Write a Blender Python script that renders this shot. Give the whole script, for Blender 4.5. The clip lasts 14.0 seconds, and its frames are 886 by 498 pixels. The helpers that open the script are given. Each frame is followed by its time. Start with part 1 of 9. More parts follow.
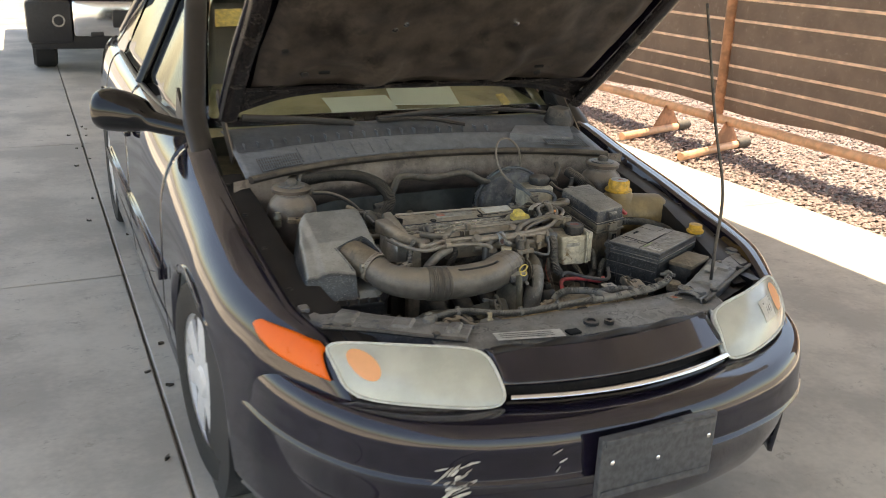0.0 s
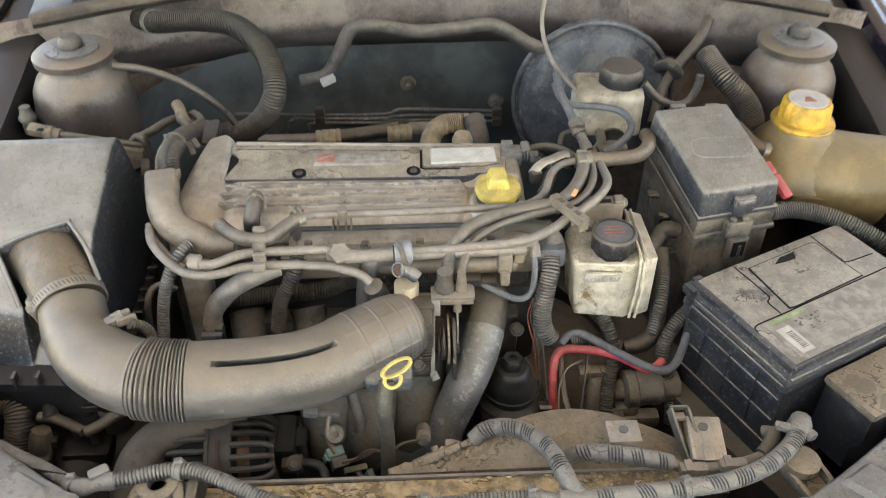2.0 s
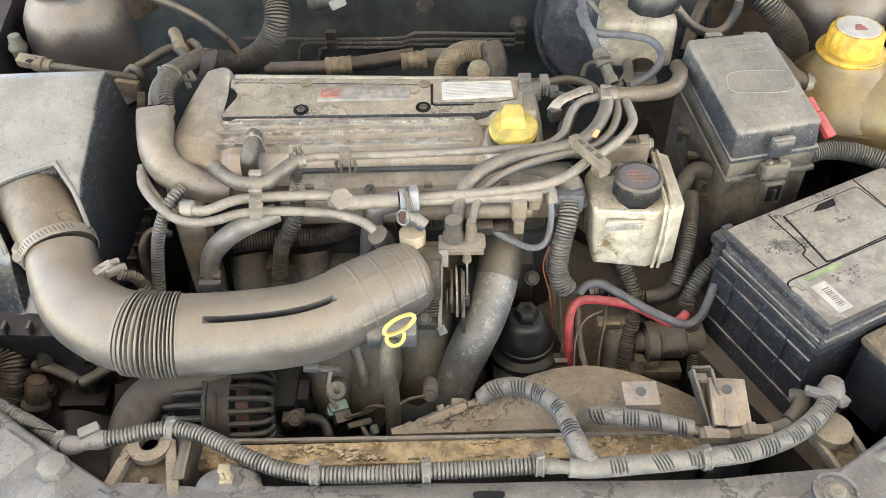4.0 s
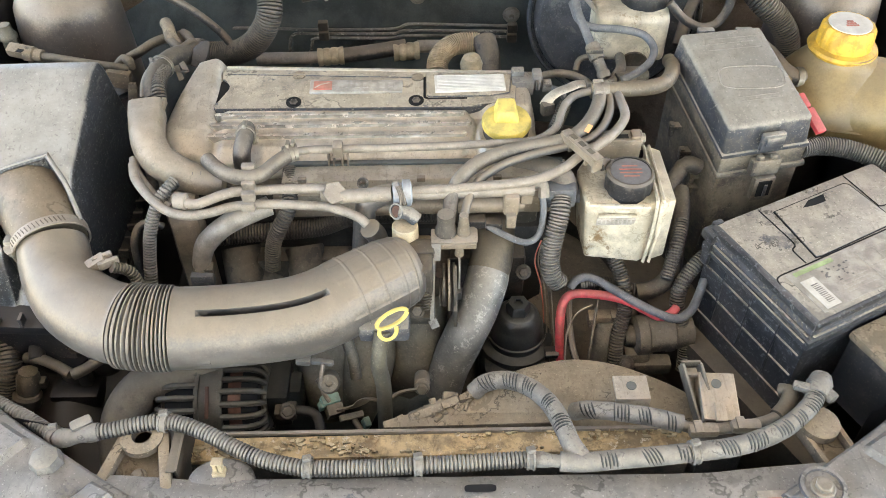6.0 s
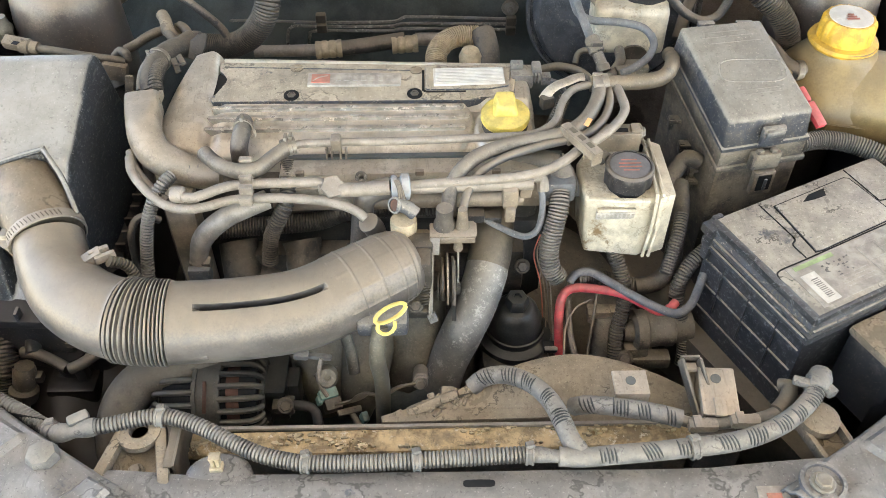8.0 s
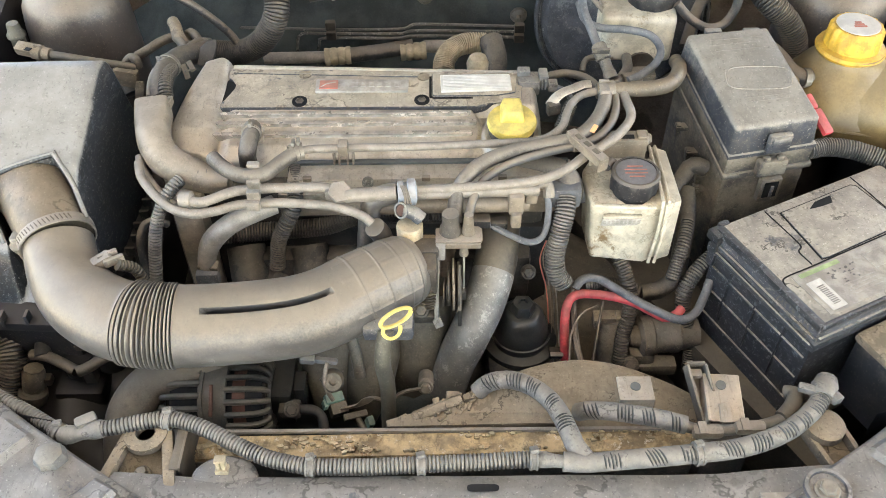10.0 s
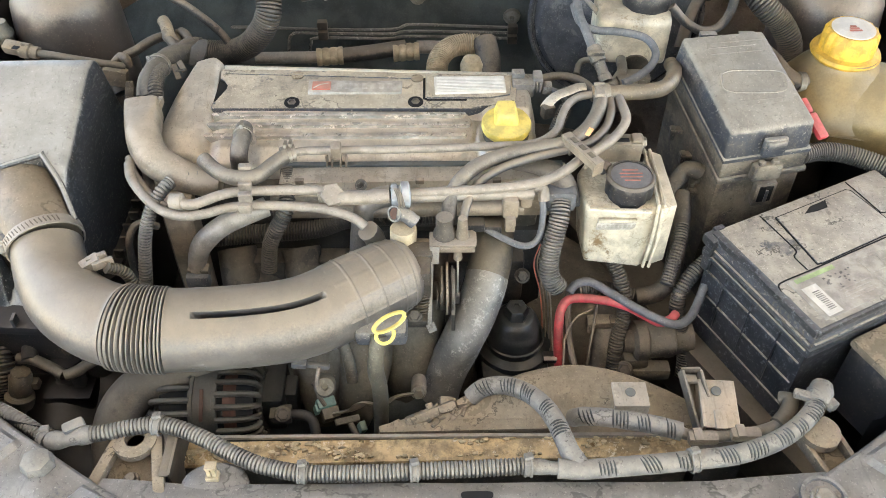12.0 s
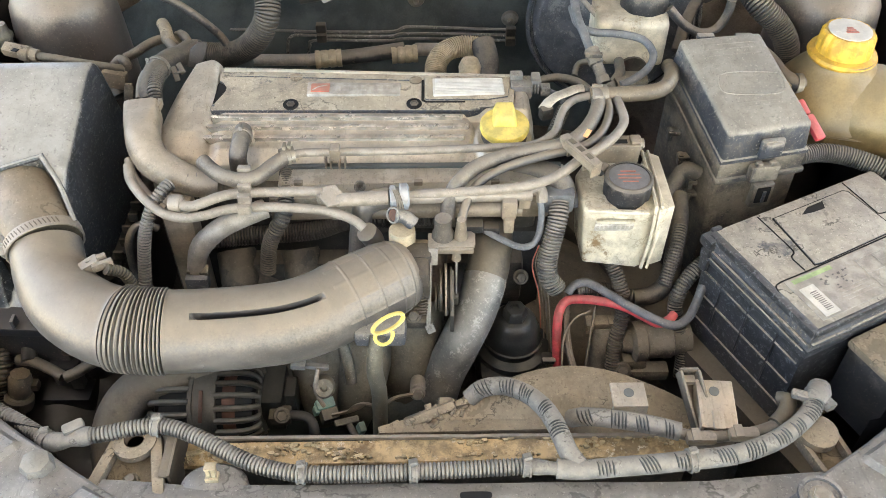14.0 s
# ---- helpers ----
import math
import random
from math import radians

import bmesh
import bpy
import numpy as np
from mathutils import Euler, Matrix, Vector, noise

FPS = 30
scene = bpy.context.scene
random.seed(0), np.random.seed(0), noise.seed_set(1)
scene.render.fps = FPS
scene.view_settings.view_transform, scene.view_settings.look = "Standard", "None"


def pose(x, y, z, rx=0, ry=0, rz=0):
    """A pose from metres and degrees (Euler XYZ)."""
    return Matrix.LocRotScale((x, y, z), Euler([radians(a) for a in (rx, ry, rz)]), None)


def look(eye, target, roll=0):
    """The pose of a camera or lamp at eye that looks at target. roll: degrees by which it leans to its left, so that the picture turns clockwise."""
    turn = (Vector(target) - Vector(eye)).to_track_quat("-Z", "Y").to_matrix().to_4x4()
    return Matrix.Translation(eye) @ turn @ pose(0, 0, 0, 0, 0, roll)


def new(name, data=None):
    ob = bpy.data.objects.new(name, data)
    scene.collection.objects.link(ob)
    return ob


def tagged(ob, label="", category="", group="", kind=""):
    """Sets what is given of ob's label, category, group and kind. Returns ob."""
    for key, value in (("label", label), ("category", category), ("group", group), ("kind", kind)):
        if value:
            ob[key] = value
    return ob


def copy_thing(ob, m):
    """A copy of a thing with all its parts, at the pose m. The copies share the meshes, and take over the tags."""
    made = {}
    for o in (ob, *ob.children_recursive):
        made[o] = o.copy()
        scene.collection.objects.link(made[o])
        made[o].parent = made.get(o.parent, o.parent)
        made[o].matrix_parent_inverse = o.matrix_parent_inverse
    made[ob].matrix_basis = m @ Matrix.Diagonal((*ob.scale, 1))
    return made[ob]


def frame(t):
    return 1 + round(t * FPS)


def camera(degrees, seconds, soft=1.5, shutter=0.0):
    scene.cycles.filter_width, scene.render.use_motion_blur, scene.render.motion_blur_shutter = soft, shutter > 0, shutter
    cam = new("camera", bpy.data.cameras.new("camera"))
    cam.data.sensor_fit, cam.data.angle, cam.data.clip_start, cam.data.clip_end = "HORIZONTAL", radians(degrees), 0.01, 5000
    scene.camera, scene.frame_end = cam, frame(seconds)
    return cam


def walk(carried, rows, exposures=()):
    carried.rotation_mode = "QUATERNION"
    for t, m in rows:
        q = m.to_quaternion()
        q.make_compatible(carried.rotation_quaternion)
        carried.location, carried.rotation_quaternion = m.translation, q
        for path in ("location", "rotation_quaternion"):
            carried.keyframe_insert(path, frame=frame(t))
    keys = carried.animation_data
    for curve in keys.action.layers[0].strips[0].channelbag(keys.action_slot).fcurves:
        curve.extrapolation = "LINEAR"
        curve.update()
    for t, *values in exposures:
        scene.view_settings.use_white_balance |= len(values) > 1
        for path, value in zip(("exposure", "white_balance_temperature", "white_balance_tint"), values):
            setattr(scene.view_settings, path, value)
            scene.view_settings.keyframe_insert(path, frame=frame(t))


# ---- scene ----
cam = camera(53.6, 14.0, soft=0.9, shutter=0.35)
PATH = [
    (0, (-1.214, -1.45, 1.569), (-0.402, 0.255, 0.911), 2.3),
    (0.5, (-0.829, -1.126, 1.558), (-0.114, 0.58, 0.799), 3.2),
    (1, (-0.477, -0.808, 1.527), (0.077, 0.902, 0.651), 3.9),
    (1.5, (-0.267, -0.433, 1.514), (0.089, 1.259, 0.51), 2.8),
    (2, (-0.051, -0.229, 1.465), (0.021, 1.329, 0.213), 0.3),
    (2.5, (0.031, -0.187, 1.466), (-0.037, 1.301, 0.132), -3.0),
    (3, (-0.007, -0.169, 1.463), (-0.022, 1.281, 0.086), -1.7),
    (3.2, (-0.013, -0.155, 1.447), (-0.026, 1.288, 0.062), -1.5),
    (5.5, (-0.024, -0.148, 1.457), (-0.009, 1.266, 0.042), -0.4),
    (6, (-0.024, -0.147, 1.457), (-0.007, 1.26, 0.036), -0.3),
    (6.5, (-0.024, -0.146, 1.454), (-0.005, 1.258, 0.03), -0.2),
    (7, (-0.021, -0.147, 1.454), (-0.002, 1.255, 0.028), -0.2),
    (7.5, (-0.023, -0.144, 1.453), (-0.001, 1.252, 0.022), -0.1),
    (8, (-0.025, -0.143, 1.454), (-0.003, 1.253, 0.023), -0.1),
    (10.5, (-0.019, -0.149, 1.455), (-0.024, 1.265, 0.04), -0.6),
    (11, (-0.02, -0.145, 1.455), (-0.015, 1.271, 0.042), -0.2),
    (11.5, (-0.023, -0.14, 1.454), (-0.007, 1.271, 0.036), 0.1),
    (12, (-0.025, -0.138, 1.452), (-0.002, 1.27, 0.032), 0.4),
    (12.5, (-0.025, -0.133, 1.451), (0.002, 1.272, 0.028), 0.5),
    (13, (-0.025, -0.135, 1.451), (0.002, 1.271, 0.029), 0.5),
    (13.5, (-0.024, -0.138, 1.451), (0.0, 1.27, 0.031), 0.4),
    (14, (-0.025, -0.141, 1.453), (0.001, 1.271, 0.037), 0.4),
]
walk(cam, [(t, look(eye, target, roll)) for t, eye, target, roll in PATH],
     exposures=[(0, 1.56, 8950, 12), (0.5, 1.75, 8950, 12), (1, 1.96, 8900, 12), (1.5, 2.40, 8750, 13), (2, 2.87, 8750, 13), (2.5, 3.22, 8750, 13), (5.5, 3.33, 8550, 12), (14, 3.33, 8550, 12)])

# ---- world and light ----
SUN_EL, SUN_AZ = 77.0, 80.0      # height and compass bearing of the sun (bearing from +y towards +x)
world = bpy.data.worlds.new("world")
scene.world = world
world.use_nodes = True
wn = world.node_tree
sky = wn.nodes.new("ShaderNodeTexSky")
sky.sky_type, sky.sun_disc = "NISHITA", False
sky.sun_elevation, sky.sun_rotation = radians(SUN_EL), radians(SUN_AZ)
wn.links.new(sky.outputs["Color"], wn.nodes["Background"].inputs["Color"])
wn.nodes["Background"].inputs["Strength"].default_value = 0.15
lamp = bpy.data.lights.new("sun", "SUN")
lamp.energy, lamp.angle, lamp.color = 4.0, radians(0.6), (1.0, 0.95, 0.87)
sun = new("sun", lamp)
sun_from = Vector((math.cos(radians(SUN_EL)) * math.sin(radians(SUN_AZ)), math.cos(radians(SUN_EL)) * math.cos(radians(SUN_AZ)), math.sin(radians(SUN_EL))))
sun.matrix_world = look(sun_from * 30, (0, 0, 0))


# ---- materials ----
def mat(name, col, rough=0.5, metal=0.0, dust=0.0, dust_col=(0.302, 0.248, 0.189), up=0.5, grain=60.0, vary=0.25, bump=0.3, fine=420.0, coat=0.0, trans=0.0, streak=None, spot=0.0, spot_col=(0.02, 0.02, 0.02), speck=0.0, speck_col=(0.2, 0.2, 0.2), wear=0.4, lift=0.0, tide=0.0, drough=0.72, speck_at=0.57):
    """A surface of base colour col with mottling, fine grain and a settled layer of dust that lies thickest on what faces up."""
    m = bpy.data.materials.new(name)
    m.use_nodes = True
    nt = m.node_tree
    N, L = nt.nodes, nt.links
    b = N["Principled BSDF"]
    co = N.new("ShaderNodeTexCoord")
    src = co.outputs["Object"]
    if streak:
        mp = N.new("ShaderNodeMapping")
        mp.inputs["Scale"].default_value = streak
        L.new(src, mp.inputs["Vector"])
        src = mp.outputs["Vector"]

    def noise_tex(scale, detail, rough_n=0.6):
        n = N.new("ShaderNodeTexNoise")
        n.inputs["Scale"].default_value, n.inputs["Detail"].default_value, n.inputs["Roughness"].default_value = scale, detail, rough_n
        L.new(src, n.inputs["Vector"])
        return n.outputs["Fac"]

    def math_node(op, a, c, clamp=False):
        n = N.new("ShaderNodeMath")
        n.operation, n.use_clamp = op, clamp
        for i, v in enumerate((a, c)):
            if isinstance(v, (int, float)):
                n.inputs[i].default_value = v
            else:
                L.new(v, n.inputs[i])
        return n.outputs[0]

    def ramp(v, lo, hi):
        n = N.new("ShaderNodeMapRange")
        n.interpolation_type = "SMOOTHSTEP"
        L.new(v, n.inputs["Value"])
        n.inputs["From Min"].default_value, n.inputs["From Max"].default_value = lo, hi
        return n.outputs["Result"]

    def mix(f, a, c):
        n = N.new("ShaderNodeMix")
        n.data_type = "RGBA"
        L.new(f, n.inputs["Factor"])
        for s, v in ((6, a), (7, c)):
            if isinstance(v, tuple):
                n.inputs[s].default_value = (*v, 1)
            else:
                L.new(v, n.inputs[s])
        return n.outputs[2]

    big, small = noise_tex(grain, 5), noise_tex(fine, 3)
    dark = tuple(c * (1 - vary) for c in col)
    light = tuple(min(1, c * (1 + vary)) for c in col)
    colour = mix(ramp(math_node("ADD", math_node("MULTIPLY", big, 0.86), math_node("MULTIPLY", small, 0.14)), 0.38, 0.62), dark, light)
    if spot:
        colour = mix(math_node("MULTIPLY", ramp(noise_tex(grain * 0.45, 6, 0.75), 0.56, 0.66), spot), colour, spot_col)
    if speck:
        colour = mix(math_node("MULTIPLY", ramp(noise_tex(speck, 8, 0.85), speck_at, speck_at + 0.05), 0.75), colour, speck_col)
    roughness = None
    if dust:
        geo = N.new("ShaderNodeNewGeometry")
        sep = N.new("ShaderNodeSeparateXYZ")
        L.new(geo.outputs["Normal"], sep.inputs[0])
        facing = math_node("MULTIPLY", sep.outputs["Z"], up)
        wiped = math_node("MULTIPLY", ramp(noise_tex(grain * 0.5, 7, 0.68), 0.57, 0.64), -0.30 * wear)
        amp = 0.3 + 0.7 * wear
        lay = math_node("ADD", math_node("ADD", facing, wiped), math_node("ADD", math_node("MULTIPLY", noise_tex(grain * 0.7, 9, 0.74), amp), math_node("MULTIPLY", small, 0.16)))
        lay = math_node("ADD", lay, 0.42 - 0.5 * amp + lift)
        f = math_node("MULTIPLY", ramp(lay, 0.55, 0.80), dust, True)
        lo_c, hi_c = 0.95 - 0.2 * wear, 1.04 + 0.10 * wear
        dcol = mix(ramp(noise_tex(grain * 1.1, 8, 0.72), 0.38, 0.64), tuple(c * lo_c for c in dust_col), tuple(min(1, c * hi_c) for c in dust_col))
        colour = mix(f, colour, dcol)
        # flecks, chips and drag marks in the dust, with hard edges
        flecks = math_node("MULTIPLY", ramp(noise_tex(230, 4, 0.8), 0.595, 0.63), 0.85 * dust * wear)
        colour = mix(flecks, colour, tuple(c * 0.42 for c in dust_col))
        pale = math_node("MULTIPLY", ramp(noise_tex(310, 4, 0.75), 0.61, 0.645), 0.8 * dust * wear)
        colour = mix(pale, colour, tuple(min(1, c * 1.55) for c in dust_col))
        sm = N.new("ShaderNodeMapping")
        sm.inputs["Scale"].default_value = (1.0, 0.09, 0.6)
        sm.inputs["Rotation"].default_value = (0.2, 0.3, 0.6)
        L.new(co.outputs["Object"], sm.inputs["Vector"])
        sn = N.new("ShaderNodeTexNoise")
        sn.inputs["Scale"].default_value, sn.inputs["Detail"].default_value, sn.inputs["Roughness"].default_value = 260, 3, 0.6
        L.new(sm.outputs["Vector"], sn.inputs["Vector"])
        drag = math_node("MULTIPLY", ramp(sn.outputs["Fac"], 0.62, 0.68), 0.6 * dust * wear)
        colour = mix(drag, colour, tuple(c * 0.6 for c in dust_col))
        if tide:
            # dried tide marks: thin dark outlines round old puddles, and darker patches inside some of them
            puddle = noise_tex(grain * 0.55, 5, 0.62)
            line = ramp(math_node("ABSOLUTE", math_node("ADD", puddle, -0.55), 0.0), 0.016, 0.002)
            broken = ramp(noise_tex(grain * 0.9, 3, 0.5), 0.42, 0.55)
            colour = mix(math_node("MULTIPLY", math_node("MULTIPLY", line, broken), tide), colour, tuple(c * 0.26 for c in dust_col))
            colour = mix(math_node("MULTIPLY", ramp(puddle, 0.60, 0.63), 0.7 * tide), colour, tuple(c * 0.42 for c in dust_col))
        n = N.new("ShaderNodeMapRange")
        L.new(f, n.inputs["Value"])
        n.inputs["To Min"].default_value, n.inputs["To Max"].default_value = rough, drough
        roughness = n.outputs["Result"]
    else:
        n = N.new("ShaderNodeMapRange")
        L.new(big, n.inputs["Value"])
        n.inputs["To Min"].default_value, n.inputs["To Max"].default_value = max(0.02, rough * 0.75), min(1, rough * 1.25)
        roughness = n.outputs["Result"]
    L.new(colour, b.inputs["Base Color"])
    L.new(roughness, b.inputs["Roughness"])
    b.inputs["Metallic"].default_value = metal
    b.inputs["Coat Weight"].default_value = coat
    b.inputs["Coat Roughness"].default_value = 0.04
    b.inputs["Transmission Weight"].default_value = trans
    if bump:
        bp = N.new("ShaderNodeBump")
        bp.inputs["Strength"].default_value, bp.inputs["Distance"].default_value = bump, 0.002
        L.new(math_node("ADD", big, math_node("MULTIPLY", small, 0.18)), bp.inputs["Height"])
        L.new(bp.outputs["Normal"], b.inputs["Normal"])
    return m


RUBBER = mat("dusty_rubber", (0.035, 0.034, 0.034), 0.6, dust=0.55)
RUBBER_TAN = mat("dust_caked_rubber", (0.08, 0.07, 0.06), 0.5, dust=0.85, up=0.35, dust_col=(0.245, 0.212, 0.172), grain=40, wear=0.4, bump=0.15, drough=0.5)
DUCT = mat("dusty_intake_plastic", (0.10, 0.095, 0.09), 0.36, dust=0.9, up=0.38, dust_col=(0.248, 0.208, 0.162), grain=24, wear=0.18, bump=0.12, drough=0.34)
LOOM = mat("dusty_split_conduit", (0.045, 0.043, 0.04), 0.5, dust=0.8, up=0.35, dust_col=(0.215, 0.19, 0.155), grain=40, wear=0.5)
TAPE = mat("grey_taped_loom", (0.17, 0.165, 0.155), 0.6, dust=0.8, up=0.35, dust_col=(0.272, 0.247, 0.21), grain=50, wear=0.5, tide=0.7)
CLAMP = mat("zinc_clamp", (0.36, 0.34, 0.30), 0.5, 0.7, dust=0.6, dust_col=(0.28, 0.24, 0.19))
BLACK_PLASTIC = mat("dusty_black_plastic", (0.018, 0.019, 0.022), 0.42, dust=0.45, up=0.5, dust_col=(0.26, 0.22, 0.175), grain=30, wear=0.6)
BOX_PLASTIC = mat("dusty_box_lid", (0.045, 0.052, 0.064), 0.42, dust=0.85, up=0.55, dust_col=(0.315, 0.29, 0.25), grain=20, wear=0.9, drough=0.5, spot=0.7, spot_col=(0.19, 0.16, 0.125), tide=0.25)
AIRBOX = mat("dust_coated_airbox", (0.014, 0.016, 0.020), 0.28, dust=1.0, up=1.1, dust_col=(0.285, 0.277, 0.258), grain=12, vary=0.3, speck=150, speck_col=(0.075, 0.09, 0.105), wear=0.6, lift=-0.38, drough=0.27, speck_at=0.55)
ALLOY = mat("dusty_cast_alloy", (0.58, 0.53, 0.455), 0.28, 0.4, dust=0.6, up=0.2, dust_col=(0.455, 0.39, 0.305), spot=0.4, spot_col=(0.29, 0.235, 0.165), grain=36, wear=0.8, bump=0.15, drough=0.36, vary=0.12, tide=0.12)
# grimy metal, its base colour lowered for the shade deep in the bay
ALLOY_DARK = mat("grimy_shaded_cast_metal", (0.065, 0.058, 0.05), 0.55, 0.3, dust=0.55, up=0.4, dust_col=(0.22, 0.185, 0.145), spot=0.6, wear=0.7)
ALLOY_BARE = mat("rubbed_bright_alloy", (0.66, 0.62, 0.55), 0.27, 0.6, dust=0.35, up=0.2, dust_col=(0.46, 0.40, 0.32), grain=60, wear=1.0, bump=0.2, drough=0.4)
# oily grime, coloured extra dark to stand in for shade low in the bay
GRIME_SHADE = mat("grime_and_bay_shade", (0.026, 0.026, 0.026), 0.45, 0.1, dust=0.4, up=0.3, dust_col=(0.12, 0.105, 0.085), spot=0.5, spot_col=(0.012, 0.012, 0.012), grain=30, wear=0.8)
PIPE_STEEL = mat("dusty_steel_pipe", (0.265, 0.233, 0.196), 0.4, 0.1, dust=0.8, up=0.3, dust_col=(0.315, 0.277, 0.238), grain=40, wear=0.6, bump=0.12, drough=0.55)
PIPE_GREY = mat("stained_grey_pipe", (0.17, 0.168, 0.155), 0.45, 0.2, dust=0.4, up=0.35, dust_col=(0.36, 0.33, 0.29), spot=1.0, spot_col=(0.028, 0.027, 0.026), grain=28, speck=55, speck_col=(0.5, 0.48, 0.43), wear=0.8, speck_at=0.54)
BAY = mat("dusty_bay_paint", (0.05, 0.042, 0.038), 0.45, dust=0.85, up=0.3, dust_col=(0.210, 0.172, 0.130), grain=16)
BAY_DARK = mat("black_inner_panel", (0.011, 0.010, 0.011), 0.42, dust=0.10, up=0.3, dust_col=(0.14, 0.12, 0.10), grain=18, wear=0.25, vary=0.1)
BAY_TOP = mat("dusty_support_panel", (0.075, 0.08, 0.095), 0.4, dust=0.95, up=0.42, dust_col=(0.25, 0.236, 0.216), grain=16, wear=1.0, tide=0.75, drough=0.45, spot=0.4)
FIREWALL = mat("dark_firewall_pad", (0.072, 0.088, 0.088), 0.55, dust=0.5, up=0.3, grain=10, dust_col=(0.17, 0.165, 0.145), bump=0.6, vary=0.4)
COWL = mat("faded_cowl_plastic", (0.125, 0.138, 0.158), 0.42, dust=0.6, up=0.32, dust_col=(0.31, 0.32, 0.33), grain=22, wear=0.6)
FW_PAINT = mat("brown_dusty_firewall", (0.14, 0.115, 0.105), 0.4, dust=0.85, up=0.3, dust_col=(0.47, 0.40, 0.34), grain=14, wear=0.5, lift=0.22)
HOOD_PAINT = mat("dusty_hood_inner_paint", (0.014, 0.012, 0.013), 0.25, dust=0.5, up=0.0, dust_col=(0.19, 0.165, 0.14), grain=14, wear=0.7, lift=0.06)
PAINT = mat("black_aubergine_paint", (0.009, 0.007, 0.016), 0.05, 0.0, coat=0.6, grain=8, vary=0.2, bump=0.0, dust=0.03, up=0.5, dust_col=(0.085, 0.085, 0.095))
GLOSS_BLACK = mat("gloss_black_trim", (0.005, 0.005, 0.006), 0.10, bump=0.0)
TRIM = mat("matt_black_trim", (0.02, 0.02, 0.022), 0.45, dust=0.22, up=0.3)
PLATE = mat("grey_black_plate_plastic", (0.085, 0.088, 0.094), 0.35, dust=0.2, up=0.3, dust_col=(0.16, 0.16, 0.16), wear=0.6)
PALE_PRINT = mat("faded_pale_print", (0.43, 0.41, 0.37), 0.6, dust=0.4, wear=0.8, bump=0.0)
HOOD_PAD = mat("hood_liner", (0.022, 0.019, 0.018), 0.34, dust=0.35, up=-0.3, dust_col=(0.15, 0.12, 0.10), grain=14, vary=0.5, spot=0.5, spot_col=(0.11, 0.09, 0.075), bump=0.5, wear=0.8)
CHROME = mat("chrome_strip", (0.85, 0.85, 0.86), 0.12, 1.0, bump=0.0, vary=0.04)
SILVER = mat("silver_wheel_paint", (0.74, 0.74, 0.75), 0.35, 0.15, bump=0.02, vary=0.05, dust=0.15, wear=0.1)
LENS = mat("hazed_headlight_lens", (0.93, 0.94, 0.84), 0.16, trans=0.62, bump=0.03, grain=10, vary=0.08, coat=0.6)
REFLECTOR = mat("headlight_reflector", (0.86, 0.88, 0.84), 0.25, 0.35, bump=0.0)
LENS_EDGE = mat("cloudy_lens_edge", (0.62, 0.63, 0.58), 0.3, bump=0.0, vary=0.1)
AMBER = mat("amber_lens", (0.90, 0.135, 0.0), 0.3, bump=0.0, vary=0.015)
AMBER_DULL = mat("faded_amber", (0.9, 0.42, 0.20), 0.5, vary=0.015, bump=0.0)
YELLOW = mat("yellow_plastic", (0.72, 0.56, 0.13), 0.42, dust=0.35, up=0.3, dust_col=(0.487, 0.403, 0.227), bump=0.05)
YELLOW_CAP = mat("orange_yellow_cap", (0.60, 0.35, 0.045), 0.42, dust=0.4, up=0.2, dust_col=(0.42, 0.30, 0.13), bump=0.05, wear=0.12)
TANK = mat("stained_translucent_tank", (0.265, 0.19, 0.088), 0.3, dust=0.5, up=0.3, dust_col=(0.255, 0.205, 0.13), grain=18, bump=0.05, wear=0.35)
WHITE_TANK = mat("aged_white_plastic", (0.58, 0.53, 0.42), 0.38, dust=0.3, up=0.35, dust_col=(0.36, 0.30, 0.21), spot=1.0, spot_col=(0.22, 0.14, 0.07), grain=34, bump=0.05, wear=0.9, tide=0.35)
WHITE = mat("white_label", (0.62, 0.60, 0.55), 0.6, dust=0.25, up=0.2, bump=0.0, vary=0.08)
LABEL_DUSTY = mat("dusty_label", (0.36, 0.34, 0.305), 0.55, dust=0.3, bump=0.0, wear=0.9)
INK = mat("faded_ink", (0.16, 0.15, 0.14), 0.7, bump=0.0)
# near-black colour for the shade inside holes, slots and gaps
HOLE = mat("hole_shade", (0.004, 0.004, 0.004), 0.9, bump=0.0)
BATT = mat("black_battery_case", (0.027, 0.029, 0.033), 0.3, dust=0.3, up=0.4, dust_col=(0.20, 0.20, 0.20), grain=26, speck=150, speck_col=(0.20, 0.215, 0.23), wear=0.8, speck_at=0.545)
BATT_LID = mat("dusty_battery_lid", (0.06, 0.068, 0.082), 0.4, dust=0.95, up=0.6, dust_col=(0.385, 0.347, 0.29), grain=30, wear=1.0, drough=0.5, tide=1.0, spot=0.5, lift=-0.12)
BOX_BROWN = mat("brown_dusty_box", (0.05, 0.046, 0.042), 0.45, dust=0.85, up=0.3, dust_col=(0.245, 0.212, 0.165), grain=26, wear=0.8, lift=0.18, tide=0.12)
COIL = mat("scuffed_coil_cover", (0.06, 0.065, 0.075), 0.38, dust=1.0, up=0.33, dust_col=(0.41, 0.352, 0.27), grain=24, wear=0.85, drough=0.5, lift=-0.03, tide=0.8)
VALVE = mat("yellowed_metal", (0.50, 0.415, 0.28), 0.4, 0.2, dust=0.5, dust_col=(0.41, 0.335, 0.24), wear=0.8)
TANHOSE = mat("tan_dusty_hose", (0.20, 0.165, 0.125), 0.5, dust=0.9, up=0.35, dust_col=(0.325, 0.278, 0.226), grain=36, wear=0.45, bump=0.15, drough=0.55, tide=0.25)
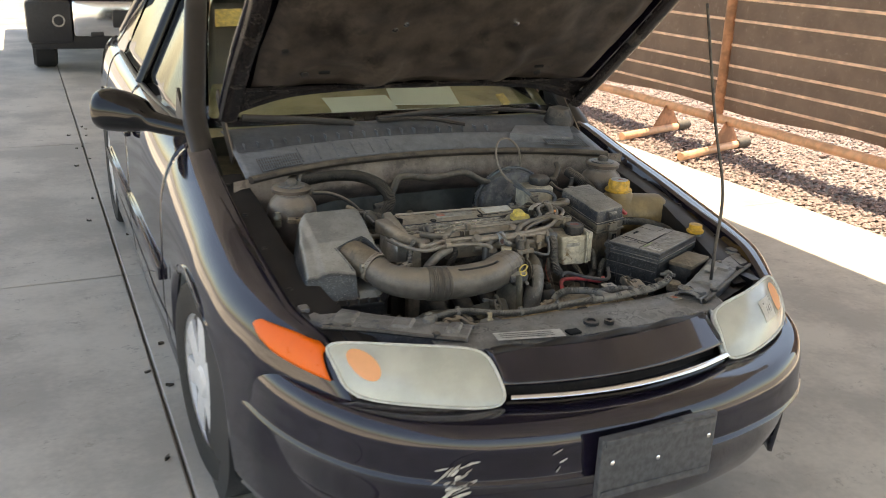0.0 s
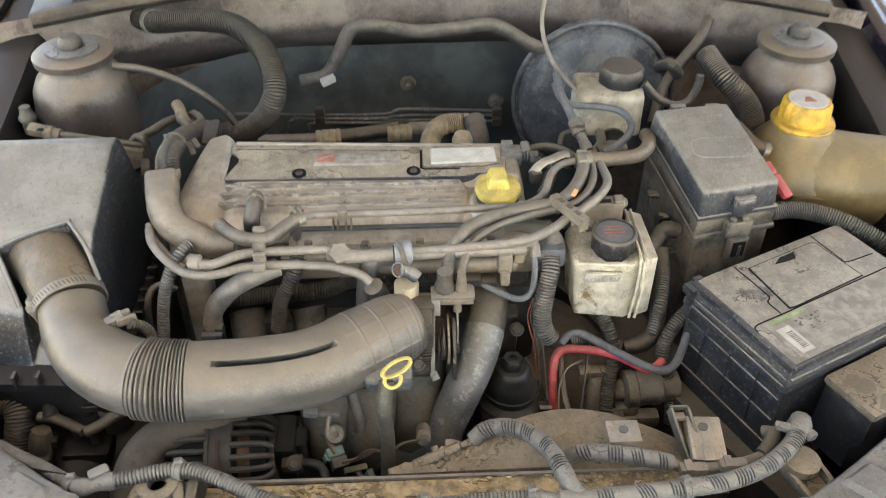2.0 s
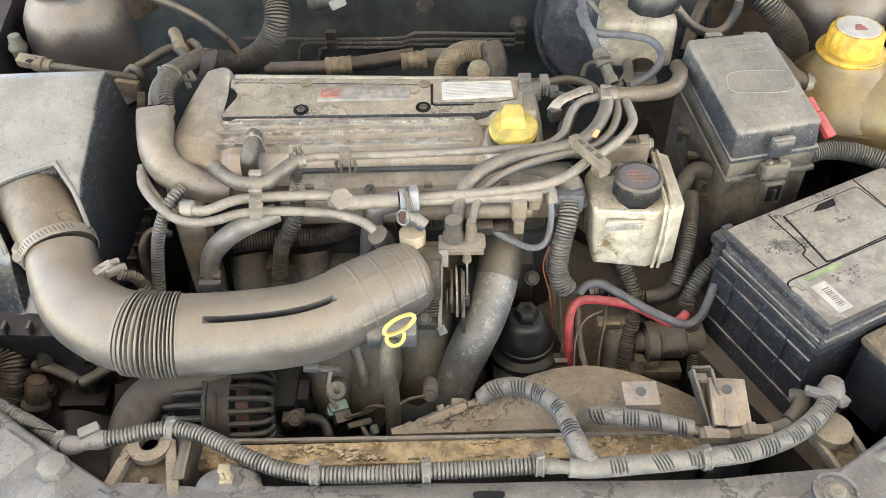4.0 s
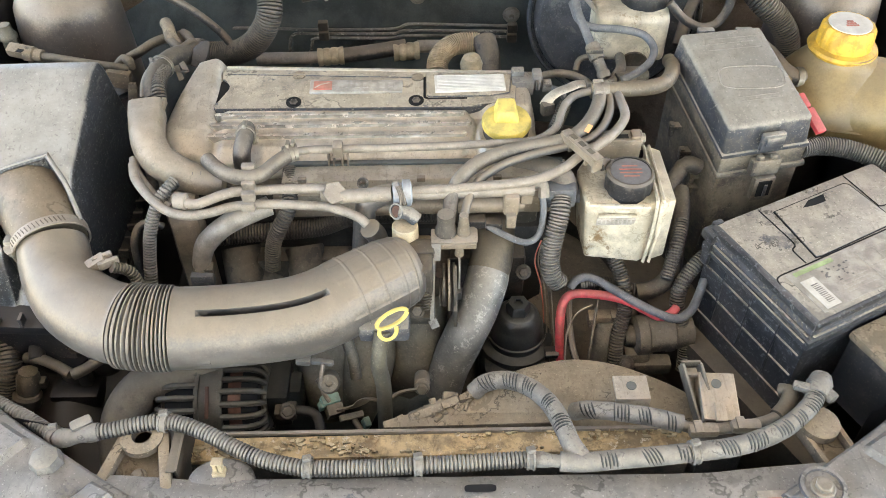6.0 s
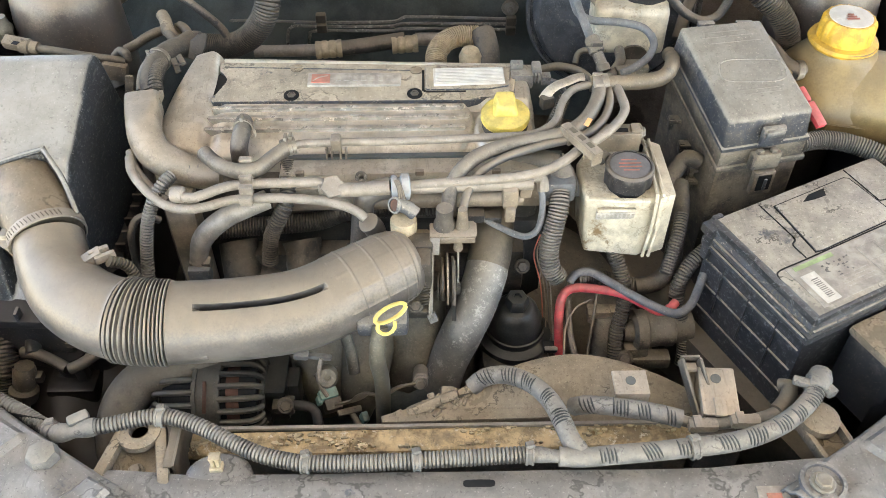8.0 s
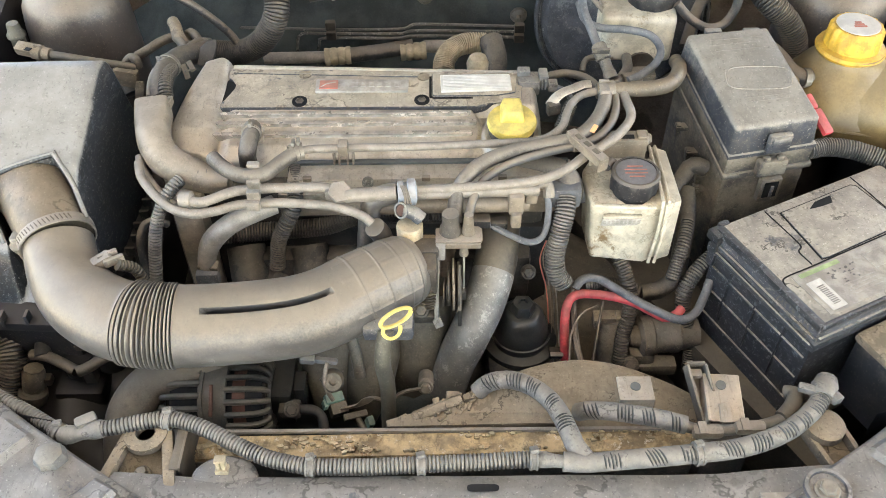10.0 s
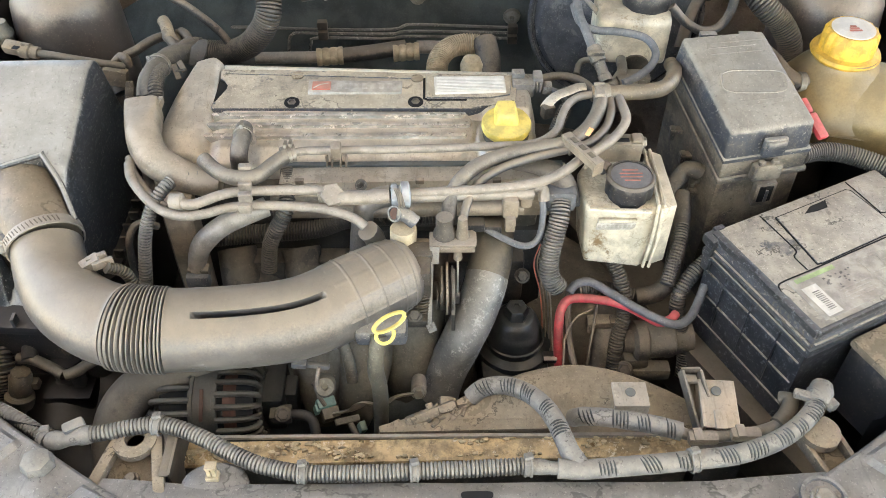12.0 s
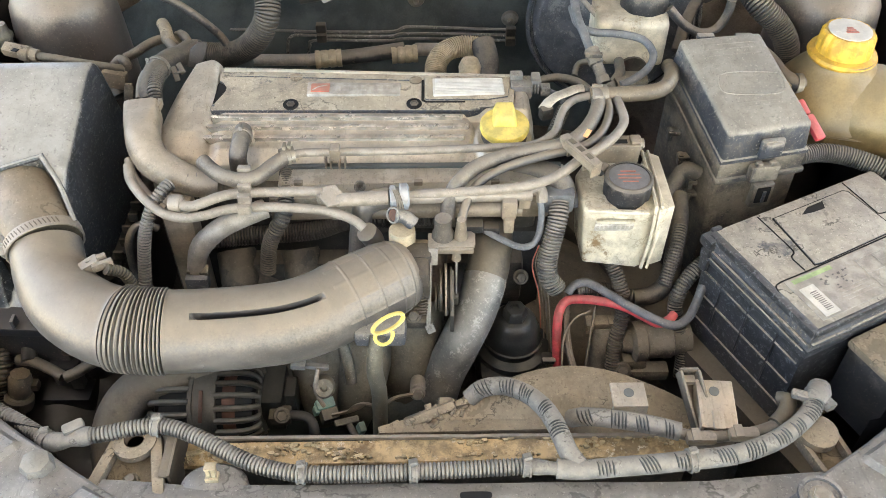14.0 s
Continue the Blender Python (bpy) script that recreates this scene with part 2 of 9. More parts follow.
BLACK_CLEAN = mat("black_moulded_plastic", (0.022, 0.024, 0.025), 0.28, dust=0.25, up=0.3, dust_col=(0.12, 0.115, 0.095), grain=30, wear=0.6)
RED_INK = mat("faded_red_print", (0.55, 0.14, 0.10), 0.6, bump=0.0, dust=0.45)
GREEN_INK = mat("green_print", (0.34, 0.48, 0.22), 0.6, bump=0.0, dust=0.25, wear=0.6)
RED = mat("red_cable", (0.56, 0.065, 0.08), 0.45, dust=0.25, bump=0.0)
BLUE_FIT = mat("pale_blue_plastic", (0.33, 0.37, 0.41), 0.5, dust=0.4)
BLUE_GREY = mat("blue_grey_sleeve", (0.11, 0.12, 0.132), 0.5, dust=0.5, dust_col=(0.20, 0.195, 0.188), up=0.35, grain=60, wear=0.9, speck=160, speck_col=(0.36, 0.36, 0.345), speck_at=0.575)
GREEN_CON = mat("green_connector", (0.17, 0.36, 0.31), 0.5, dust=0.45, wear=0.8)
COPPER = mat("copper_winding", (0.10, 0.045, 0.03), 0.5, 0.3)
ALT = mat("dark_olive_casting", (0.075, 0.072, 0.06), 0.45, 0.3, dust=0.5, up=0.25, dust_col=(0.20, 0.18, 0.145), grain=40, wear=0.4)
HOSE_DARK = mat("brown_dusty_hose", (0.06, 0.05, 0.038), 0.5, dust=0.8, up=0.35, dust_col=(0.19, 0.16, 0.12), grain=40, wear=0.35)
NECK = mat("brown_stained_neck", (0.10, 0.085, 0.065), 0.4, dust=0.85, up=0.35, dust_col=(0.25, 0.198, 0.140), grain=20, wear=0.7, tide=0.5, drough=0.45)
LOOM_BROWN = mat("brown_split_conduit", (0.035, 0.032, 0.028), 0.55, dust=0.75, up=0.35, dust_col=(0.175, 0.148, 0.115), grain=40, wear=0.6)
CRUST = mat("cream_scale_crust", (0.44, 0.36, 0.235), 0.85, grain=70, vary=0.35, spot=0.8, spot_col=(0.20, 0.12, 0.05))
LOOM_LIGHT = mat("pale_dusty_conduit", (0.05, 0.048, 0.046), 0.45, dust=0.75, up=0.5, dust_col=(0.27, 0.248, 0.215), grain=50, wear=0.5)
BUMP_GREY = mat("blue_grey_rubber", (0.10, 0.11, 0.125), 0.5, dust=0.55, up=0.3, dust_col=(0.23, 0.225, 0.215), wear=0.5)
TOWER = mat("purple_brown_bay_paint", (0.085, 0.072, 0.064), 0.28, dust=0.9, up=0.75, dust_col=(0.245, 0.20, 0.157), grain=18, wear=0.4, lift=-0.08, drough=0.4)
OLIVE = mat("olive_dusty_casting", (0.10, 0.092, 0.07), 0.5, 0.1, dust=0.8, up=0.35, dust_col=(0.215, 0.195, 0.15), grain=30, wear=0.6, spot=0.3, spot_col=(0.06, 0.055, 0.045))
RAD_TOP = mat("mud_stained_radiator_edge", (0.40, 0.29, 0.16), 0.8, spot=1.0, spot_col=(0.17, 0.095, 0.035), grain=62, vary=0.5, speck=80, speck_col=(0.80, 0.74, 0.62), tide=0.5, dust=0.15, dust_col=(0.40, 0.33, 0.24), wear=0.9)
SHROUD = mat("dust_caked_shroud", (0.15, 0.12, 0.09), 0.75, dust=0.95, up=0.4, dust_col=(0.288, 0.232, 0.163), spot=0.7, spot_col=(0.10, 0.08, 0.06), grain=32, wear=0.8, tide=0.85)
BOOSTER = mat("black_dusty_booster", (0.10, 0.11, 0.122), 0.16, dust=0.55, up=0.15, dust_col=(0.25, 0.245, 0.23), grain=26, wear=1.0, lift=0.06, speck=120, speck_col=(0.2, 0.21, 0.22), speck_at=0.58)
TYRE = mat("tyre_rubber", (0.018, 0.018, 0.018), 0.75, dust=0.3, up=0.2)
CABIN = mat("grey_beige_cabin_cloth", (0.20, 0.185, 0.14), 0.85, grain=8, bump=0.1)
COWL_BLACK = mat("blue_black_louvre", (0.06, 0.07, 0.085), 0.38, dust=0.4, up=0.3, dust_col=(0.19, 0.20, 0.21), grain=26, wear=0.8)
PILLAR = mat("satin_black_pillar", (0.012, 0.012, 0.013), 0.35, grain=10, vary=0.2, bump=0.05, dust=0.06)
DASH = mat("tan_dashboard", (0.40, 0.375, 0.22), 0.8, grain=6, bump=0.0)
PAPER = mat("pale_paper", (0.82, 0.90, 0.84), 0.7, bump=0.0, vary=0.03)
CONCRETE = mat("worn_concrete", (0.50, 0.462, 0.402), 0.8, dust=0.0, grain=1.3, vary=0.20, fine=35, bump=0.12, spot=0.30, spot_col=(0.26, 0.235, 0.20), speck=9, speck_col=(0.35, 0.32, 0.275))
EARTH = mat("dry_earth", (0.27, 0.255, 0.235), 0.95, grain=3, vary=0.2, fine=50)
STONE = mat("purple_gravel", (0.33, 0.25, 0.23), 0.9, grain=25, vary=0.45, fine=200)
# rust orange brightened in its base colour to look sunlit
RUST_SUNLIT = mat("sunlit_rust_orange_pipe", (0.80, 0.46, 0.28), 0.45, 0.1, grain=12, vary=0.15, spot=0.15, spot_col=(0.32, 0.15, 0.08))
# rails: sun highlights are put into a still paler orange
RAIL_SUNLIT = mat("sunlit_pale_rail", (0.85, 0.60, 0.46), 0.45, 0.0, grain=12, vary=0.2)
POST = mat("rusty_brown_post", (0.42, 0.20, 0.11), 0.5, 0.1, grain=10, vary=0.3, spot=0.4, spot_col=(0.25, 0.12, 0.07))
SCREEN = mat("brown_shade_cloth", (0.225, 0.175, 0.15), 0.9, grain=4, vary=0.2, fine=700, bump=0.25, speck=35, speck_col=(0.55, 0.46, 0.40))
ROOF = mat("galvanised_roof", (0.55, 0.55, 0.55), 0.5, 0.3, grain=3, vary=0.1)

# the shade cloth lets some sun through: translucent cloth
sn = SCREEN.node_tree
tl = sn.nodes.new("ShaderNodeBsdfTranslucent")
tl.inputs["Color"].default_value = (0.20, 0.14, 0.112, 1)
mx = sn.nodes.new("ShaderNodeMixShader")
mx.inputs[0].default_value = 0.45
sn.links.new(sn.nodes["Principled BSDF"].outputs[0], mx.inputs[1])
sn.links.new(tl.outputs[0], mx.inputs[2])
tp = sn.nodes.new("ShaderNodeBsdfTransparent")
mesh_gap = sn.nodes.new("ShaderNodeMixShader")
mesh_gap.inputs[0].default_value = 0.14
sn.links.new(mx.outputs[0], mesh_gap.inputs[1])
sn.links.new(tp.outputs[0], mesh_gap.inputs[2])
sn.links.new(mesh_gap.outputs[0], sn.nodes["Material Output"].inputs["Surface"])

glass = bpy.data.materials.new("tinted_glass")
glass.use_nodes = True
gb = glass.node_tree.nodes["Principled BSDF"]
gb.inputs["Base Color"].default_value = (0.965, 0.99, 0.90, 1)
gb.inputs["Roughness"].default_value, gb.inputs["Transmission Weight"].default_value, gb.inputs["IOR"].default_value = 0.0, 1.0, 1.45

side_glass = glass.copy()
side_glass.name = "dark_tinted_side_glass"
side_glass.node_tree.nodes["Principled BSDF"].inputs["Base Color"].default_value = (0.16, 0.19, 0.18, 1)


# ---- mesh helpers ----
def part(name, bm, material, parent, label="", bevel_angle=38):
    """Links a bmesh as one mesh object under a thing or a part."""
    me = bpy.data.meshes.new(name)
    bmesh.ops.recalc_face_normals(bm, faces=bm.faces)
    bm.to_mesh(me)
    bm.free()
    me.materials.append(material)
    me.shade_smooth()
    me.set_sharp_from_angle(angle=radians(bevel_angle))
    ob = new(name, me)
    ob.parent = parent
    if parent is not None and parent.type == "EMPTY":
        ob.matrix_parent_inverse = Matrix.Translation(-parent.location)
    return tagged(ob, label)


def thing(name, label, category, base=(0, 0, 0), group="", kind=""):
    ob = new(name)
    ob.empty_display_size = 0.05
    ob.location = base
    return tagged(ob, label, category, group, kind)


def box(c, s, bevel=0.004, m=None, seg=2):
    bm = bmesh.new()
    bmesh.ops.create_cube(bm, size=1, matrix=(m or Matrix.Translation(c)) @ Matrix.Diagonal((*s, 1)))
    if bevel:
        bmesh.ops.bevel(bm, geom=bm.edges[:], offset=min(bevel, min(s) * 0.45), segments=seg, affect="EDGES", profile=0.6)
    return bm


def join(*bms):
    a = bms[0]
    for b in bms[1:]:
        me = bpy.data.meshes.new("tmp")
        b.to_mesh(me)
        a.from_mesh(me)
        bpy.data.meshes.remove(me)
        b.free()
    return a


def prism(poly, z0, z1, bevel=0.004, m=None, top=None, seg=2):
    """A slab with the outline poly (x, y) from z0 to z1; z1 may be a function of x, y."""
    bm = bmesh.new()
    zt = z1 if callable(z1) else (lambda x, y: z1)
    zb = z0 if callable(z0) else (lambda x, y: z0)
    tp = top or poly
    lo = [bm.verts.new((x, y, zb(x, y))) for x, y in poly]
    hi = [bm.verts.new((x, y, zt(x, y))) for x, y in tp]
    n = len(poly)
    bm.faces.new(lo[::-1])
    bm.faces.new(hi)
    for i in range(n):
        bm.faces.new((lo[i], lo[(i + 1) % n], hi[(i + 1) % n], hi[i]))
    if m:
        bm.transform(m)
    if bevel:
        bmesh.ops.bevel(bm, geom=bm.edges[:], offset=bevel, segments=seg, affect="EDGES", profile=0.6)
    return bm


def smooth_path(pts, step):
    """Points every step metres along a smooth curve through pts."""
    P = [Vector(p) for p in pts]
    P = [P[0] * 2 - P[1]] + P + [P[-1] * 2 - P[-2]]
    out = []
    for i in range(1, len(P) - 2):
        a, b, c, d = P[i - 1:i + 3]
        n = max(2, int((c - b).length / 0.004))
        for k in range(n):
            t = k / n
            out.append(0.5 * ((2 * b) + (c - a) * t + (2 * a - 5 * b + 4 * c - d) * t * t + (3 * b - a - 3 * c + d) * t ** 3))
    out.append(P[-2])
    res, left = [out[0]], step
    for a, b in zip(out, out[1:]):
        seg = (b - a).length
        pos = 0.0
        while seg - pos >= left:
            pos += left
            res.append(a.lerp(b, pos / seg))
            left = step
        left -= seg - pos
    if (res[-1] - out[-1]).length > step * 0.3:
        res.append(out[-1])
    return res


def sweep(pts, radius, seg=12, step=0.006, flat=1.0, shape=None, hollow=False, up=(0, 0, 1)):
    """A tube along pts. radius: a number or f(u). shape(u, angle, distance) scales the radius; flat squeezes it along up."""
    P = smooth_path(pts, step)
    bm = bmesh.new()
    rings = []
    n = len(P)
    ref = Vector(up)
    dist = 0.0
    for i, p in enumerate(P):
        t = (P[min(i + 1, n - 1)] - P[max(i - 1, 0)]).normalized()
        side = t.cross(ref)
        if side.length < 0.15:
            side = t.cross(Vector((1, 0, 0))) if i == 0 else last_side - t * last_side.dot(t)
        side.normalize()
        if i and side.dot(last_side) < 0:
            side = -side
        last_side = side
        v = side.cross(t).normalized()
        u = i / max(1, n - 1)
        if i:
            dist += (p - P[i - 1]).length
        r = radius(u) if callable(radius) else radius
        ring = []
        for k in range(seg):
            a = 2 * math.pi * k / seg
            q = r * (shape(u, a, dist) if shape else 1.0)
            ring.append(bm.verts.new(p + side * (q * math.cos(a)) + v * (q * flat * math.sin(a))))
        rings.append(ring)
    for a, b in zip(rings, rings[1:]):
        for k in range(seg):
            bm.faces.new((a[k], a[(k + 1) % seg], b[(k + 1) % seg], b[k]))
    if not hollow:
        bm.faces.new(rings[0][::-1])
        bm.faces.new(rings[-1])
    return bm


def conduit(pts, r, pitch=0.0037, seg=12, depth=0.20):
    """Corrugated split conduit."""
    return sweep(pts, r, seg, pitch / 4, shape=lambda u, a, d: 1.0 - depth * (0, 0, 0.12, 1)[round(d / pitch * 4) % 4])


def lathe(profile, seg=24, m=None, cap=True, lobe_depth=0.0, lobe_rows=()):
    """Turns (radius, height) round z."""
    bm = bmesh.new()
    rings = []
    for j, (r, z) in enumerate(profile):
        rings.append([bm.verts.new(((r * (1 - (lobe_depth if j in lobe_rows and (k // 2) % 2 else 0))) * math.cos(2 * math.pi * k / seg),
                                    (r * (1 - (lobe_depth if j in lobe_rows and (k // 2) % 2 else 0))) * math.sin(2 * math.pi * k / seg), z)) for k in range(seg)])
    for a, b in zip(rings, rings[1:]):
        for k in range(seg):
            bm.faces.new((a[k], a[(k + 1) % seg], b[(k + 1) % seg], b[k]))
    if cap:
        bm.faces.new(rings[0][::-1])
        bm.faces.new(rings[-1])
    if m:
        bm.transform(m)
    return bm


def grid(f, nu, nv):
    """A sheet of nu x nv quads through f(u, v)."""
    bm = bmesh.new()
    V = [[bm.verts.new(f(i / nu, j / nv)) for j in range(nv + 1)] for i in range(nu + 1)]
    for i in range(nu):
        for j in range(nv):
            bm.faces.new((V[i][j], V[i + 1][j], V[i + 1][j + 1], V[i][j + 1]))
    return bm


def shell(ob, thickness, offset=-1.0):
    s = ob.modifiers.new("thickness", "SOLIDIFY")
    s.thickness, s.offset = thickness, offset
    return ob


def curve_table(t, xs, ys):
    """Smooth table: a monotone cubic through the given values."""
    i = min(max(int(np.searchsorted(xs, t)) - 1, 0), len(xs) - 2)
    def slope(j):
        if j <= 0 or j >= len(xs) - 1:
            j0 = 0 if j <= 0 else len(xs) - 2
            return (ys[j0 + 1] - ys[j0]) / (xs[j0 + 1] - xs[j0])
        a, b = (ys[j] - ys[j - 1]) / (xs[j] - xs[j - 1]), (ys[j + 1] - ys[j]) / (xs[j + 1] - xs[j])
        return 0.0 if a * b <= 0 else 2 * a * b / (a + b)
    h = xs[i + 1] - xs[i]
    k = min(max((t - xs[i]) / h, 0.0), 1.0)
    return ys[i] * (1 + 2 * k) * (1 - k) ** 2 + ys[i + 1] * k * k * (3 - 2 * k) + h * k * (1 - k) * (slope(i) * (1 - k) - slope(i + 1) * k)


def lerp_table(t, xs, ys):
    return float(np.interp(t, xs, ys))


def along(p, q, u=0.0):
    """The pose at p whose z axis points to q."""
    d = Vector(q) - Vector(p)
    return Matrix.Translation(p) @ d.to_track_quat("Z", "Y").to_matrix().to_4x4() @ pose(0, 0, 0, 0, 0, u)


def rod(p, q, r, seg=12):
    return lathe([(r, 0), (r, (Vector(q) - Vector(p)).length)], seg, along(p, q))
def strip_pose(p, q):
    """The pose halfway from p to q: z along the strip, x across it as level as can be."""
    p, q = Vector(p), Vector(q)
    az = (q - p).normalized()
    ax = (Vector((1, 0, 0)) - az * az.x).normalized()
    return Matrix.Translation((p + q) / 2) @ Matrix((ax, az.cross(ax), az)).transposed().to_4x4()


def strip(p, q, width, thick, bevel=0.001):
    """A flat bar from p to q, width across, thick in depth."""
    return box(None, (width, thick, (Vector(q) - Vector(p)).length), bevel, m=strip_pose(p, q))


def bolt(p, r=0.007, h=0.006, m=None):
    """A hexagonal flange bolt head."""
    return join(lathe([(r * 1.4, 0), (r * 1.4, h * 0.25), (r * 1.25, h * 0.4)], 16, m or Matrix.Translation(p)),
                lathe([(r, 0), (r, h * 0.85), (r * 0.8, h)], 6, m or Matrix.Translation(p)))


def edge_distance(poly, x, y):
    """Signed distance to a closed outline (inside positive) and the nearest point on it."""
    best, near, inside = 1e9, None, False
    n = len(poly)
    for i in range(n):
        (x0, y0), (x1, y1) = poly[i], poly[(i + 1) % n]
        dx, dy = x1 - x0, y1 - y0
        t = max(0.0, min(1.0, ((x - x0) * dx + (y - y0) * dy) / (dx * dx + dy * dy)))
        px, py = x0 + dx * t, y0 + dy * t
        d = (px - x) ** 2 + (py - y) ** 2
        if d < best:
            best, near = d, (px, py)
        if (y0 > y) != (y1 > y) and x < dx * (y - y0) / (y1 - y0) + x0:
            inside = not inside
    return (math.sqrt(best) if inside else -math.sqrt(best)), near


def moulding(outline, top, base, step=0.0025, edge=0.01, sloped=False):
    """A moulded cover: top(x, y, d) over the outline, d being the distance from its edge, rounded down to base at the edge."""
    xs, ys = [p[0] for p in outline], [p[1] for p in outline]
    nx, ny = int((max(xs) - min(xs)) / step) + 1, int((max(ys) - min(ys)) / step) + 1
    bm = bmesh.new()
    V, inside = {}, {}
    for i in range(-1, nx + 2):
        for j in range(-1, ny + 2):
            x, y = min(xs) + i * step, min(ys) + j * step
            d, near = edge_distance(outline, x, y)
            if d < -step * 1.6:
                continue
            inside[i, j] = d > 0
            if d <= 0:
                V[i, j] = bm.verts.new((near[0], near[1], base))
            else:
                z = top(x, y, d)
                if sloped:
                    k = d / edge
                    z = base + (z - base) * (k if k < 0.85 else 1 - 0.15 * math.exp((0.85 - k) / 0.15))
                elif d < edge:
                    k = math.sqrt(1 - (1 - d / edge) ** 2)
                    z = base + (z - base) * (0.35 + 0.65 * k)
                V[i, j] = bm.verts.new((x, y, z))
    for i in range(-1, nx + 1):
        for j in range(-1, ny + 1):
            q = [(i, j), (i + 1, j), (i + 1, j + 1), (i, j + 1)]
            if all(k in V for k in q) and any(inside[k] for k in q):
                bm.faces.new([V[k] for k in q])
    return bm


def step_up(d, w):
    """0 below -w, 1 above w, smooth between."""
    k = max(0.0, min(1.0, d / (2 * w) + 0.5))
    return k * k * (3 - 2 * k)

# ---- ground, gravel, fence, canopy ----
ground = part("ground", grid(lambda u, v: (400 * u - 200, 400 * v - 200, -0.03), 8, 8), EARTH, None)
tagged(ground, "dry earth under and beyond the concrete", "ground", kind="structure")
pavement = thing("pavement", "worn grey concrete slabs with dark open joints", "pavement", kind="structure")
xs_cuts, ys_cuts = (-9.0, -4.9, -0.9, 3.36), (-9.0, -5.9, -3.1, -0.2, 2.76, 5.75, 8.8, 11.8, 15.0)
for xa, xb in zip(xs_cuts, xs_cuts[1:]):
    for ya, yb in zip(ys_cuts, ys_cuts[1:]):
        part("slab", box(((xa + xb) / 2, (ya + yb) / 2, -0.05), (xb - xa - 0.022 * (xb < 3), yb - ya - 0.006, 0.10), 0.005, seg=1), CONCRETE, pavement)


def stones(count, x0, x1, y0, y1, lo, hi, seed):
    """Many small angular stones in one mesh."""
    rng = np.random.default_rng(seed)
    base = np.array([(0, 0, 1), (0.9, 0, 0.3), (0.25, 0.85, 0.35), (-0.75, 0.5, 0.25), (-0.7, -0.55, 0.3), (0.3, -0.85, 0.2), (0, 0, -0.4)])
    tri = [(0, a, b) for a, b in ((1, 2), (2, 3), (3, 4), (4, 5), (5, 1))] + [(6, b, a) for a, b in ((1, 2), (2, 3), (3, 4), (4, 5), (5, 1))]
    verts, faces = [], []
    for i in range(count):
        s = rng.uniform(lo, hi) / 2
        a = rng.uniform(0, 6.283)
        c, d = math.cos(a), math.sin(a)
        p = base * (s * rng.uniform(0.7, 1.3), s * rng.uniform(0.6, 1.1), s * rng.uniform(0.5, 0.9)) * rng.uniform(0.8, 1.2, (7, 1))
        q = np.column_stack((p[:, 0] * c - p[:, 1] * d, p[:, 0] * d + p[:, 1] * c, p[:, 2]))
        q += (rng.uniform(x0, x1), rng.uniform(y0, y1), rng.uniform(-0.028, -0.004))
        verts += q.tolist()
        faces += [(u + 7 * i, v + 7 * i, w + 7 * i) for u, v, w in tri]
    me = bpy.data.meshes.new("gravel")
    me.from_pydata(verts, [], faces)
    me.materials.append(STONE)
    return new("gravel", me)


tagged(stones(26000, 3.38, 5.9, 1.2, 11.5, 0.025, 0.055, 3), "purple-brown crushed stone beside the concrete", "gravel", kind="stuff")

drng = random.Random(11)
for k in range(16):
    dx, dy = -0.9 + drng.gauss(0, 0.07), drng.uniform(0.9, 6.5)
    leaf = part("dry_leaf", prism([(0.012 * drng.uniform(0.6, 1.6) * math.cos(a), 0.007 * drng.uniform(0.6, 1.5) * math.sin(a)) for a in (0, 1, 2.1, 3.1, 4.2, 5.2)], 0.0, lambda x, y: 0.004 + 30 * x * x, 0, m=Matrix.Translation((dx, dy, 0.001)) @ pose(0, 0, 0, 0, 0, drng.uniform(0, 360))), ALLOY_DARK, None)
    tagged(leaf, "small dry brown leaf on the concrete", "leaf", group="leaves along the joint")


FX = 4.14
fence = thing("fence", "rust-orange pipe fence panel with brown shade cloth", "fence", (FX, 5, 0))
part("base_pipe", rod((FX - 0.06, 0.5, 0.245), (FX - 0.06, 12.5, 0.245), 0.038, 20), RUST_SUNLIT, fence)
for py in (1.35, 4.36, 7.4, 10.4):
    part("post", rod((FX - 0.02, py, 0.2), (FX - 0.02, py + 0.03, 2.0), 0.042, 18), POST, fence)
    part("weld_collar", lathe([(0.046, -0.03), (0.052, -0.01), (0.052, 0.015), (0.044, 0.03)], 18, along((FX - 0.06, py, 0.245), (FX - 0.06, py + 1, 0.245))), POST, fence)
for k, rz in enumerate((0.42, 0.56, 0.69, 0.86, 1.06, 1.23, 1.42, 1.62, 1.82)):
    part("rail", rod((FX, 0.5, rz), (FX, 12.5, rz), 0.011, 8), RAIL_SUNLIT, fence)
for fy in (1.3, 4.15, 4.94, 8.0, 10.8):
    part("foot_tube", sweep([(3.42, fy - 0.20, 0.035), (FX + 0.1, fy + 0.06, 0.035)], 0.034, 14, 0.05), RUST_SUNLIT, fence)
    part("gusset", prism([(-0.20, 0), (0.20, 0), (0.035, 0.2), (-0.035, 0.2)], -0.004, 0.004, 0, m=Matrix.Translation((FX - 0.08, fy + 0.01, 0.05)) @ pose(0, 0, 0, 90, 0, 15)), POST, fence)
    part("tube_end", lathe([(0.042, 0), (0.045, 0.02), (0.045, 0.17), (0.03, 0.18)], 14, along((FX + 0.08, fy + 0.055, 0.04), (FX + 0.4, fy + 0.14, 0.04))), ALLOY_DARK, fence)
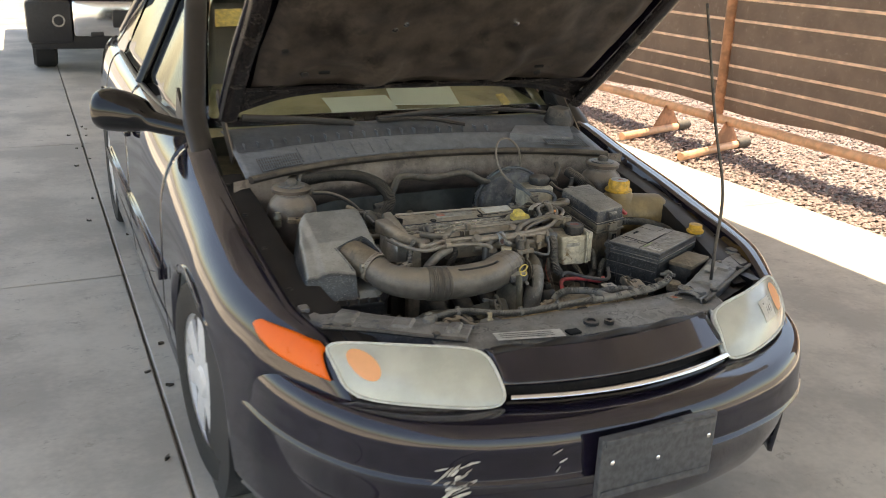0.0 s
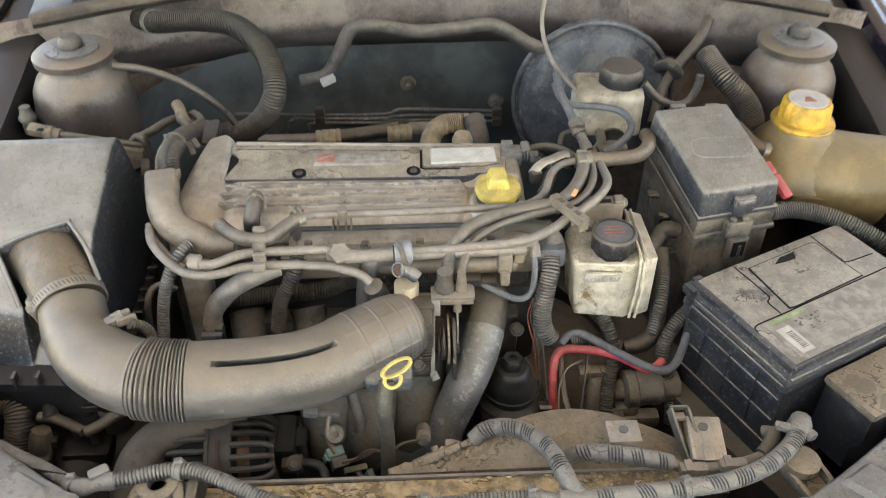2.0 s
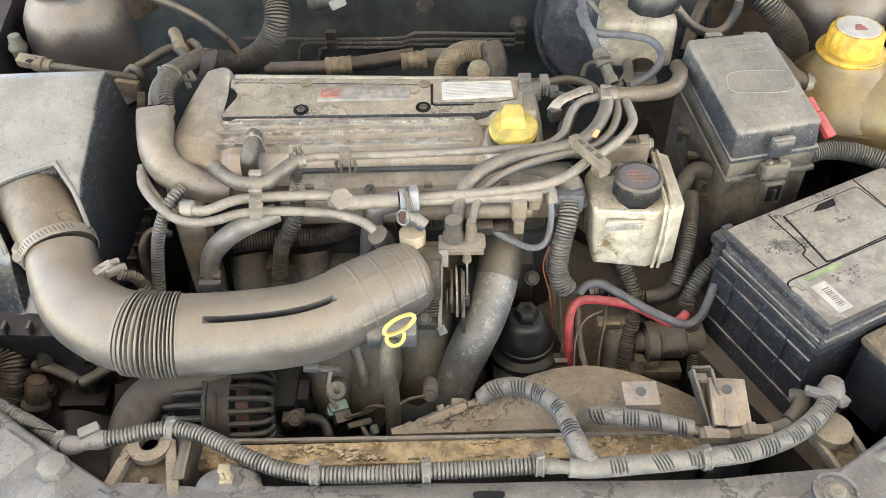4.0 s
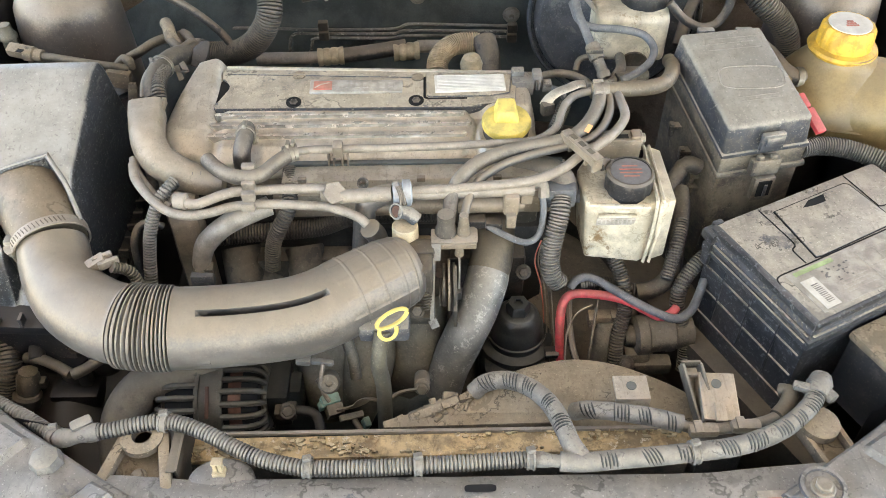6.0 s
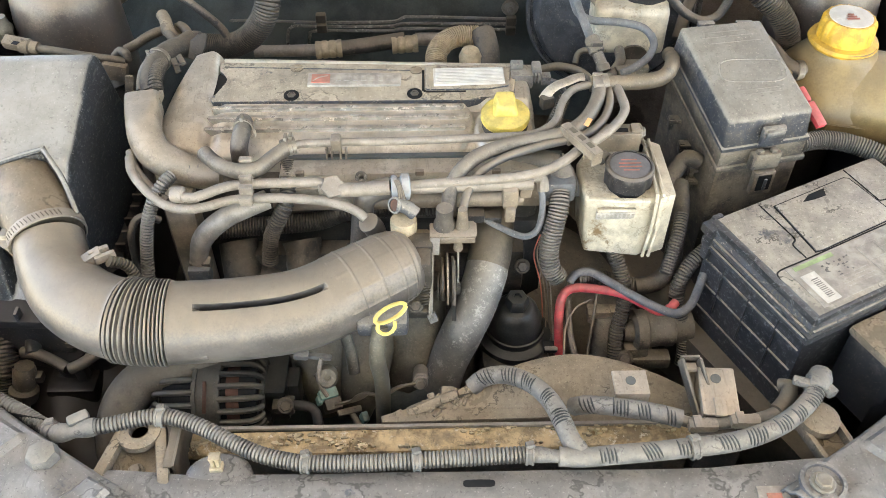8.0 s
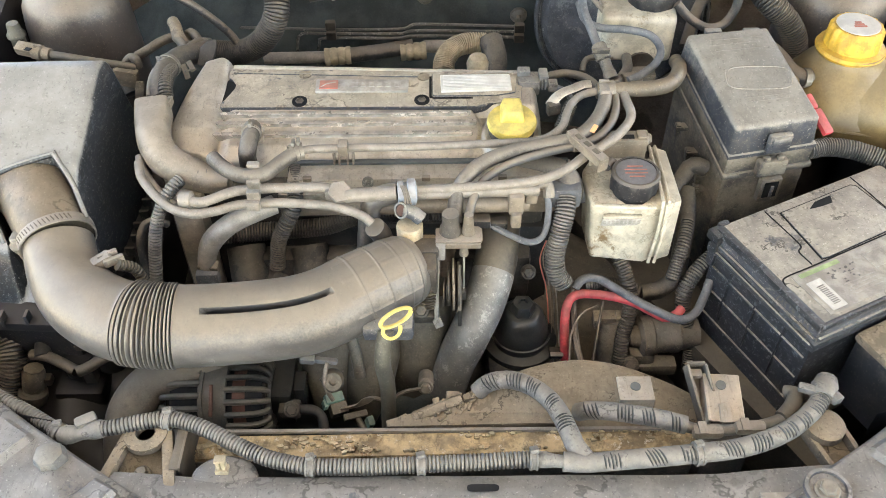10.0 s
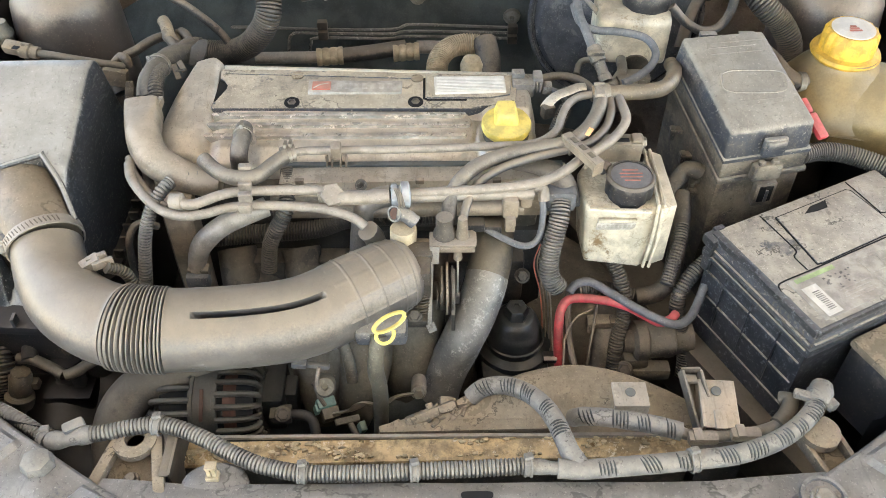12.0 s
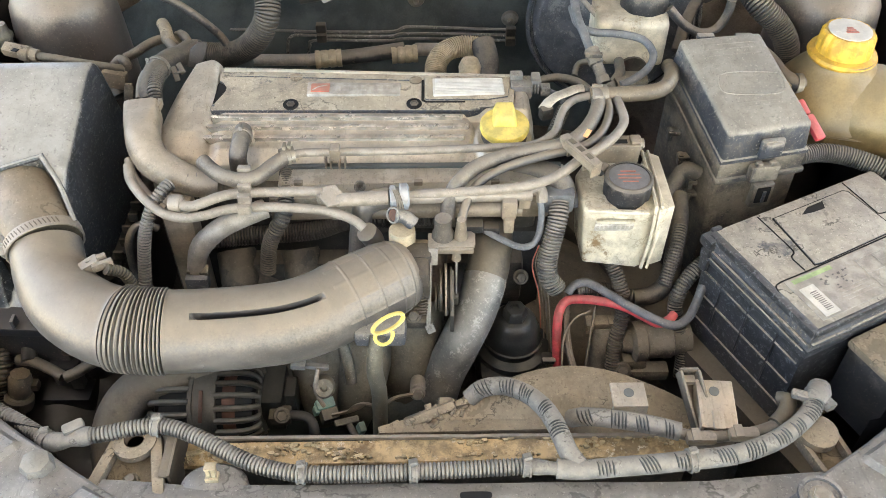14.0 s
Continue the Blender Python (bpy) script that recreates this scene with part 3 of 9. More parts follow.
cloth = part("shade_cloth", grid(lambda u, v: (FX + 0.06 + 0.015 * math.sin(u * 60) * math.sin(v * 3.1), 0.5 + 12 * u, 0.315 + 1.58 * v + (1 - v) * 0.02 * math.sin(u * 37) + 0.03 * v * noise.noise(Vector((u * 40, 0, 2)))), 160, 14), SCREEN, fence, "dusty brown woven shade cloth")
shell(cloth, 0.004)

canopy = thing("ceiling", "metal canopy roof over the parked car", "canopy", kind="structure")
part("roof_sheet", box((0.565, 3.5, 2.96), (5.53, 17, 0.12), 0), ROOF, canopy)
for py in (-4.5, 3.2, 9.5):
    part("beam", box((0.565, py, 2.81), (5.45, 0.15, 0.2), 0.01), ROOF, canopy)


# ---- the car ----
car = thing("car", "black-purple four-door sedan with its hood propped open", "car")
BY = [0.16, 0.30, 0.476, 0.70, 0.95, 1.20, 1.45, 2.0, 3.0, 3.7, 4.3, 4.75]
HX = [0.622, 0.660, 0.715, 0.726, 0.733, 0.733, 0.728, 0.79, 0.79, 0.77, 0.72, 0.60]      # hood line, from the middle
HZ = [0.566, 0.686, 0.735, 0.775, 0.825, 0.875, 0.925, 0.95, 0.97, 0.985, 0.97, 0.93]
OX = [0.645, 0.715, 0.808, 0.857, 0.872, 0.872, 0.872, 0.875, 0.875, 0.868, 0.83, 0.68]   # widest line


def arch(y):
    """The lower edge of the body side, with its two wheel arches."""
    z = 0.2
    for yc in (0.95, 3.655):
        d = 0.345 ** 2 - (y - yc) ** 2
        if d > 0:
            z = max(z, 0.31 + math.sqrt(d))
    return z


def side_point(sx, y, v):
    hx, hz, ox = (curve_table(y, BY, t) for t in (HX, HZ, OX))
    if v < 0.08:
        k = v / 0.08
        return (sx * (hx - 0.035 + 0.02 * k), y, hz - 0.045 * (1 - k))
    if v < 0.16:
        k = (v - 0.08) / 0.08
        return (sx * (hx - 0.015 + 0.015 * k), y, hz - 0.004 * k)
    k = (v - 0.16) / 0.84
    zb = arch(y)
    zm = curve_table(y, [0.16, 0.30, 0.50, 0.72], [0.45, 0.49, 0.57, 0.60])
    if k < 0.5:
        a = k / 0.5 * math.pi / 2
        x, z = hx + (ox - hx) * math.sin(a), zm + (hz - 0.004 - zm) * math.cos(a) ** 0.8
    else:
        q = (k - 0.5) / 0.5
        x, z = ox + 0.004 * math.sin(q * math.pi) - 0.03 * max(0, q - 0.6), zm + (zb - zm) * q
    if z < zb:
        z = zb
    return (sx * x, y, z)


for sx in (-1, 1):
    shell(part("front_fender", grid(lambda u, v: side_point(sx, 0.16 + 1.30 * u, v), 90, 40), PAINT, car), 0.012, 1.0 if sx > 0 else -1.0)
    for ya, yb, nm in ((1.468, 2.46, "front_door"), (2.468, 3.40, "rear_door")):
        d = part(nm, grid(lambda u, v: side_point(sx, ya + (yb - ya) * u, 0.1 + 0.9 * v), 30, 30), PAINT, car)
        shell(d, 0.02, 1.0 if sx > 0 else -1.0)
        part("handle", box((sx * 0.885, yb - 0.14, 0.80), (0.03, 0.17, 0.035), 0.012), PAINT, d)
        part("rub_strip", box((sx * 0.884, (ya + yb) / 2, 0.47), (0.016, yb - ya - 0.01, 0.05), 0.006), PAINT, d)
    shell(part("rear_fender", grid(lambda u, v: side_point(sx, 3.408 + 1.3 * u, v), 60, 34), PAINT, car), 0.012, 1.0 if sx > 0 else -1.0)
    part("sill", box((sx * 0.84, 2.3, 0.21), (0.05, 2.0, 0.09), 0.02), PAINT, car)
    part("wheel_liner", lathe([(0.345, -0.1), (0.345, 0.14)], 30, Matrix.Translation((sx * 0.74, 0.95, 0.31)) @ pose(0, 0, 0, 0, 90, 0), cap=True), TRIM, car)


# greenhouse
def green(sx, y, v):
    """v from the belt line (0) to the roof edge (1)."""
    zt = lerp_table(y, [1.50, 1.95, 2.2, 2.9, 3.4, 3.9, 4.1], [0.955, 1.30, 1.385, 1.42, 1.38, 1.12, 0.99])
    zb = lerp_table(y, BY, HZ)
    xb = lerp_table(y, BY, HX)
    xt = lerp_table(y, [1.5, 2.2, 3.4, 4.1], [0.74, 0.585, 0.575, 0.70])
    return (sx * (xb + (xt - xb) * v), y, zb + (max(zt, zb + 0.004) - zb) * v)


for sx in (-1, 1):
    for (ya, yb), nm in (((1.72, 2.44), "front_side_window"), ((2.50, 3.30), "rear_side_window")):
        w = part(nm, grid(lambda u, v: tuple(Vector(green(sx, ya + (yb - ya) * u, 0.03 + 0.9 * v)) - Vector((sx * 0.006, 0, 0))), 16, 8), side_glass, car, "reflective side window")
        w.visible_shadow = False
        shell(w, 0.004)
    part("a_pillar", sweep([(sx * 0.722, 1.26, 0.80), (sx * 0.732, 1.40, 0.90), green(sx, 1.56, 0.9), green(sx, 1.75, 0.98), green(sx, 1.98, 1.0), green(sx, 2.25, 1.0)], 0.040, 18, 0.02, flat=0.55), PILLAR, car)
    part("mirror_sail", prism([(1.56, 0.935), (1.78, 0.952), (1.72, 1.06)], -0.006, 0.006, 0.003, m=Matrix(((0, 0, 1, sx * 0.752), (1, 0, 0, 0), (0, 1, 0, 0), (0, 0, 0, 1))) @ pose(0, 0, 0, 0, 0, 0)), TRIM, car)
    part("roof_rail", sweep([green(sx, 2.2, 1.0), green(sx, 2.8, 1.0), green(sx, 3.4, 1.0), green(sx, 4.05, 0.9)], 0.03, 10, 0.05), PAINT, car)
    part("b_pillar", sweep([green(sx, 2.47, 0.0), green(sx, 2.47, 1.0)], 0.03, 10, 0.05), GLOSS_BLACK, car)
    part("belt_moulding", sweep([green(sx, 1.6, 0.0), green(sx, 2.4, 0.0), green(sx, 3.4, 0.0)], 0.011, 8, 0.08), TRIM, car)
    part("quarter_panel", grid(lambda u, v: green(sx, 3.3 + 0.75 * u, v), 10, 6), PAINT, car)
shell(part("roof", grid(lambda u, v: ((2 * v - 1) * (0.60 - 0.02 * u), 2.12 + 1.35 * u, 1.375 + 0.05 * math.sin(math.pi * min(1, u * 0.9 + 0.1)) + 0.03 * (1 - (2 * v - 1) ** 2)), 12, 12), PAINT, car), 0.02)


def screen(u, v):
    """The windscreen: u across, v up."""
    s = 2 * u - 1
    w = 0.70 - 0.13 * v
    return (s * w, 1.50 + 0.66 * v + 0.10 * s * s * (1 - 0.5 * v), 0.955 + 0.44 * v - 0.02 * s * s)


wind = part("windscreen", grid(screen, 24, 14), glass, car, "greenish tinted windscreen glass")
wind.visible_shadow = False
shell(wind, 0.005)
part("inspection_sticker", grid(lambda u, v: tuple(Vector(screen(0.04 + 0.085 * u, 0.675 + 0.13 * v)) + Vector((0, -0.012, 0.004))), 2, 2), YELLOW, wind, "yellow inspection sticker")
rear_glass = part("rear_window", grid(lambda u, v: ((2 * u - 1) * (0.58 + 0.08 * v), 3.45 + 0.55 * v, 1.37 - 0.37 * v), 8, 6), glass, car)
rear_glass.visible_shadow = False
shell(rear_glass, 0.004)
part("trunk_lid", grid(lambda u, v: ((2 * u - 1) * (0.70 - 0.1 * v), 4.0 + 0.72 * v, 0.99 - 0.05 * v), 10, 6), PAINT, car)
part("rear_bumper", box((0, 4.72, 0.55), (1.5, 0.16, 0.6), 0.06), PAINT, car)
part("dashboard", grid(lambda u, v: ((2 * u - 1) * 0.70, 1.53 + 0.62 * v, 0.945 + 0.07 * math.sin(v * 1.7) - 0.03 * (2 * u - 1) ** 2), 16, 8), DASH, car, "tan dashboard behind the windscreen")
part("cabin_back", box((0, 2.9, 0.9), (1.3, 0.12, 0.75), 0.05), CABIN, car)
part("cabin_floor", box((0, 2.5, 0.35), (1.4, 2.2, 0.06), 0.0), CABIN, car)
for x0, y0, sx_, sy_, a in ((-0.11, 1.63, 0.26, 0.13, 4), (0.155, 1.68, 0.26, 0.19, -9)):
    sheet = part("paper_sheet", box((0, 0, 0), (sx_, sy_, 0.002), 0, m=Matrix.Translation((x0, y0, 0.995 + (y0 - 1.64) * 0.45)) @ pose(0, 0, 0, 16, 0, a)), PAPER, None)
    tagged(sheet, "pale sheet of paper lying on the dashboard", "paper", group="papers on the dashboard")
part("yellow_tag", box((0.50, 1.60, 0.985), (0.05, 0.05, 0.003), 0, m=Matrix.Translation((0.49, 1.63, 0.99)) @ pose(0, 0, 0, 40, 0, 25) @ Matrix.Identity(4)), YELLOW, car, "yellow tag in the corner of the windscreen")


# door mirrors
part("door_mirror", sweep([(-0.72, 1.56, 0.930), (-0.80, 1.62, 0.945), (-0.85, 1.66, 0.955), (-0.90, 1.70, 0.975), (-0.96, 1.74, 0.985), (-1.01, 1.77, 0.985), (-1.03, 1.78, 0.985)],
     lambda u: curve_table(u, [0, 0.42, 0.58, 0.84, 0.95, 1], [0.03, 0.036, 0.062, 0.074, 0.060, 0.012]), 18, 0.008), GLOSS_BLACK, car, "gloss black door mirror")


# bumper
def bumper_y(x):
    a = abs(x)
    return curve_table(a, [0, 0.2, 0.4, 0.535, 0.64, 0.722, 0.780, 0.812, 0.822], [-0.085, -0.073, -0.032, 0.026, 0.112, 0.225, 0.36, 0.50, 0.61])


def bumper(u, v):
    s = 2 * u - 1
    a = abs(s)
    # plan: spread the columns evenly along the bend
    x = math.copysign(curve_table(a, [0, 0.45, 0.62, 0.75, 0.85, 0.93, 1], [0, 0.485, 0.64, 0.722, 0.780, 0.812, 0.822]), s)
    y = bumper_y(x)
    z = curve_table(v, [0, 0.08, 0.3, 0.5, 0.54, 0.56, 0.58, 0.8, 0.94, 1], [0.235, 0.255, 0.345, 0.440, 0.459, 0.466, 0.472, 0.545, 0.583, 0.588])
    back = curve_table(v, [0, 0.08, 0.3, 0.5, 0.54, 0.56, 0.58, 0.8, 0.94, 1], [0.15, 0.11, 0.055, 0.026, 0.013, -0.003, 0.004, 0.014, 0.045, 0.17])
    nx = -curve_table(a, [0, 0.2, 0.6, 0.85, 1.0], [0, 0.05, 0.55, 0.95, 1.0]) * math.copysign(0.9, s)
    return (x + nx * back * (0.2 + 0.75 * a * a), y + back * (1 - 0.8 * a * a), z + 0.018 * max(0, a - 0.35) * min(1, max(0, v - 0.4) / 0.3))


shell(part("bumper", grid(bumper, 120, 100), PAINT, car, "glossy black-purple bumper with scuffs"), 0.006, 1)
plate = part("plate_bracket", prism([(-0.158, -0.085), (0.158, -0.085), (0.158, 0.075), (0.06, 0.075), (0.055, 0.068), (-0.158, 0.068)], -0.006, 0.012, 0.004, m=Matrix.Translation((-0.022, -0.105, 0.505)) @ pose(0, 0, 0, 90, 0, 0)), PLATE, car, "empty black number plate bracket")
part("ledge", box((-0.022, -0.118, 0.563), (0.30, 0.006, 0.016), 0.002), PLATE, plate)
part("ledge", box((-0.022, -0.118, 0.432), (0.30, 0.006, 0.018), 0.002), PLATE, plate)
for bx, bz in ((-0.15, 0.512), (0.115, 0.524), (-0.025, 0.498)):
    part("screw", lathe([(0.006, 0), (0.006, 0.003), (0.003, 0.005)], 12, along((bx, -0.117, bz), (bx, -0.5, bz))), CHROME, plate)

# scuffs of bare primer on the bumper
rng = random.Random(5)
for u0, v0, n0, size in ((0.275, 0.62, 9, 0.016), (0.282, 0.52, 9, 0.020), (0.300, 0.68, 4, 0.012), (0.395, 0.69, 3, 0.010)):
    for k in range(n0):
        uc, vc_, lean = u0 + rng.uniform(-0.012, 0.012), v0 + rng.uniform(-0.07, 0.07), rng.uniform(0.2, 1.0)
        lx_, wx_ = size * rng.uniform(0.5, 1.4), size * rng.uniform(0.10, 0.28)
        chip = bmesh.new()
        ring_v = []
        for a in (0, 0.7, 1.5, 2.4, 3.14, 3.9, 4.6, 5.5):
            q0, q1 = lx_ * rng.uniform(0.7, 1) * math.cos(a), wx_ * rng.uniform(0.6, 1) * math.sin(a)
            du, dv = q0 * math.cos(lean) - q1 * math.sin(lean), q0 * math.sin(lean) + q1 * math.cos(lean)
            bx_, by_, bz_ = bumper(uc + du * 0.55, vc_ + dv * 3.4)
            ring_v.append(chip.verts.new((bx_ - 0.002, by_ - 0.0085, bz_ + 0.002)))
        chip.faces.new(ring_v)
        shell(part("paint_chip", chip, WHITE if k % 2 else LABEL_DUSTY, car), 0.0008, 0)


# lamps
def lamp_point(sx, p, q, lift=0.0):
    """p, q from -1 to 1 over the lens: p outwards, q up."""
    r = (abs(p) ** 5 + abs(q) ** 5) ** 0.2
    if r > 1:
        p, q = p / r, q / r
    u, v = (p + 1) / 2, (q + 1) / 2
    ib, it = Vector((0.314, 0.060, 0.583)), Vector((0.333, 0.172, 0.690))
    ob_, ot = Vector((0.648, 0.200, 0.602)), Vector((0.678, 0.318, 0.700))
    c = ib.lerp(ob_, u).lerp(it.lerp(ot, u), v)
    bow = (1 - p * p) * (1 - q * q)
    c += Vector((0.0, -0.035, 0.012)) * (1 - p * p) + Vector((0, -0.012, 0.012)) * (1 - q * q) + Vector((0, -0.5, 0.35)) * lift
    return (sx * c.x, c.y, c.z)


for sx in (-1, 1):
    hl = part("headlight", grid(lambda u, v: lamp_point(sx, 2 * u - 1, 2 * v - 1, -0.02), 24, 16), REFLECTOR, car, "clouded headlight")
    shell(hl, 0.01)
    ln = part("lens", grid(lambda u, v: lamp_point(sx, 2 * u - 1, 2 * v - 1, 0.004), 36, 24), LENS, hl, "hazed yellowed plastic lens")
    shell(ln, 0.003)
    edge_ring = [lamp_point(sx, 3 * math.cos(k * math.pi / 24), 3 * math.sin(k * math.pi / 24), 0.004) for k in range(49)]
    part("lens_rim", sweep(edge_ring, 0.0042, 8, 0.006, flat=0.7), LENS_EDGE, hl, "pale moulded edge of the lens")
    part("bowl_step", sweep([lamp_point(sx, -0.88 + 0.09 * k, -0.52 + 0.02 * k, -0.004) for k in range(15)], 0.003, 6, 0.01), CHROME, hl)
    part("bowl_divider", sweep([lamp_point(sx, 0.44, -0.85 + 0.17 * k, -0.004) for k in range(11)], 0.003, 6, 0.01), CHROME, hl)
    def round_spot(u, v):
        r, a = math.sqrt(u), v * 2 * math.pi
        return lamp_point(sx, 0.66 + 0.17 * r * math.cos(a), 0.16 + 0.62 * r * math.sin(a) * 0.9, 0.006)
    part("turn_bulb_window", grid(round_spot, 4, 28), AMBER_DULL, hl, "faded orange turn signal window")
    def corner(u, v):
        y = lerp_table(v, [0, 1], [0.248, 0.308]) * (1 - u) + 0.484 * u
        low = curve_table(u, [0, 0.3, 0.6, 0.88, 1], [0.628, 0.632, 0.645, 0.672, 0.688])
        top = curve_table(u, [0, 0.5, 0.9, 1], [0.690, 0.702, 0.704, 0.696])
        z = low + (max(top, low + 0.002) - low) * v
        lo, hi = 0.16, 0.9
        for _ in range(24):
            mid = (lo + hi) / 2
            if side_point(1, y, mid)[2] > z:
                lo = mid
            else:
                hi = mid
        q = side_point(1, y, lo)
        return (sx * (q[0] + 0.006), q[1] - 0.004, q[2] + 0.002)
    shell(part("corner_lamp", grid(corner, 28, 10), AMBER, car, "amber corner lamp"), 0.003, 0)
sticker = part("sticker", grid(lambda u, v: lamp_point(1, 0.06 + 0.36 * u - 0.06 * v, -0.42 + 0.84 * v, 0.007), 4, 4), WHITE, None)
tagged(sticker, "white lot sticker on the headlight lens", "sticker")
pen = bpy.data.curves.new("pen", "FONT")
pen.body, pen.size = "143", 0.026
pen_ob = bpy.data.objects.new("pen", pen)
bpy.context.scene.collection.objects.link(pen_ob)
text_mesh = bpy.data.meshes.new_from_object(pen_ob)
bpy.data.objects.remove(pen_ob)
for v_ in text_mesh.vertices:
    q_ = Vector(lamp_point(1, 0.13 + v_.co.x * 4.6 + v_.co.y * 0.6, -0.16 + v_.co.y * 15.0, 0.0095))
    v_.co = q_
text_mesh.materials.append(INK)
number = new("writing", text_mesh)
number.parent = sticker
for k in range(3):
    part("print_mark", grid(lambda u, v: lamp_point(1, 0.09 + 0.24 * (k > 0) + 0.05 * u, 0.22 + 0.10 * (k % 2) + 0.06 * v, 0.009), 2, 1), INK, sticker)


def bar_lip(x):
    return 0.188 - 0.045 * (1 - (x / 0.5) ** 2)


# nose panel and grille
def nose(u, v):
    s = 2 * u - 1
    x = s * 0.322
    bow = -0.055 * (1 - s * s)
    return (x, lerp_table(v, [0, 0.25, 1], [0.205, 0.165, 0.085]) + bow, lerp_table(v, [0, 0.25, 1], [0.672, 0.684, 0.634]) + 0.004 * (1 - s * s))


shell(part("nose_panel", grid(nose, 30, 12), PAINT, car, "gloss black panel above the grille"), 0.008)
part("grille_back", grid(lambda u, v: ((2 * u - 1) * 0.322, 0.095 - 0.055 * (1 - (2 * u - 1) ** 2) + 0.02, 0.64 - 0.07 * v), 16, 3), BLACK_PLASTIC, car)
part("chrome_strip", sweep([(x, 0.064 - 0.058 * (1 - (x / 0.322) ** 2), 0.612 + 0.004 * (1 - (x / 0.322) ** 2)) for x in (-0.312, -0.2, -0.1, 0, 0.1, 0.2, 0.312)], 0.0085, 10, 0.02, flat=0.8), CHROME, car, "bright chrome grille strip")
part("grille_bar", sweep([(x, 0.078 - 0.058 * (1 - (x / 0.322) ** 2), 0.594) for x in (-0.315, -0.2, 0, 0.2, 0.315)], 0.010, 8, 0.03, flat=0.6), GLOSS_BLACK, car)


part("hood_lip", sweep([(x, bar_lip(x), 0.680 + 0.004 * math.sin(x * 40)) for x in [-0.31 + 0.031 * k for k in range(21)]], lambda u: 0.013 + 0.002 * noise.noise(Vector((u * 14, 0, 4))), 12, 0.008, flat=0.7), BAY_DARK, car, "dark wavy rubber lip behind the nose panel")


# wheels
def wheel(name):
    w = thing(name, "", "")
    part("tyre", lathe([(0.205, -0.09), (0.25, -0.1), (0.295, -0.095), (0.308, -0.08), (0.314, -0.05), (0.314, 0.05), (0.308, 0.08), (0.295, 0.095), (0.25, 0.1), (0.205, 0.09)], 56, cap=False), TYRE, w)
    rim = part("rim", lathe([(0.21, -0.085), (0.205, -0.06), (0.19, 0.0), (0.19, 0.05), (0.205, 0.08), (0.213, 0.088), (0.2, 0.07), (0.185, 0.04)], 48, cap=False), SILVER, w)
    for k in range(7):
        part("spoke", prism([(0.03, -0.034), (0.19, -0.045), (0.198, 0.045), (0.03, 0.034)], 0.06, lambda x, y: 0.092 - 0.06 * max(0, x - 0.08), 0.008, m=pose(0, 0, 0, 0, 0, k * 360 / 7)), SILVER, w)
    part("rim_dish", lathe([(0.03, 0.078), (0.09, 0.080), (0.125, 0.070), (0.150, 0.058), (0.148, 0.050), (0.03, 0.060)], 40, cap=False), SILVER, w)
    part("hub_cap", lathe([(0.05, 0.05), (0.05, 0.092), (0.04, 0.1)], 24), SILVER, w)
    part("brake_disc", lathe([(0.13, 0.0), (0.13, 0.02)], 30), ALLOY_DARK, w)
    return w


first = wheel("wheel")
first.parent = car
first.matrix_basis = pose(-0.757, 0.95, 0.315, 0, -90, 5)
for wx, wy, ry in ((-0.765, 3.655, -90), (0.765, 0.95, 90), (0.765, 3.655, 90)):
    copy_thing(first, pose(wx, wy, 0.315, 0, ry, 0))


# hood, propped open
HA = radians(46)
HINGE = Vector((0, 1.37, 1.03))


def hood_xyz(x, s, n=0.0):
    """x across, s forwards from the hinge line along the hood, n out of its underside (towards the engine)."""
    return HINGE + Vector((x + 0.10 * min(max(s, 0), 0.55), -math.cos(HA) * s - math.sin(HA) * n, math.sin(HA) * s - math.cos(HA) * n))


def hood_half(s):
    return lerp_table(s, [-0.06, 0.0, 0.3, 0.8, 1.05, 1.13], [0.65, 0.685, 0.708, 0.715, 0.63, 0.52])


def hood_skin(u, v):
    q = 2 * u - 1
    s = -0.05 + 0.14 * (1 - q ** 4) * (1 - v) + 1.18 * v
    return tuple(hood_xyz(q * hood_half(s), s, -0.05 * (1 - q ** 4) - 0.012))


hood = part("hood", grid(hood_skin, 40, 30), PAINT, car)
shell(hood, 0.004)


def liner(u, v):
    s = 0.13 + 0.90 * v
    x = (2 * u - 1) * (hood_half(s) - 0.085)
    edge = min(u, 1 - u, v, 1 - v)
    n = 0.028 * min(1, edge / 0.05)
    for cx, cs, rx, rs, d in ((-0.40, 0.2, 0.10, 0.07, 0.02), (0.40, 0.2, 0.10, 0.07, 0.02), (-0.42, 0.62, 0.13, 0.22, 0.018), (0.42, 0.62, 0.13, 0.22, 0.018), (0, 0.55, 0.22, 0.26, 0.014), (0.22, 0.25, 0.05, 0.1, -0.02), (-0.22, 0.25, 0.05, 0.1, -0.02), (0.0, 0.18, 0.16, 0.05, 0.012)):
        q = ((x - cx) / rx) ** 2 + ((s - cs) / rs) ** 2
        n -= d / (1 + q ** 3)
    n += 0.013 * noise.noise(Vector((x * 5, s * 5, 0))) + 0.006 * noise.noise(Vector((x * 11, s * 13, 6))) + 0.003 * abs(noise.noise(Vector((x * 24, s * 24, 3))))
    return tuple(hood_xyz(x, s, n))


part("liner", grid(liner, 90, 70), HOOD_PAD, hood, "dark stained insulation pad")
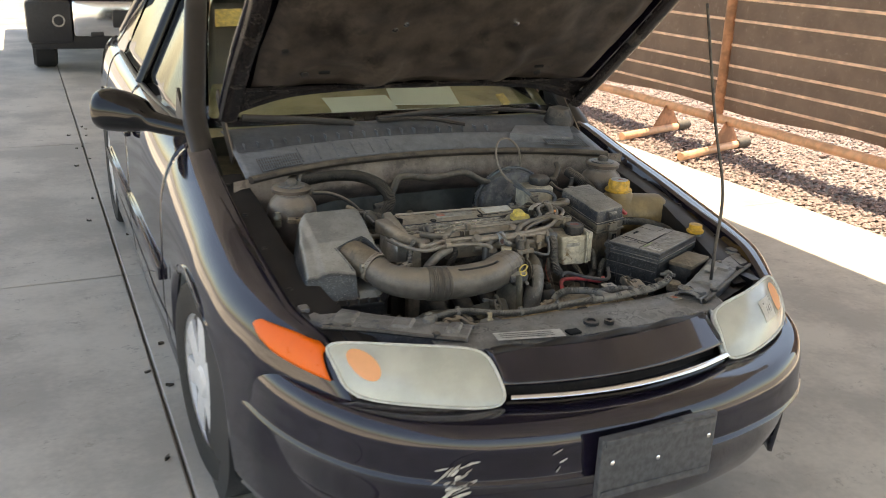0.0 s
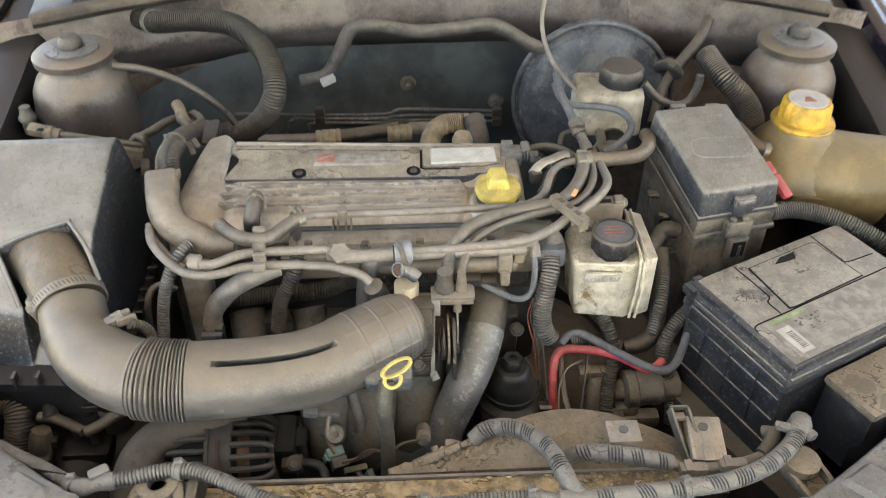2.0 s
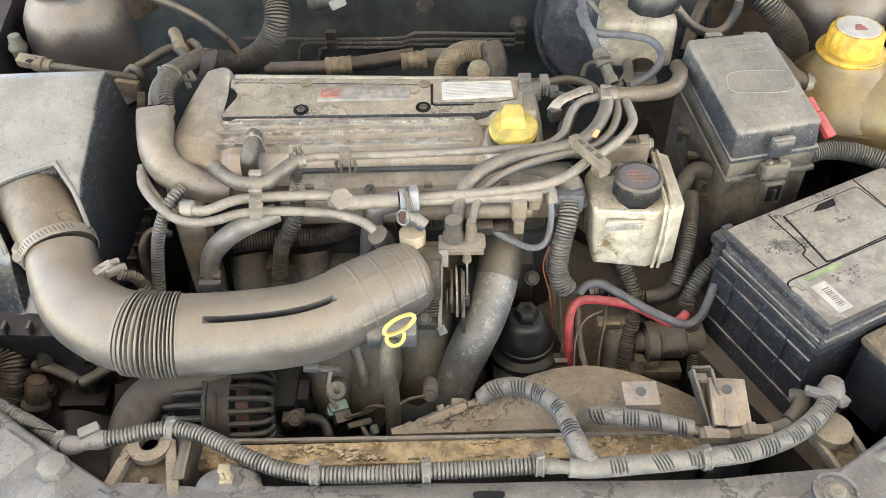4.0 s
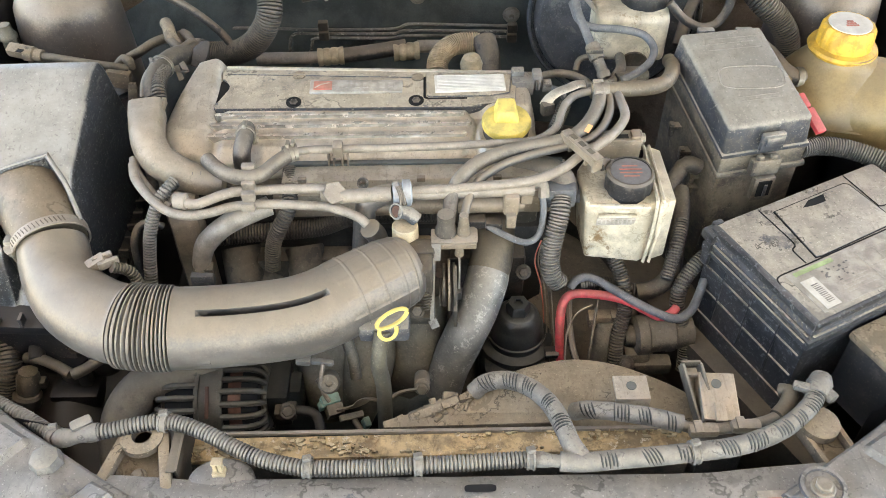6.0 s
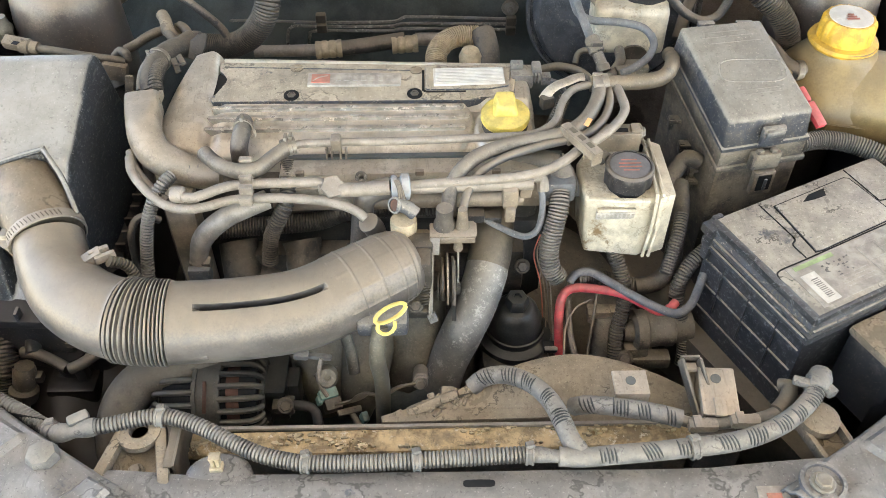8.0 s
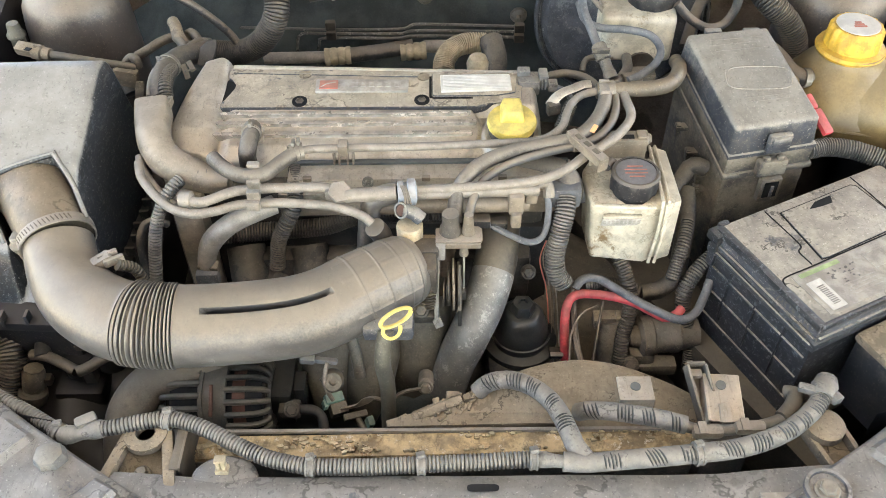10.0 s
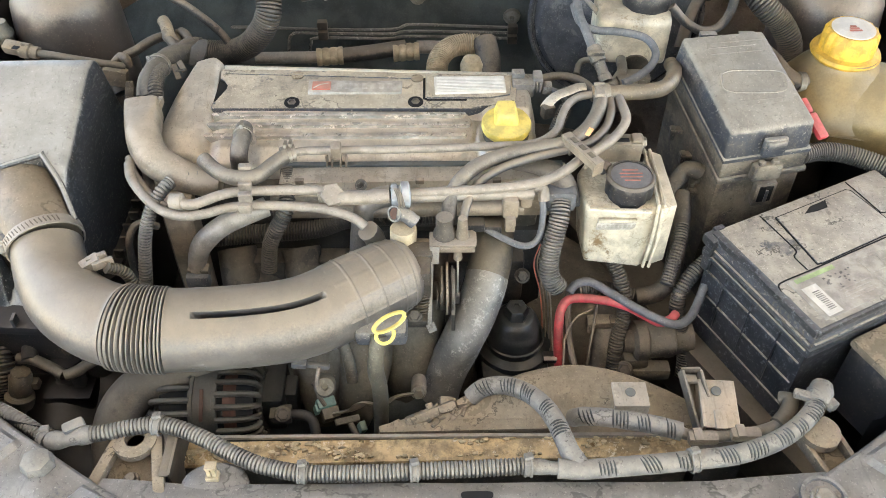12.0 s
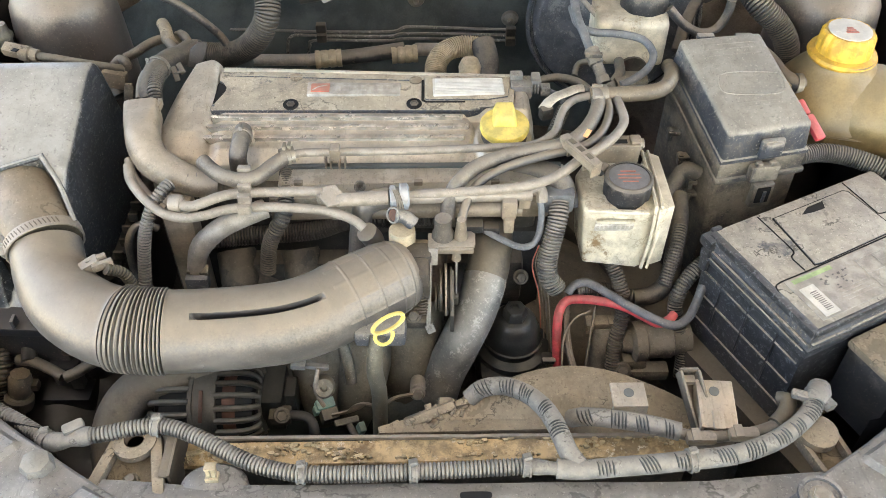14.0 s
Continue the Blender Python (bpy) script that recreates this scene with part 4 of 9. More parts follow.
for sx in (-1, 1):
    part("inner_rail", sweep([hood_xyz(sx * (hood_half(s) - 0.03), s, 0.02) for s in (0.0, 0.2, 0.5, 0.8, 1.05)], 0.032, 10, 0.03, flat=0.6), HOOD_PAINT, hood)
    part("hinge", prism([(-0.02, -0.12), (0.02, -0.12), (0.03, 0.0), (0.02, 0.16), (-0.02, 0.16)], -0.003, 0.003, 0, m=Matrix.Translation((sx * 0.655, 1.40, 0.965)) @ pose(0, 0, 0, 40, 0, 0) @ pose(0, 0, 0, 0, 90, 0)), BAY, hood)
    for s in (0.03, 0.075):
        part("hinge_bolt", bolt(None, 0.011, 0.01, along(hood_xyz(sx * 0.645, s, 0.012), hood_xyz(sx * 0.645, s, 0.5))), CLAMP, hood)
part("rear_lip", sweep([(x, 1.365 - 0.03 * (1 - (x / 0.66) ** 4), 1.03 + 0.085 * (1 - (x / 0.66) ** 4)) for x in (-0.655, -0.6, -0.45, -0.2, 0, 0.2, 0.45, 0.6, 0.655)], 0.02, 10, 0.02, flat=0.9), HOOD_PAINT, hood)
part("rear_inner_panel", grid(lambda u, v: tuple(Vector(((2 * u - 1) * 0.655, 1.365 - 0.03 * (1 - (2 * u - 1) ** 4), 1.03 + 0.085 * (1 - (2 * u - 1) ** 4))).lerp(hood_xyz((2 * u - 1) * 0.655, 0.15, 0.012 + 0.012 * math.sin(v * 9)), v)), 40, 10), HOOD_PAINT, hood)
for x, s in ((-0.223, 0.447), (-0.250, 0.424), (0.152, 0.451), (-0.282, 0.287)):
    part("liner_screw", lathe([(0.010, 0), (0.0095, 0.006), (0.004, 0.009), (0, 0.009)], 12, along(hood_xyz(x, s, 0.020), hood_xyz(x, s, 0.5))), CHROME, hood)
for x, s in ((-0.409, 0.228), (0.357, 0.236)):
    part("liner_slot", box((0, 0, 0), (0.035, 0.010, 0.006), 0.002, m=along(hood_xyz(x, s, 0.026), hood_xyz(x, s, 0.5))), HOLE, hood)
for x, s in ((-0.56, 0.33), (0.37, 0.2), (-0.47, 0.22), (-0.25, 0.32), (0.05, 0.7), (-0.4, 0.75), (0.4, 0.75)):
    part("liner_clip", lathe([(0.013, 0), (0.012, 0.004), (0.004, 0.006)], 14, along(hood_xyz(x, s, 0.024), hood_xyz(x, s, 0.5))), TRIM, hood)
prop = part("hood_prop", sweep([(0.452, 0.30, 0.69), (0.455, 0.305, 0.79), (0.58, 0.44, 0.92), (0.65, 0.59, 1.10), (0.745, 0.80, 1.42)], 0.0045, 8, 0.02), BLACK_PLASTIC, car, "thin dark hood prop rod")


# wipers and cowl
def cowl_pt(u, v):
    """u across, v from the front edge back to the windscreen."""
    s = 2 * u - 1
    x = s * 0.655
    yf = 1.283 - 0.165 * s * s
    y = yf + (1.475 + 0.02 * s * s - yf) * v
    z = 0.884 + 0.075 * min(1, v * 1.2) - 0.012 * s * s
    return Vector((x, y, z))


cowl = part("cowl_panel", grid(lambda u, v: tuple(cowl_pt(u, v)), 60, 14), COWL, car, "faded grey plastic cowl below the windscreen")
shell(cowl, 0.004)
for k in range(20):
    u0 = 0.03 + 0.94 * k / 26
    part("vent_rib", box((0, 0, 0), (0.004, 0.03, 0.022), 0.0012, m=Matrix.Translation(cowl_pt(u0, 0.52) + Vector((0, 0, 0.006)))), COWL, cowl)
part("vent_strip", grid(lambda u, v: tuple(cowl_pt(0.01 + 0.98 * u, 0.44 + 0.54 * v) + Vector((0, 0, 0.003 + 0.004 * math.sin(v * 3.1)))), 60, 8), COWL_BLACK, cowl)
for k in range(6):
    part("moulded_rib", sweep([cowl_pt(0.16 + 0.05 * k, 0.1) + Vector((0, 0, 0.001)), cowl_pt(0.16 + 0.05 * k, 0.40) + Vector((0, 0, 0.001))], 0.003, 6, 0.03), COWL, cowl)
part("raised_pad", prism([(0.34, 1.29), (0.57, 1.22), (0.62, 1.33), (0.40, 1.36)], 0.89, lambda x, y: 0.915 + 0.20 * (y - 1.22), 0.006), COWL, cowl)
for u_c in (0.10, 0.905):
    part("grille_mesh", grid(lambda u, v: tuple(cowl_pt(u_c - 0.055 + 0.11 * u, 0.04 + 0.26 * v) + Vector((0, 0, 0.002 + 0.012 * (u_c > 0.5)))), 2, 2), BLACK_PLASTIC, cowl)
    for k in range(17):
        part("grille_slat", sweep([cowl_pt(u_c - 0.052 + 0.104 * k / 16, 0.045) + Vector((0, 0, 0.004 + 0.012 * (u_c > 0.5))), cowl_pt(u_c - 0.052 + 0.104 * k / 16, 0.295) + Vector((0, 0, 0.004 + 0.012 * (u_c > 0.5)))], 0.0022, 5, 0.03), COWL, cowl)
    for k in range(5):
        part("grille_slat", sweep([cowl_pt(u_c - 0.052, 0.06 + 0.055 * k) + Vector((0, 0, 0.004 + 0.012 * (u_c > 0.5))), cowl_pt(u_c + 0.052, 0.06 + 0.055 * k) + Vector((0, 0, 0.004 + 0.012 * (u_c > 0.5)))], 0.0022, 5, 0.03), COWL, cowl)
for a, b, c in (((-0.60, 1.41, 1.005), (-0.40, 1.42, 0.988), (-0.21, 1.42, 0.967)), ((-0.12, 1.43, 0.975), (0.12, 1.46, 0.985), (0.36, 1.47, 0.98))):
    wp = part("wiper", sweep([a, b, c], 0.008, 8, 0.02, flat=1.4), TRIM, car)
    part("blade", sweep([Vector(a) + Vector((0.02, 0.012, -0.012)), Vector(b) + Vector((0, 0.012, -0.012)), Vector(c) + Vector((0.03, 0.012, -0.012))], 0.005, 6, 0.03), RUBBER, wp)
part("wiper_arm", sweep([(0.19, 1.36, 0.955), (0.05, 1.40, 0.975), (-0.12, 1.42, 0.972)], 0.011, 8, 0.02, flat=0.7), TRIM, car)
part("wiper_arm", sweep([(0.62, 1.42, 0.95), (0.56, 1.42, 0.97), (0.42, 1.44, 0.985), (0.28, 1.47, 0.985)], 0.011, 8, 0.02, flat=0.7), TRIM, car)
part("hinge_cover", lathe([(0.0, 0.06), (0.04, 0.05), (0.06, 0.0), (0.05, -0.05)], 18, Matrix.Translation((0.60, 1.38, 0.945)), cap=False), BLACK_PLASTIC, car)


# parked pickup behind
truck = thing("pickup_truck", "dark pickup truck with a chrome front bumper parked behind", "truck", (-0.2, 10.4, 0))
part("body", box((-0.2, 12.2, 1.15), (1.95, 5.0, 0.9), 0.12), PAINT, truck)
part("cab", box((-0.2, 12.6, 1.75), (1.7, 2.2, 0.7), 0.2), PAINT, truck)
part("valance", box((-0.2, 9.62, 0.40), (1.95, 0.3, 0.25), 0.05), TRIM, truck)
tb = part("bumper", box((-0.2, 9.45, 0.62), (1.06, 0.16, 0.40), 0.05), CHROME, truck, "chrome front bumper")
part("bumper_opening", box((0.0, 9.38, 0.62), (0.62, 0.06, 0.2), 0.03), TRIM, tb)
part("bumper_slot", box((-0.48, 9.38, 0.45), (0.14, 0.04, 0.06), 0.015), TRIM, tb)
for sx in (-1, 1):
    cap_ = part("bumper_end", box((-0.2 + sx * 0.765, 9.47, 0.58), (0.47, 0.2, 0.46), 0.05), TRIM, truck)
    part("fog_lamp", lathe([(0.07, 0), (0.066, 0.012), (0.052, 0.014), (0.05, 0.004)], 24, along((-0.2 + sx * 0.67, 9.375, 0.60), (-0.2 + sx * 0.67, 9.0, 0.60))), LABEL_DUSTY, cap_)
    part("tyre", lathe([(0.2, -0.12), (0.36, -0.13), (0.39, -0.1), (0.395, 0.1), (0.36, 0.13), (0.2, 0.12)], 40, Matrix.Translation((-0.2 + sx * 0.83, 10.15, 0.395)) @ pose(0, 0, 0, 0, 90, 0)), TYRE, truck)


# ---- engine bay, fixed to the body ----
def bulk_y(x):
    return 1.262 - 0.160 * (x / 0.66) ** 2


part("bulkhead_lip", sweep([(x, bulk_y(x), 0.880 - 0.008 * (x / 0.66) ** 4) for x in (-0.645, -0.5, -0.3, 0, 0.3, 0.5, 0.645)], 0.015, 10, 0.02, flat=0.8), BAY, car)


def firewall(u, v):
    x = (2 * u - 1) * 0.70
    z = 0.875 - 0.62 * v
    y = bulk_y(x) + 0.012 + lerp_table(v, [0, 0.03, 0.14, 0.2, 0.26, 1], [0, 0.004, 0.008, 0.03, 0.07, 0.09])
    y += 0.006 * noise.noise(Vector((x * 7, z * 7, 2)))
    return (x, y, z)


fw = part("firewall", grid(firewall, 70, 50), FW_PAINT, car, "dusty brown firewall")
part("insulation_pad", grid(lambda u, v: (-0.52 + 0.80 * u, 1.30 - 0.10 * (2 * u - 1.2) ** 4 + 0.006 * math.sin(u * 9) - 0.05 * v, 0.735 - 0.33 * v), 20, 14), FIREWALL, fw, "black insulation pad")
for x, z in ((-0.05, 0.66), (-0.30, 0.60), (0.12, 0.62)):
    part("stud", lathe([(0.016, 0), (0.014, 0.006), (0.005, 0.008), (0.004, 0.016)], 14, along((x, 1.282, z), (x, 0.5, z))), CLAMP, fw)
for k in range(3):
    z = 0.632 - 0.012 * k
    start = [[(-0.4903, 1.238, 0.6219), (-0.3595, 1.238, 0.6248), (-0.2299, 1.24, 0.6186), (-0.0988, 1.24, 0.6182), (-0.0764, 1.242, 0.6236), (-0.0532, 1.244, 0.6255), (0.1188, 1.244, 0.6189)], [(-0.2861, 1.24, 0.5571), (-0.2809, 1.24, 0.5973), (-0.2756, 1.24, 0.6077), (-0.2649, 1.24, 0.6122), (-0.2307, 1.24, 0.6106), (-0.0992, 1.24, 0.609), (-0.0636, 1.242, 0.6131), (0.1192, 1.243, 0.6091)], [(-0.2491, 1.24, 0.5444), (-0.2449, 1.24, 0.5828), (-0.2395, 1.24, 0.5945), (-0.2297, 1.24, 0.6014), (-0.0996, 1.24, 0.5997), (-0.0639, 1.242, 0.6027), (0.1198, 1.243, 0.5975)]][k]
    part("brake_line", sweep(start, 0.0028, 8, 0.008), PIPE_GREY, fw)
for lc in ((-0.2178, 1.232, 0.6222), (0.1186, 1.236, 0.6111)):
    for dz_ in (-0.010, 0.010):
        part("line_clip", box((lc[0], lc[1], lc[2] + dz_), (0.018, 0.014, 0.016), 0.003), HOSE_DARK, fw)
for sx in (-1, 1):
    def apron(u, v):
        y = 0.30 + 0.92 * u
        x0 = lerp_table(y, [0.3, 0.5, 0.75, 1.0, 1.25], [0.545, 0.60, 0.64, 0.645, 0.655])
        z0 = lerp_table(y, [0.3, 0.5, 0.75, 1.0, 1.25], [0.695, 0.735, 0.79, 0.835, 0.88])
        px = lerp_table(v, [0, 0.06, 0.14, 0.18, 0.3, 1], [0.10, 0.075, 0.0, -0.012, -0.02, -0.06])
        pz = lerp_table(v, [0, 0.06, 0.14, 0.18, 0.3, 1], [-0.004, -0.012, -0.005, -0.02, -0.1, -0.5])
        return (sx * (x0 + px), y, z0 + pz + 0.003 * noise.noise(Vector((y * 14, v * 6, sx))))
    part("inner_fender", grid(apron, 60, 26), BAY_DARK, car)
    for k in range(4):
        y = 0.55 + 0.2 * k
        x0 = lerp_table(y, [0.3, 0.5, 0.75, 1.0, 1.25], [0.655, 0.68, 0.695, 0.70, 0.71])
        z0 = lerp_table(y, [0.3, 0.5, 0.75, 1.0, 1.25], [0.688, 0.728, 0.783, 0.828, 0.873])
        part("fender_bolt", bolt(None, 0.008, 0.007, along((sx * x0, y, z0 - 0.006), (sx * x0, y, z0 + 0.3))), BAY_DARK, car)
    tower = part("strut_tower", lathe([(0.092, 0.35), (0.079, 0.70), (0.0745, 0.79), (0.071, 0.818), (0.062, 0.836), (0.050, 0.848), (0.048, 0.858), (0.058, 0.862), (0.0585, 0.872), (0.052, 0.877), (0.03, 0.877)], 44, Matrix.Translation((sx * 0.55, 1.0, 0))), TOWER, car, "dusty purple-brown strut tower")
    part("strut_mount", lathe([(0.040, 0.872), (0.039, 0.881), (0.03, 0.883), (0.020, 0.882)], 32, Matrix.Translation((sx * 0.55, 1.0, 0))), BAY_TOP, tower)
    part("strut_cap", lathe([(0.018, 0.88), (0.018, 0.890), (0.012, 0.898), (0.0, 0.899)], 12, Matrix.Translation((sx * 0.55, 1.0, 0)), cap=False), BLACK_PLASTIC, tower)
# floor and rail carry the bay's depth shade in their dark colour
part("undertray", box((0, 0.75, 0.27), (1.3, 1.1, 0.03), 0.0), GRIME_SHADE, car)
part("subframe_rail", box((-0.42, 0.7, 0.40), (0.09, 0.85, 0.10), 0.012), GRIME_SHADE, car)
part("subframe_rail", box((0.36, 0.62, 0.47), (0.075, 0.60, 0.10), 0.012, m=Matrix.Translation((0.33, 0.55, 0.535)) @ pose(0, 0, 0, 0, 0, 28)), HOSE_DARK, car)
part("crossmember", box((0, 0.30, 0.33), (1.1, 0.08, 0.10), 0.02), BAY, car)
# inner walls are painted near-black for the shade in the front corners
part("inner_wheel_wall", box((-0.60, 0.42, 0.45), (0.03, 0.32, 0.5), 0.0), BAY_DARK, car)
part("inner_wheel_wall", box((0.60, 0.45, 0.45), (0.03, 0.35, 0.5), 0.0), BAY_DARK, car)


# near-black colour here stands in for shade under the intake hose
part("splash_panel", grid(lambda u, v: (-0.62 + 0.27 * u, 0.545 - 0.16 * v, 0.605 - 0.06 * v + 0.012 * math.sin(u * 14) * (0.3 < v < 0.8)), 24, 12), BAY_DARK, car, "splash panel blackened for deep bay shade")
part("panel_post", box((-0.445, 0.49, 0.60), (0.014, 0.014, 0.05), 0.003), GRIME_SHADE, car)
part("panel_socket", lathe([(0.02, 0.0), (0.02, 0.03), (0.015, 0.034), (0.013, 0.028)], 20, Matrix.Translation((-0.425, 0.515, 0.598))), GRIME_SHADE, car)

# radiator support
def bar_front(x):
    return 0.205 - 0.045 * (1 - (x / 0.5) ** 2) + 0.10 * max(0, abs(x) - 0.38)


def support(u, v):
    s = 2 * u - 1
    x = s * 0.425
    a = abs(x)
    yb = 0.304 + 0.030 * max(0, a - 0.25) / 0.35 + 0.09 * max(0, a - 0.45)
    yf = bar_front(x) + 0.25 * max(0, a - 0.42)
    y = lerp_table(v, [0, 0.05, 0.2, 0.55, 0.9, 1], [yb + 0.004, yb, yb - 0.02, (yb + yf) / 2, yf, yf - 0.004])
    z = lerp_table(v, [0, 0.05, 0.2, 0.55, 0.9, 1], [0.655, 0.686, 0.692, 0.690, 0.680, 0.655])
    z += 0.006 * noise.noise(Vector((x * 9, y * 16, 5))) * (0.3 + a) - 0.012 * max(0, a - 0.5)
    return (x, y, z)


sup = part("radiator_support", grid(support, 110, 26), BAY_TOP, car, "dust-covered radiator support panel")
shell(sup, 0.003)
part("slot", prism([(0.031 * math.copysign(abs(math.cos(a)) ** 0.4, math.cos(a)) / 2, 0.008 * math.copysign(abs(math.sin(a)) ** 0.6, math.sin(a)) / 2) for a in [k * math.pi / 8 for k in range(16)]], 0.70, 0.7006, 0, m=Matrix.Translation((0.016, 0.283, -0.0055))), HOLE, sup)
lab = part("emission_label", grid(lambda u, v: (-0.279 + 0.168 * u + 0.004 * v, bar_front(-0.2 + 0.1 * u) + 0.022 + 0.040 * v - 0.028 * u, 0.6905 + 0.0015 * v), 10, 3), WHITE, sup, "pale printed label")
for k in range(3):
    part("print_line", grid(lambda u, v: (-0.265 + 0.13 * u, bar_front(-0.2 + 0.1 * u) + 0.030 + 0.010 * k + 0.004 * v - 0.028 * (0.08 + 0.78 * u), 0.6925), 4, 1), INK, lab)
part("square_hole", box((-0.078, 0.178, 0.687), (0.035, 0.026, 0.006), 0.003), HOLE, sup)
part("grommet", lathe([(0.02, 0.0), (0.02, 0.008), (0.012, 0.009), (0.011, 0.003)], 20, Matrix.Translation((-0.008, 0.205, 0.687))), BLACK_PLASTIC, sup)
part("grommet", lathe([(0.013, 0.0), (0.013, 0.01), (0.007, 0.011), (0.006, 0.004)], 18, Matrix.Translation((0.035, 0.19, 0.687))), BLACK_PLASTIC, sup)
part("rubber_bump", lathe([(0.0165, -0.008), (0.0162, 0.006), (0.0140, 0.014), (0.0075, 0.0175), (0, 0.018)], 7, Matrix.Translation((-0.405, 0.312, 0.702)), cap=False), TAPE, sup)
lat = part("latch_tab", lathe([(0.034, -0.03), (0.033, 0.0), (0.029, 0.003), (0.01, 0.004)], 28, Matrix.Translation((-0.238, 0.302, 0.684)) @ Matrix.Diagonal((1, 0.75, 1, 1))), BAY_TOP, sup)
part("latch_stud", join(box((-0.24, 0.308, 0.690), (0.013, 0.010, 0.006), 0.001), box((-0.2425, 0.309, 0.698), (0.004, 0.008, 0.016), 0.001), box((-0.2375, 0.309, 0.698), (0.004, 0.008, 0.016), 0.001), box((-0.24, 0.310, 0.7055), (0.0115, 0.009, 0.003), 0.001)), VALVE, lat)
part("oval_plate", join(lathe([(0.022, 0.0), (0.0215, 0.004), (0.018, 0.0045), (0.017, 0.002)], 30, Matrix.Translation((0.3382, 0.2691, 0.709))), prism([(0.338, 0.262), (0.356, 0.262), (0.378, 0.232), (0.358, 0.228)], 0.702, 0.7105, 0.001)), BAY_TOP, sup)
part("support_bolt", bolt((0.3372, 0.268, 0.711), 0.0085, 0.008), CLAMP, sup)
part("small_red_label", box((0.296, 0.262, 0.693), (0.03, 0.028, 0.002), 0), LABEL_DUSTY, sup)
part("red_patch", box((0.296, 0.262, 0.6945), (0.014, 0.012, 0.001), 0), RED_INK, sup)
for sx in (-1, 1):
    # corner pieces over the headlights
    part("headlight_mount", grid(lambda u, v: (sx * (0.33 + 0.34 * u), lerp_table(u, [0, 1], [0.185, 0.335]) + lerp_table(u, [0, 0.3, 1], [0.085, 0.125, 0.125]) * v, 0.672 + 0.006 * u - 0.006 * v + 0.005 * noise.noise(Vector((u * 6, v * 4, sx)))), 24, 8), BAY_DARK, car)
    def beam(u, v):
        # folded steel channel: back wall, dished top, rolled front lip
        cx = curve_table(u, [0, 0.25, 0.6, 0.85, 1], [0.325, 0.395, 0.515, 0.605, 0.665])
        cy = curve_table(u, [0, 0.25, 0.6, 0.85, 1], [0.242, 0.279, 0.352, 0.412, 0.445])
        w = curve_table(u, [0, 0.2, 0.6, 0.9, 1], [0.036, 0.040, 0.046, 0.050, 0.036])
        o = lerp_table(v, [0, 0.12, 0.18, 0.5, 0.8, 0.88, 1], [-1.0, -1.0, -0.93, 0.0, 0.86, 1.0, 1.02])
        dz = lerp_table(v, [0, 0.12, 0.18, 0.5, 0.8, 0.88, 1], [-0.06, -0.004, 0.002, 0.006, 0.002, -0.005, -0.034])
        ridge = 0.006 * (math.sin(u * 19 + sx) > 0.55) * (0.25 < v < 0.7)
        n = noise.noise(Vector((u * 9, v * 5, sx * 3)))
        return (sx * (cx + 0.61 * w * o), cy - 0.79 * w * o, 0.699 + 0.008 * u + dz + ridge + 0.004 * n)

    shell(part("lamp_beam", grid(beam, 64, 26), BAY_TOP, car, "dusty folded steel beam over the headlight"), 0.003)
    part("beam_end", join(
        prism([(sx * px_, py_) for px_, py_ in ((0.625, 0.372), (0.668, 0.380), (0.700, 0.425), (0.694, 0.490), (0.655, 0.485))], 0.672, lambda x, y: 0.712 + 0.008 * noise.noise(Vector((x * 30, y * 30, 1))), 0.006),
        box((sx * 0.672, 0.462, 0.716), (0.026, 0.034, 0.016), 0.005)), BAY_TOP, car)
    part("lamp_seal", sweep([(sx * 0.355, 0.212, 0.694), (sx * 0.45, 0.258, 0.700), (sx * 0.56, 0.318, 0.706), (sx * 0.655, 0.365, 0.708)], 0.006, 8, 0.02), BLACK_PLASTIC, car)
    part("seal_clip", box((sx * 0.415, 0.245, 0.702), (0.016, 0.016, 0.014), 0.003), BLACK_PLASTIC, car)
    part("seal_clip", box((sx * 0.600, 0.345, 0.708), (0.018, 0.016, 0.016), 0.003), BLACK_PLASTIC, car)
    # wall colour is near-black in place of the shade behind the lamp
    part("mount_wall", grid(lambda u, v: (sx * (0.42 + 0.22 * u), 0.36 + 0.05 * u, 0.70 - 0.2 * v), 6, 4), BAY_DARK, car)
    part("mount_bolt", bolt((sx * 0.573, 0.405, 0.708), 0.008, 0.008), CLAMP, car)

part("bracket_note", box((0.49, 0.335, 0.712), (0.045, 0.03, 0.002), 0, m=Matrix.Translation((0.503, 0.362, 0.7155)) @ pose(0, 0, 0, 3, -3, 35)), LABEL_DUSTY, car)
part("radiator_bracket", join(lathe([(0.020, 0.0), (0.020, 0.010), (0.017, 0.012), (0.004, 0.012)], 24, Matrix.Translation((0.367, 0.352, 0.684))), box(None, (0.006, 0.07, 0.014), 0.002, m=Matrix.Translation((0.358, 0.325, 0.680)) @ pose(0, 0, 0, 0, 0, 18)), box(None, (0.006, 0.07, 0.014), 0.002, m=Matrix.Translation((0.395, 0.325, 0.680)) @ pose(0, 0, 0, 0, 0, 14)), box(None, (0.036, 0.06, 0.004), 0.001, m=Matrix.Translation((0.378, 0.322, 0.674)) @ pose(0, 0, 0, 0, 0, 16))), SHROUD, car)
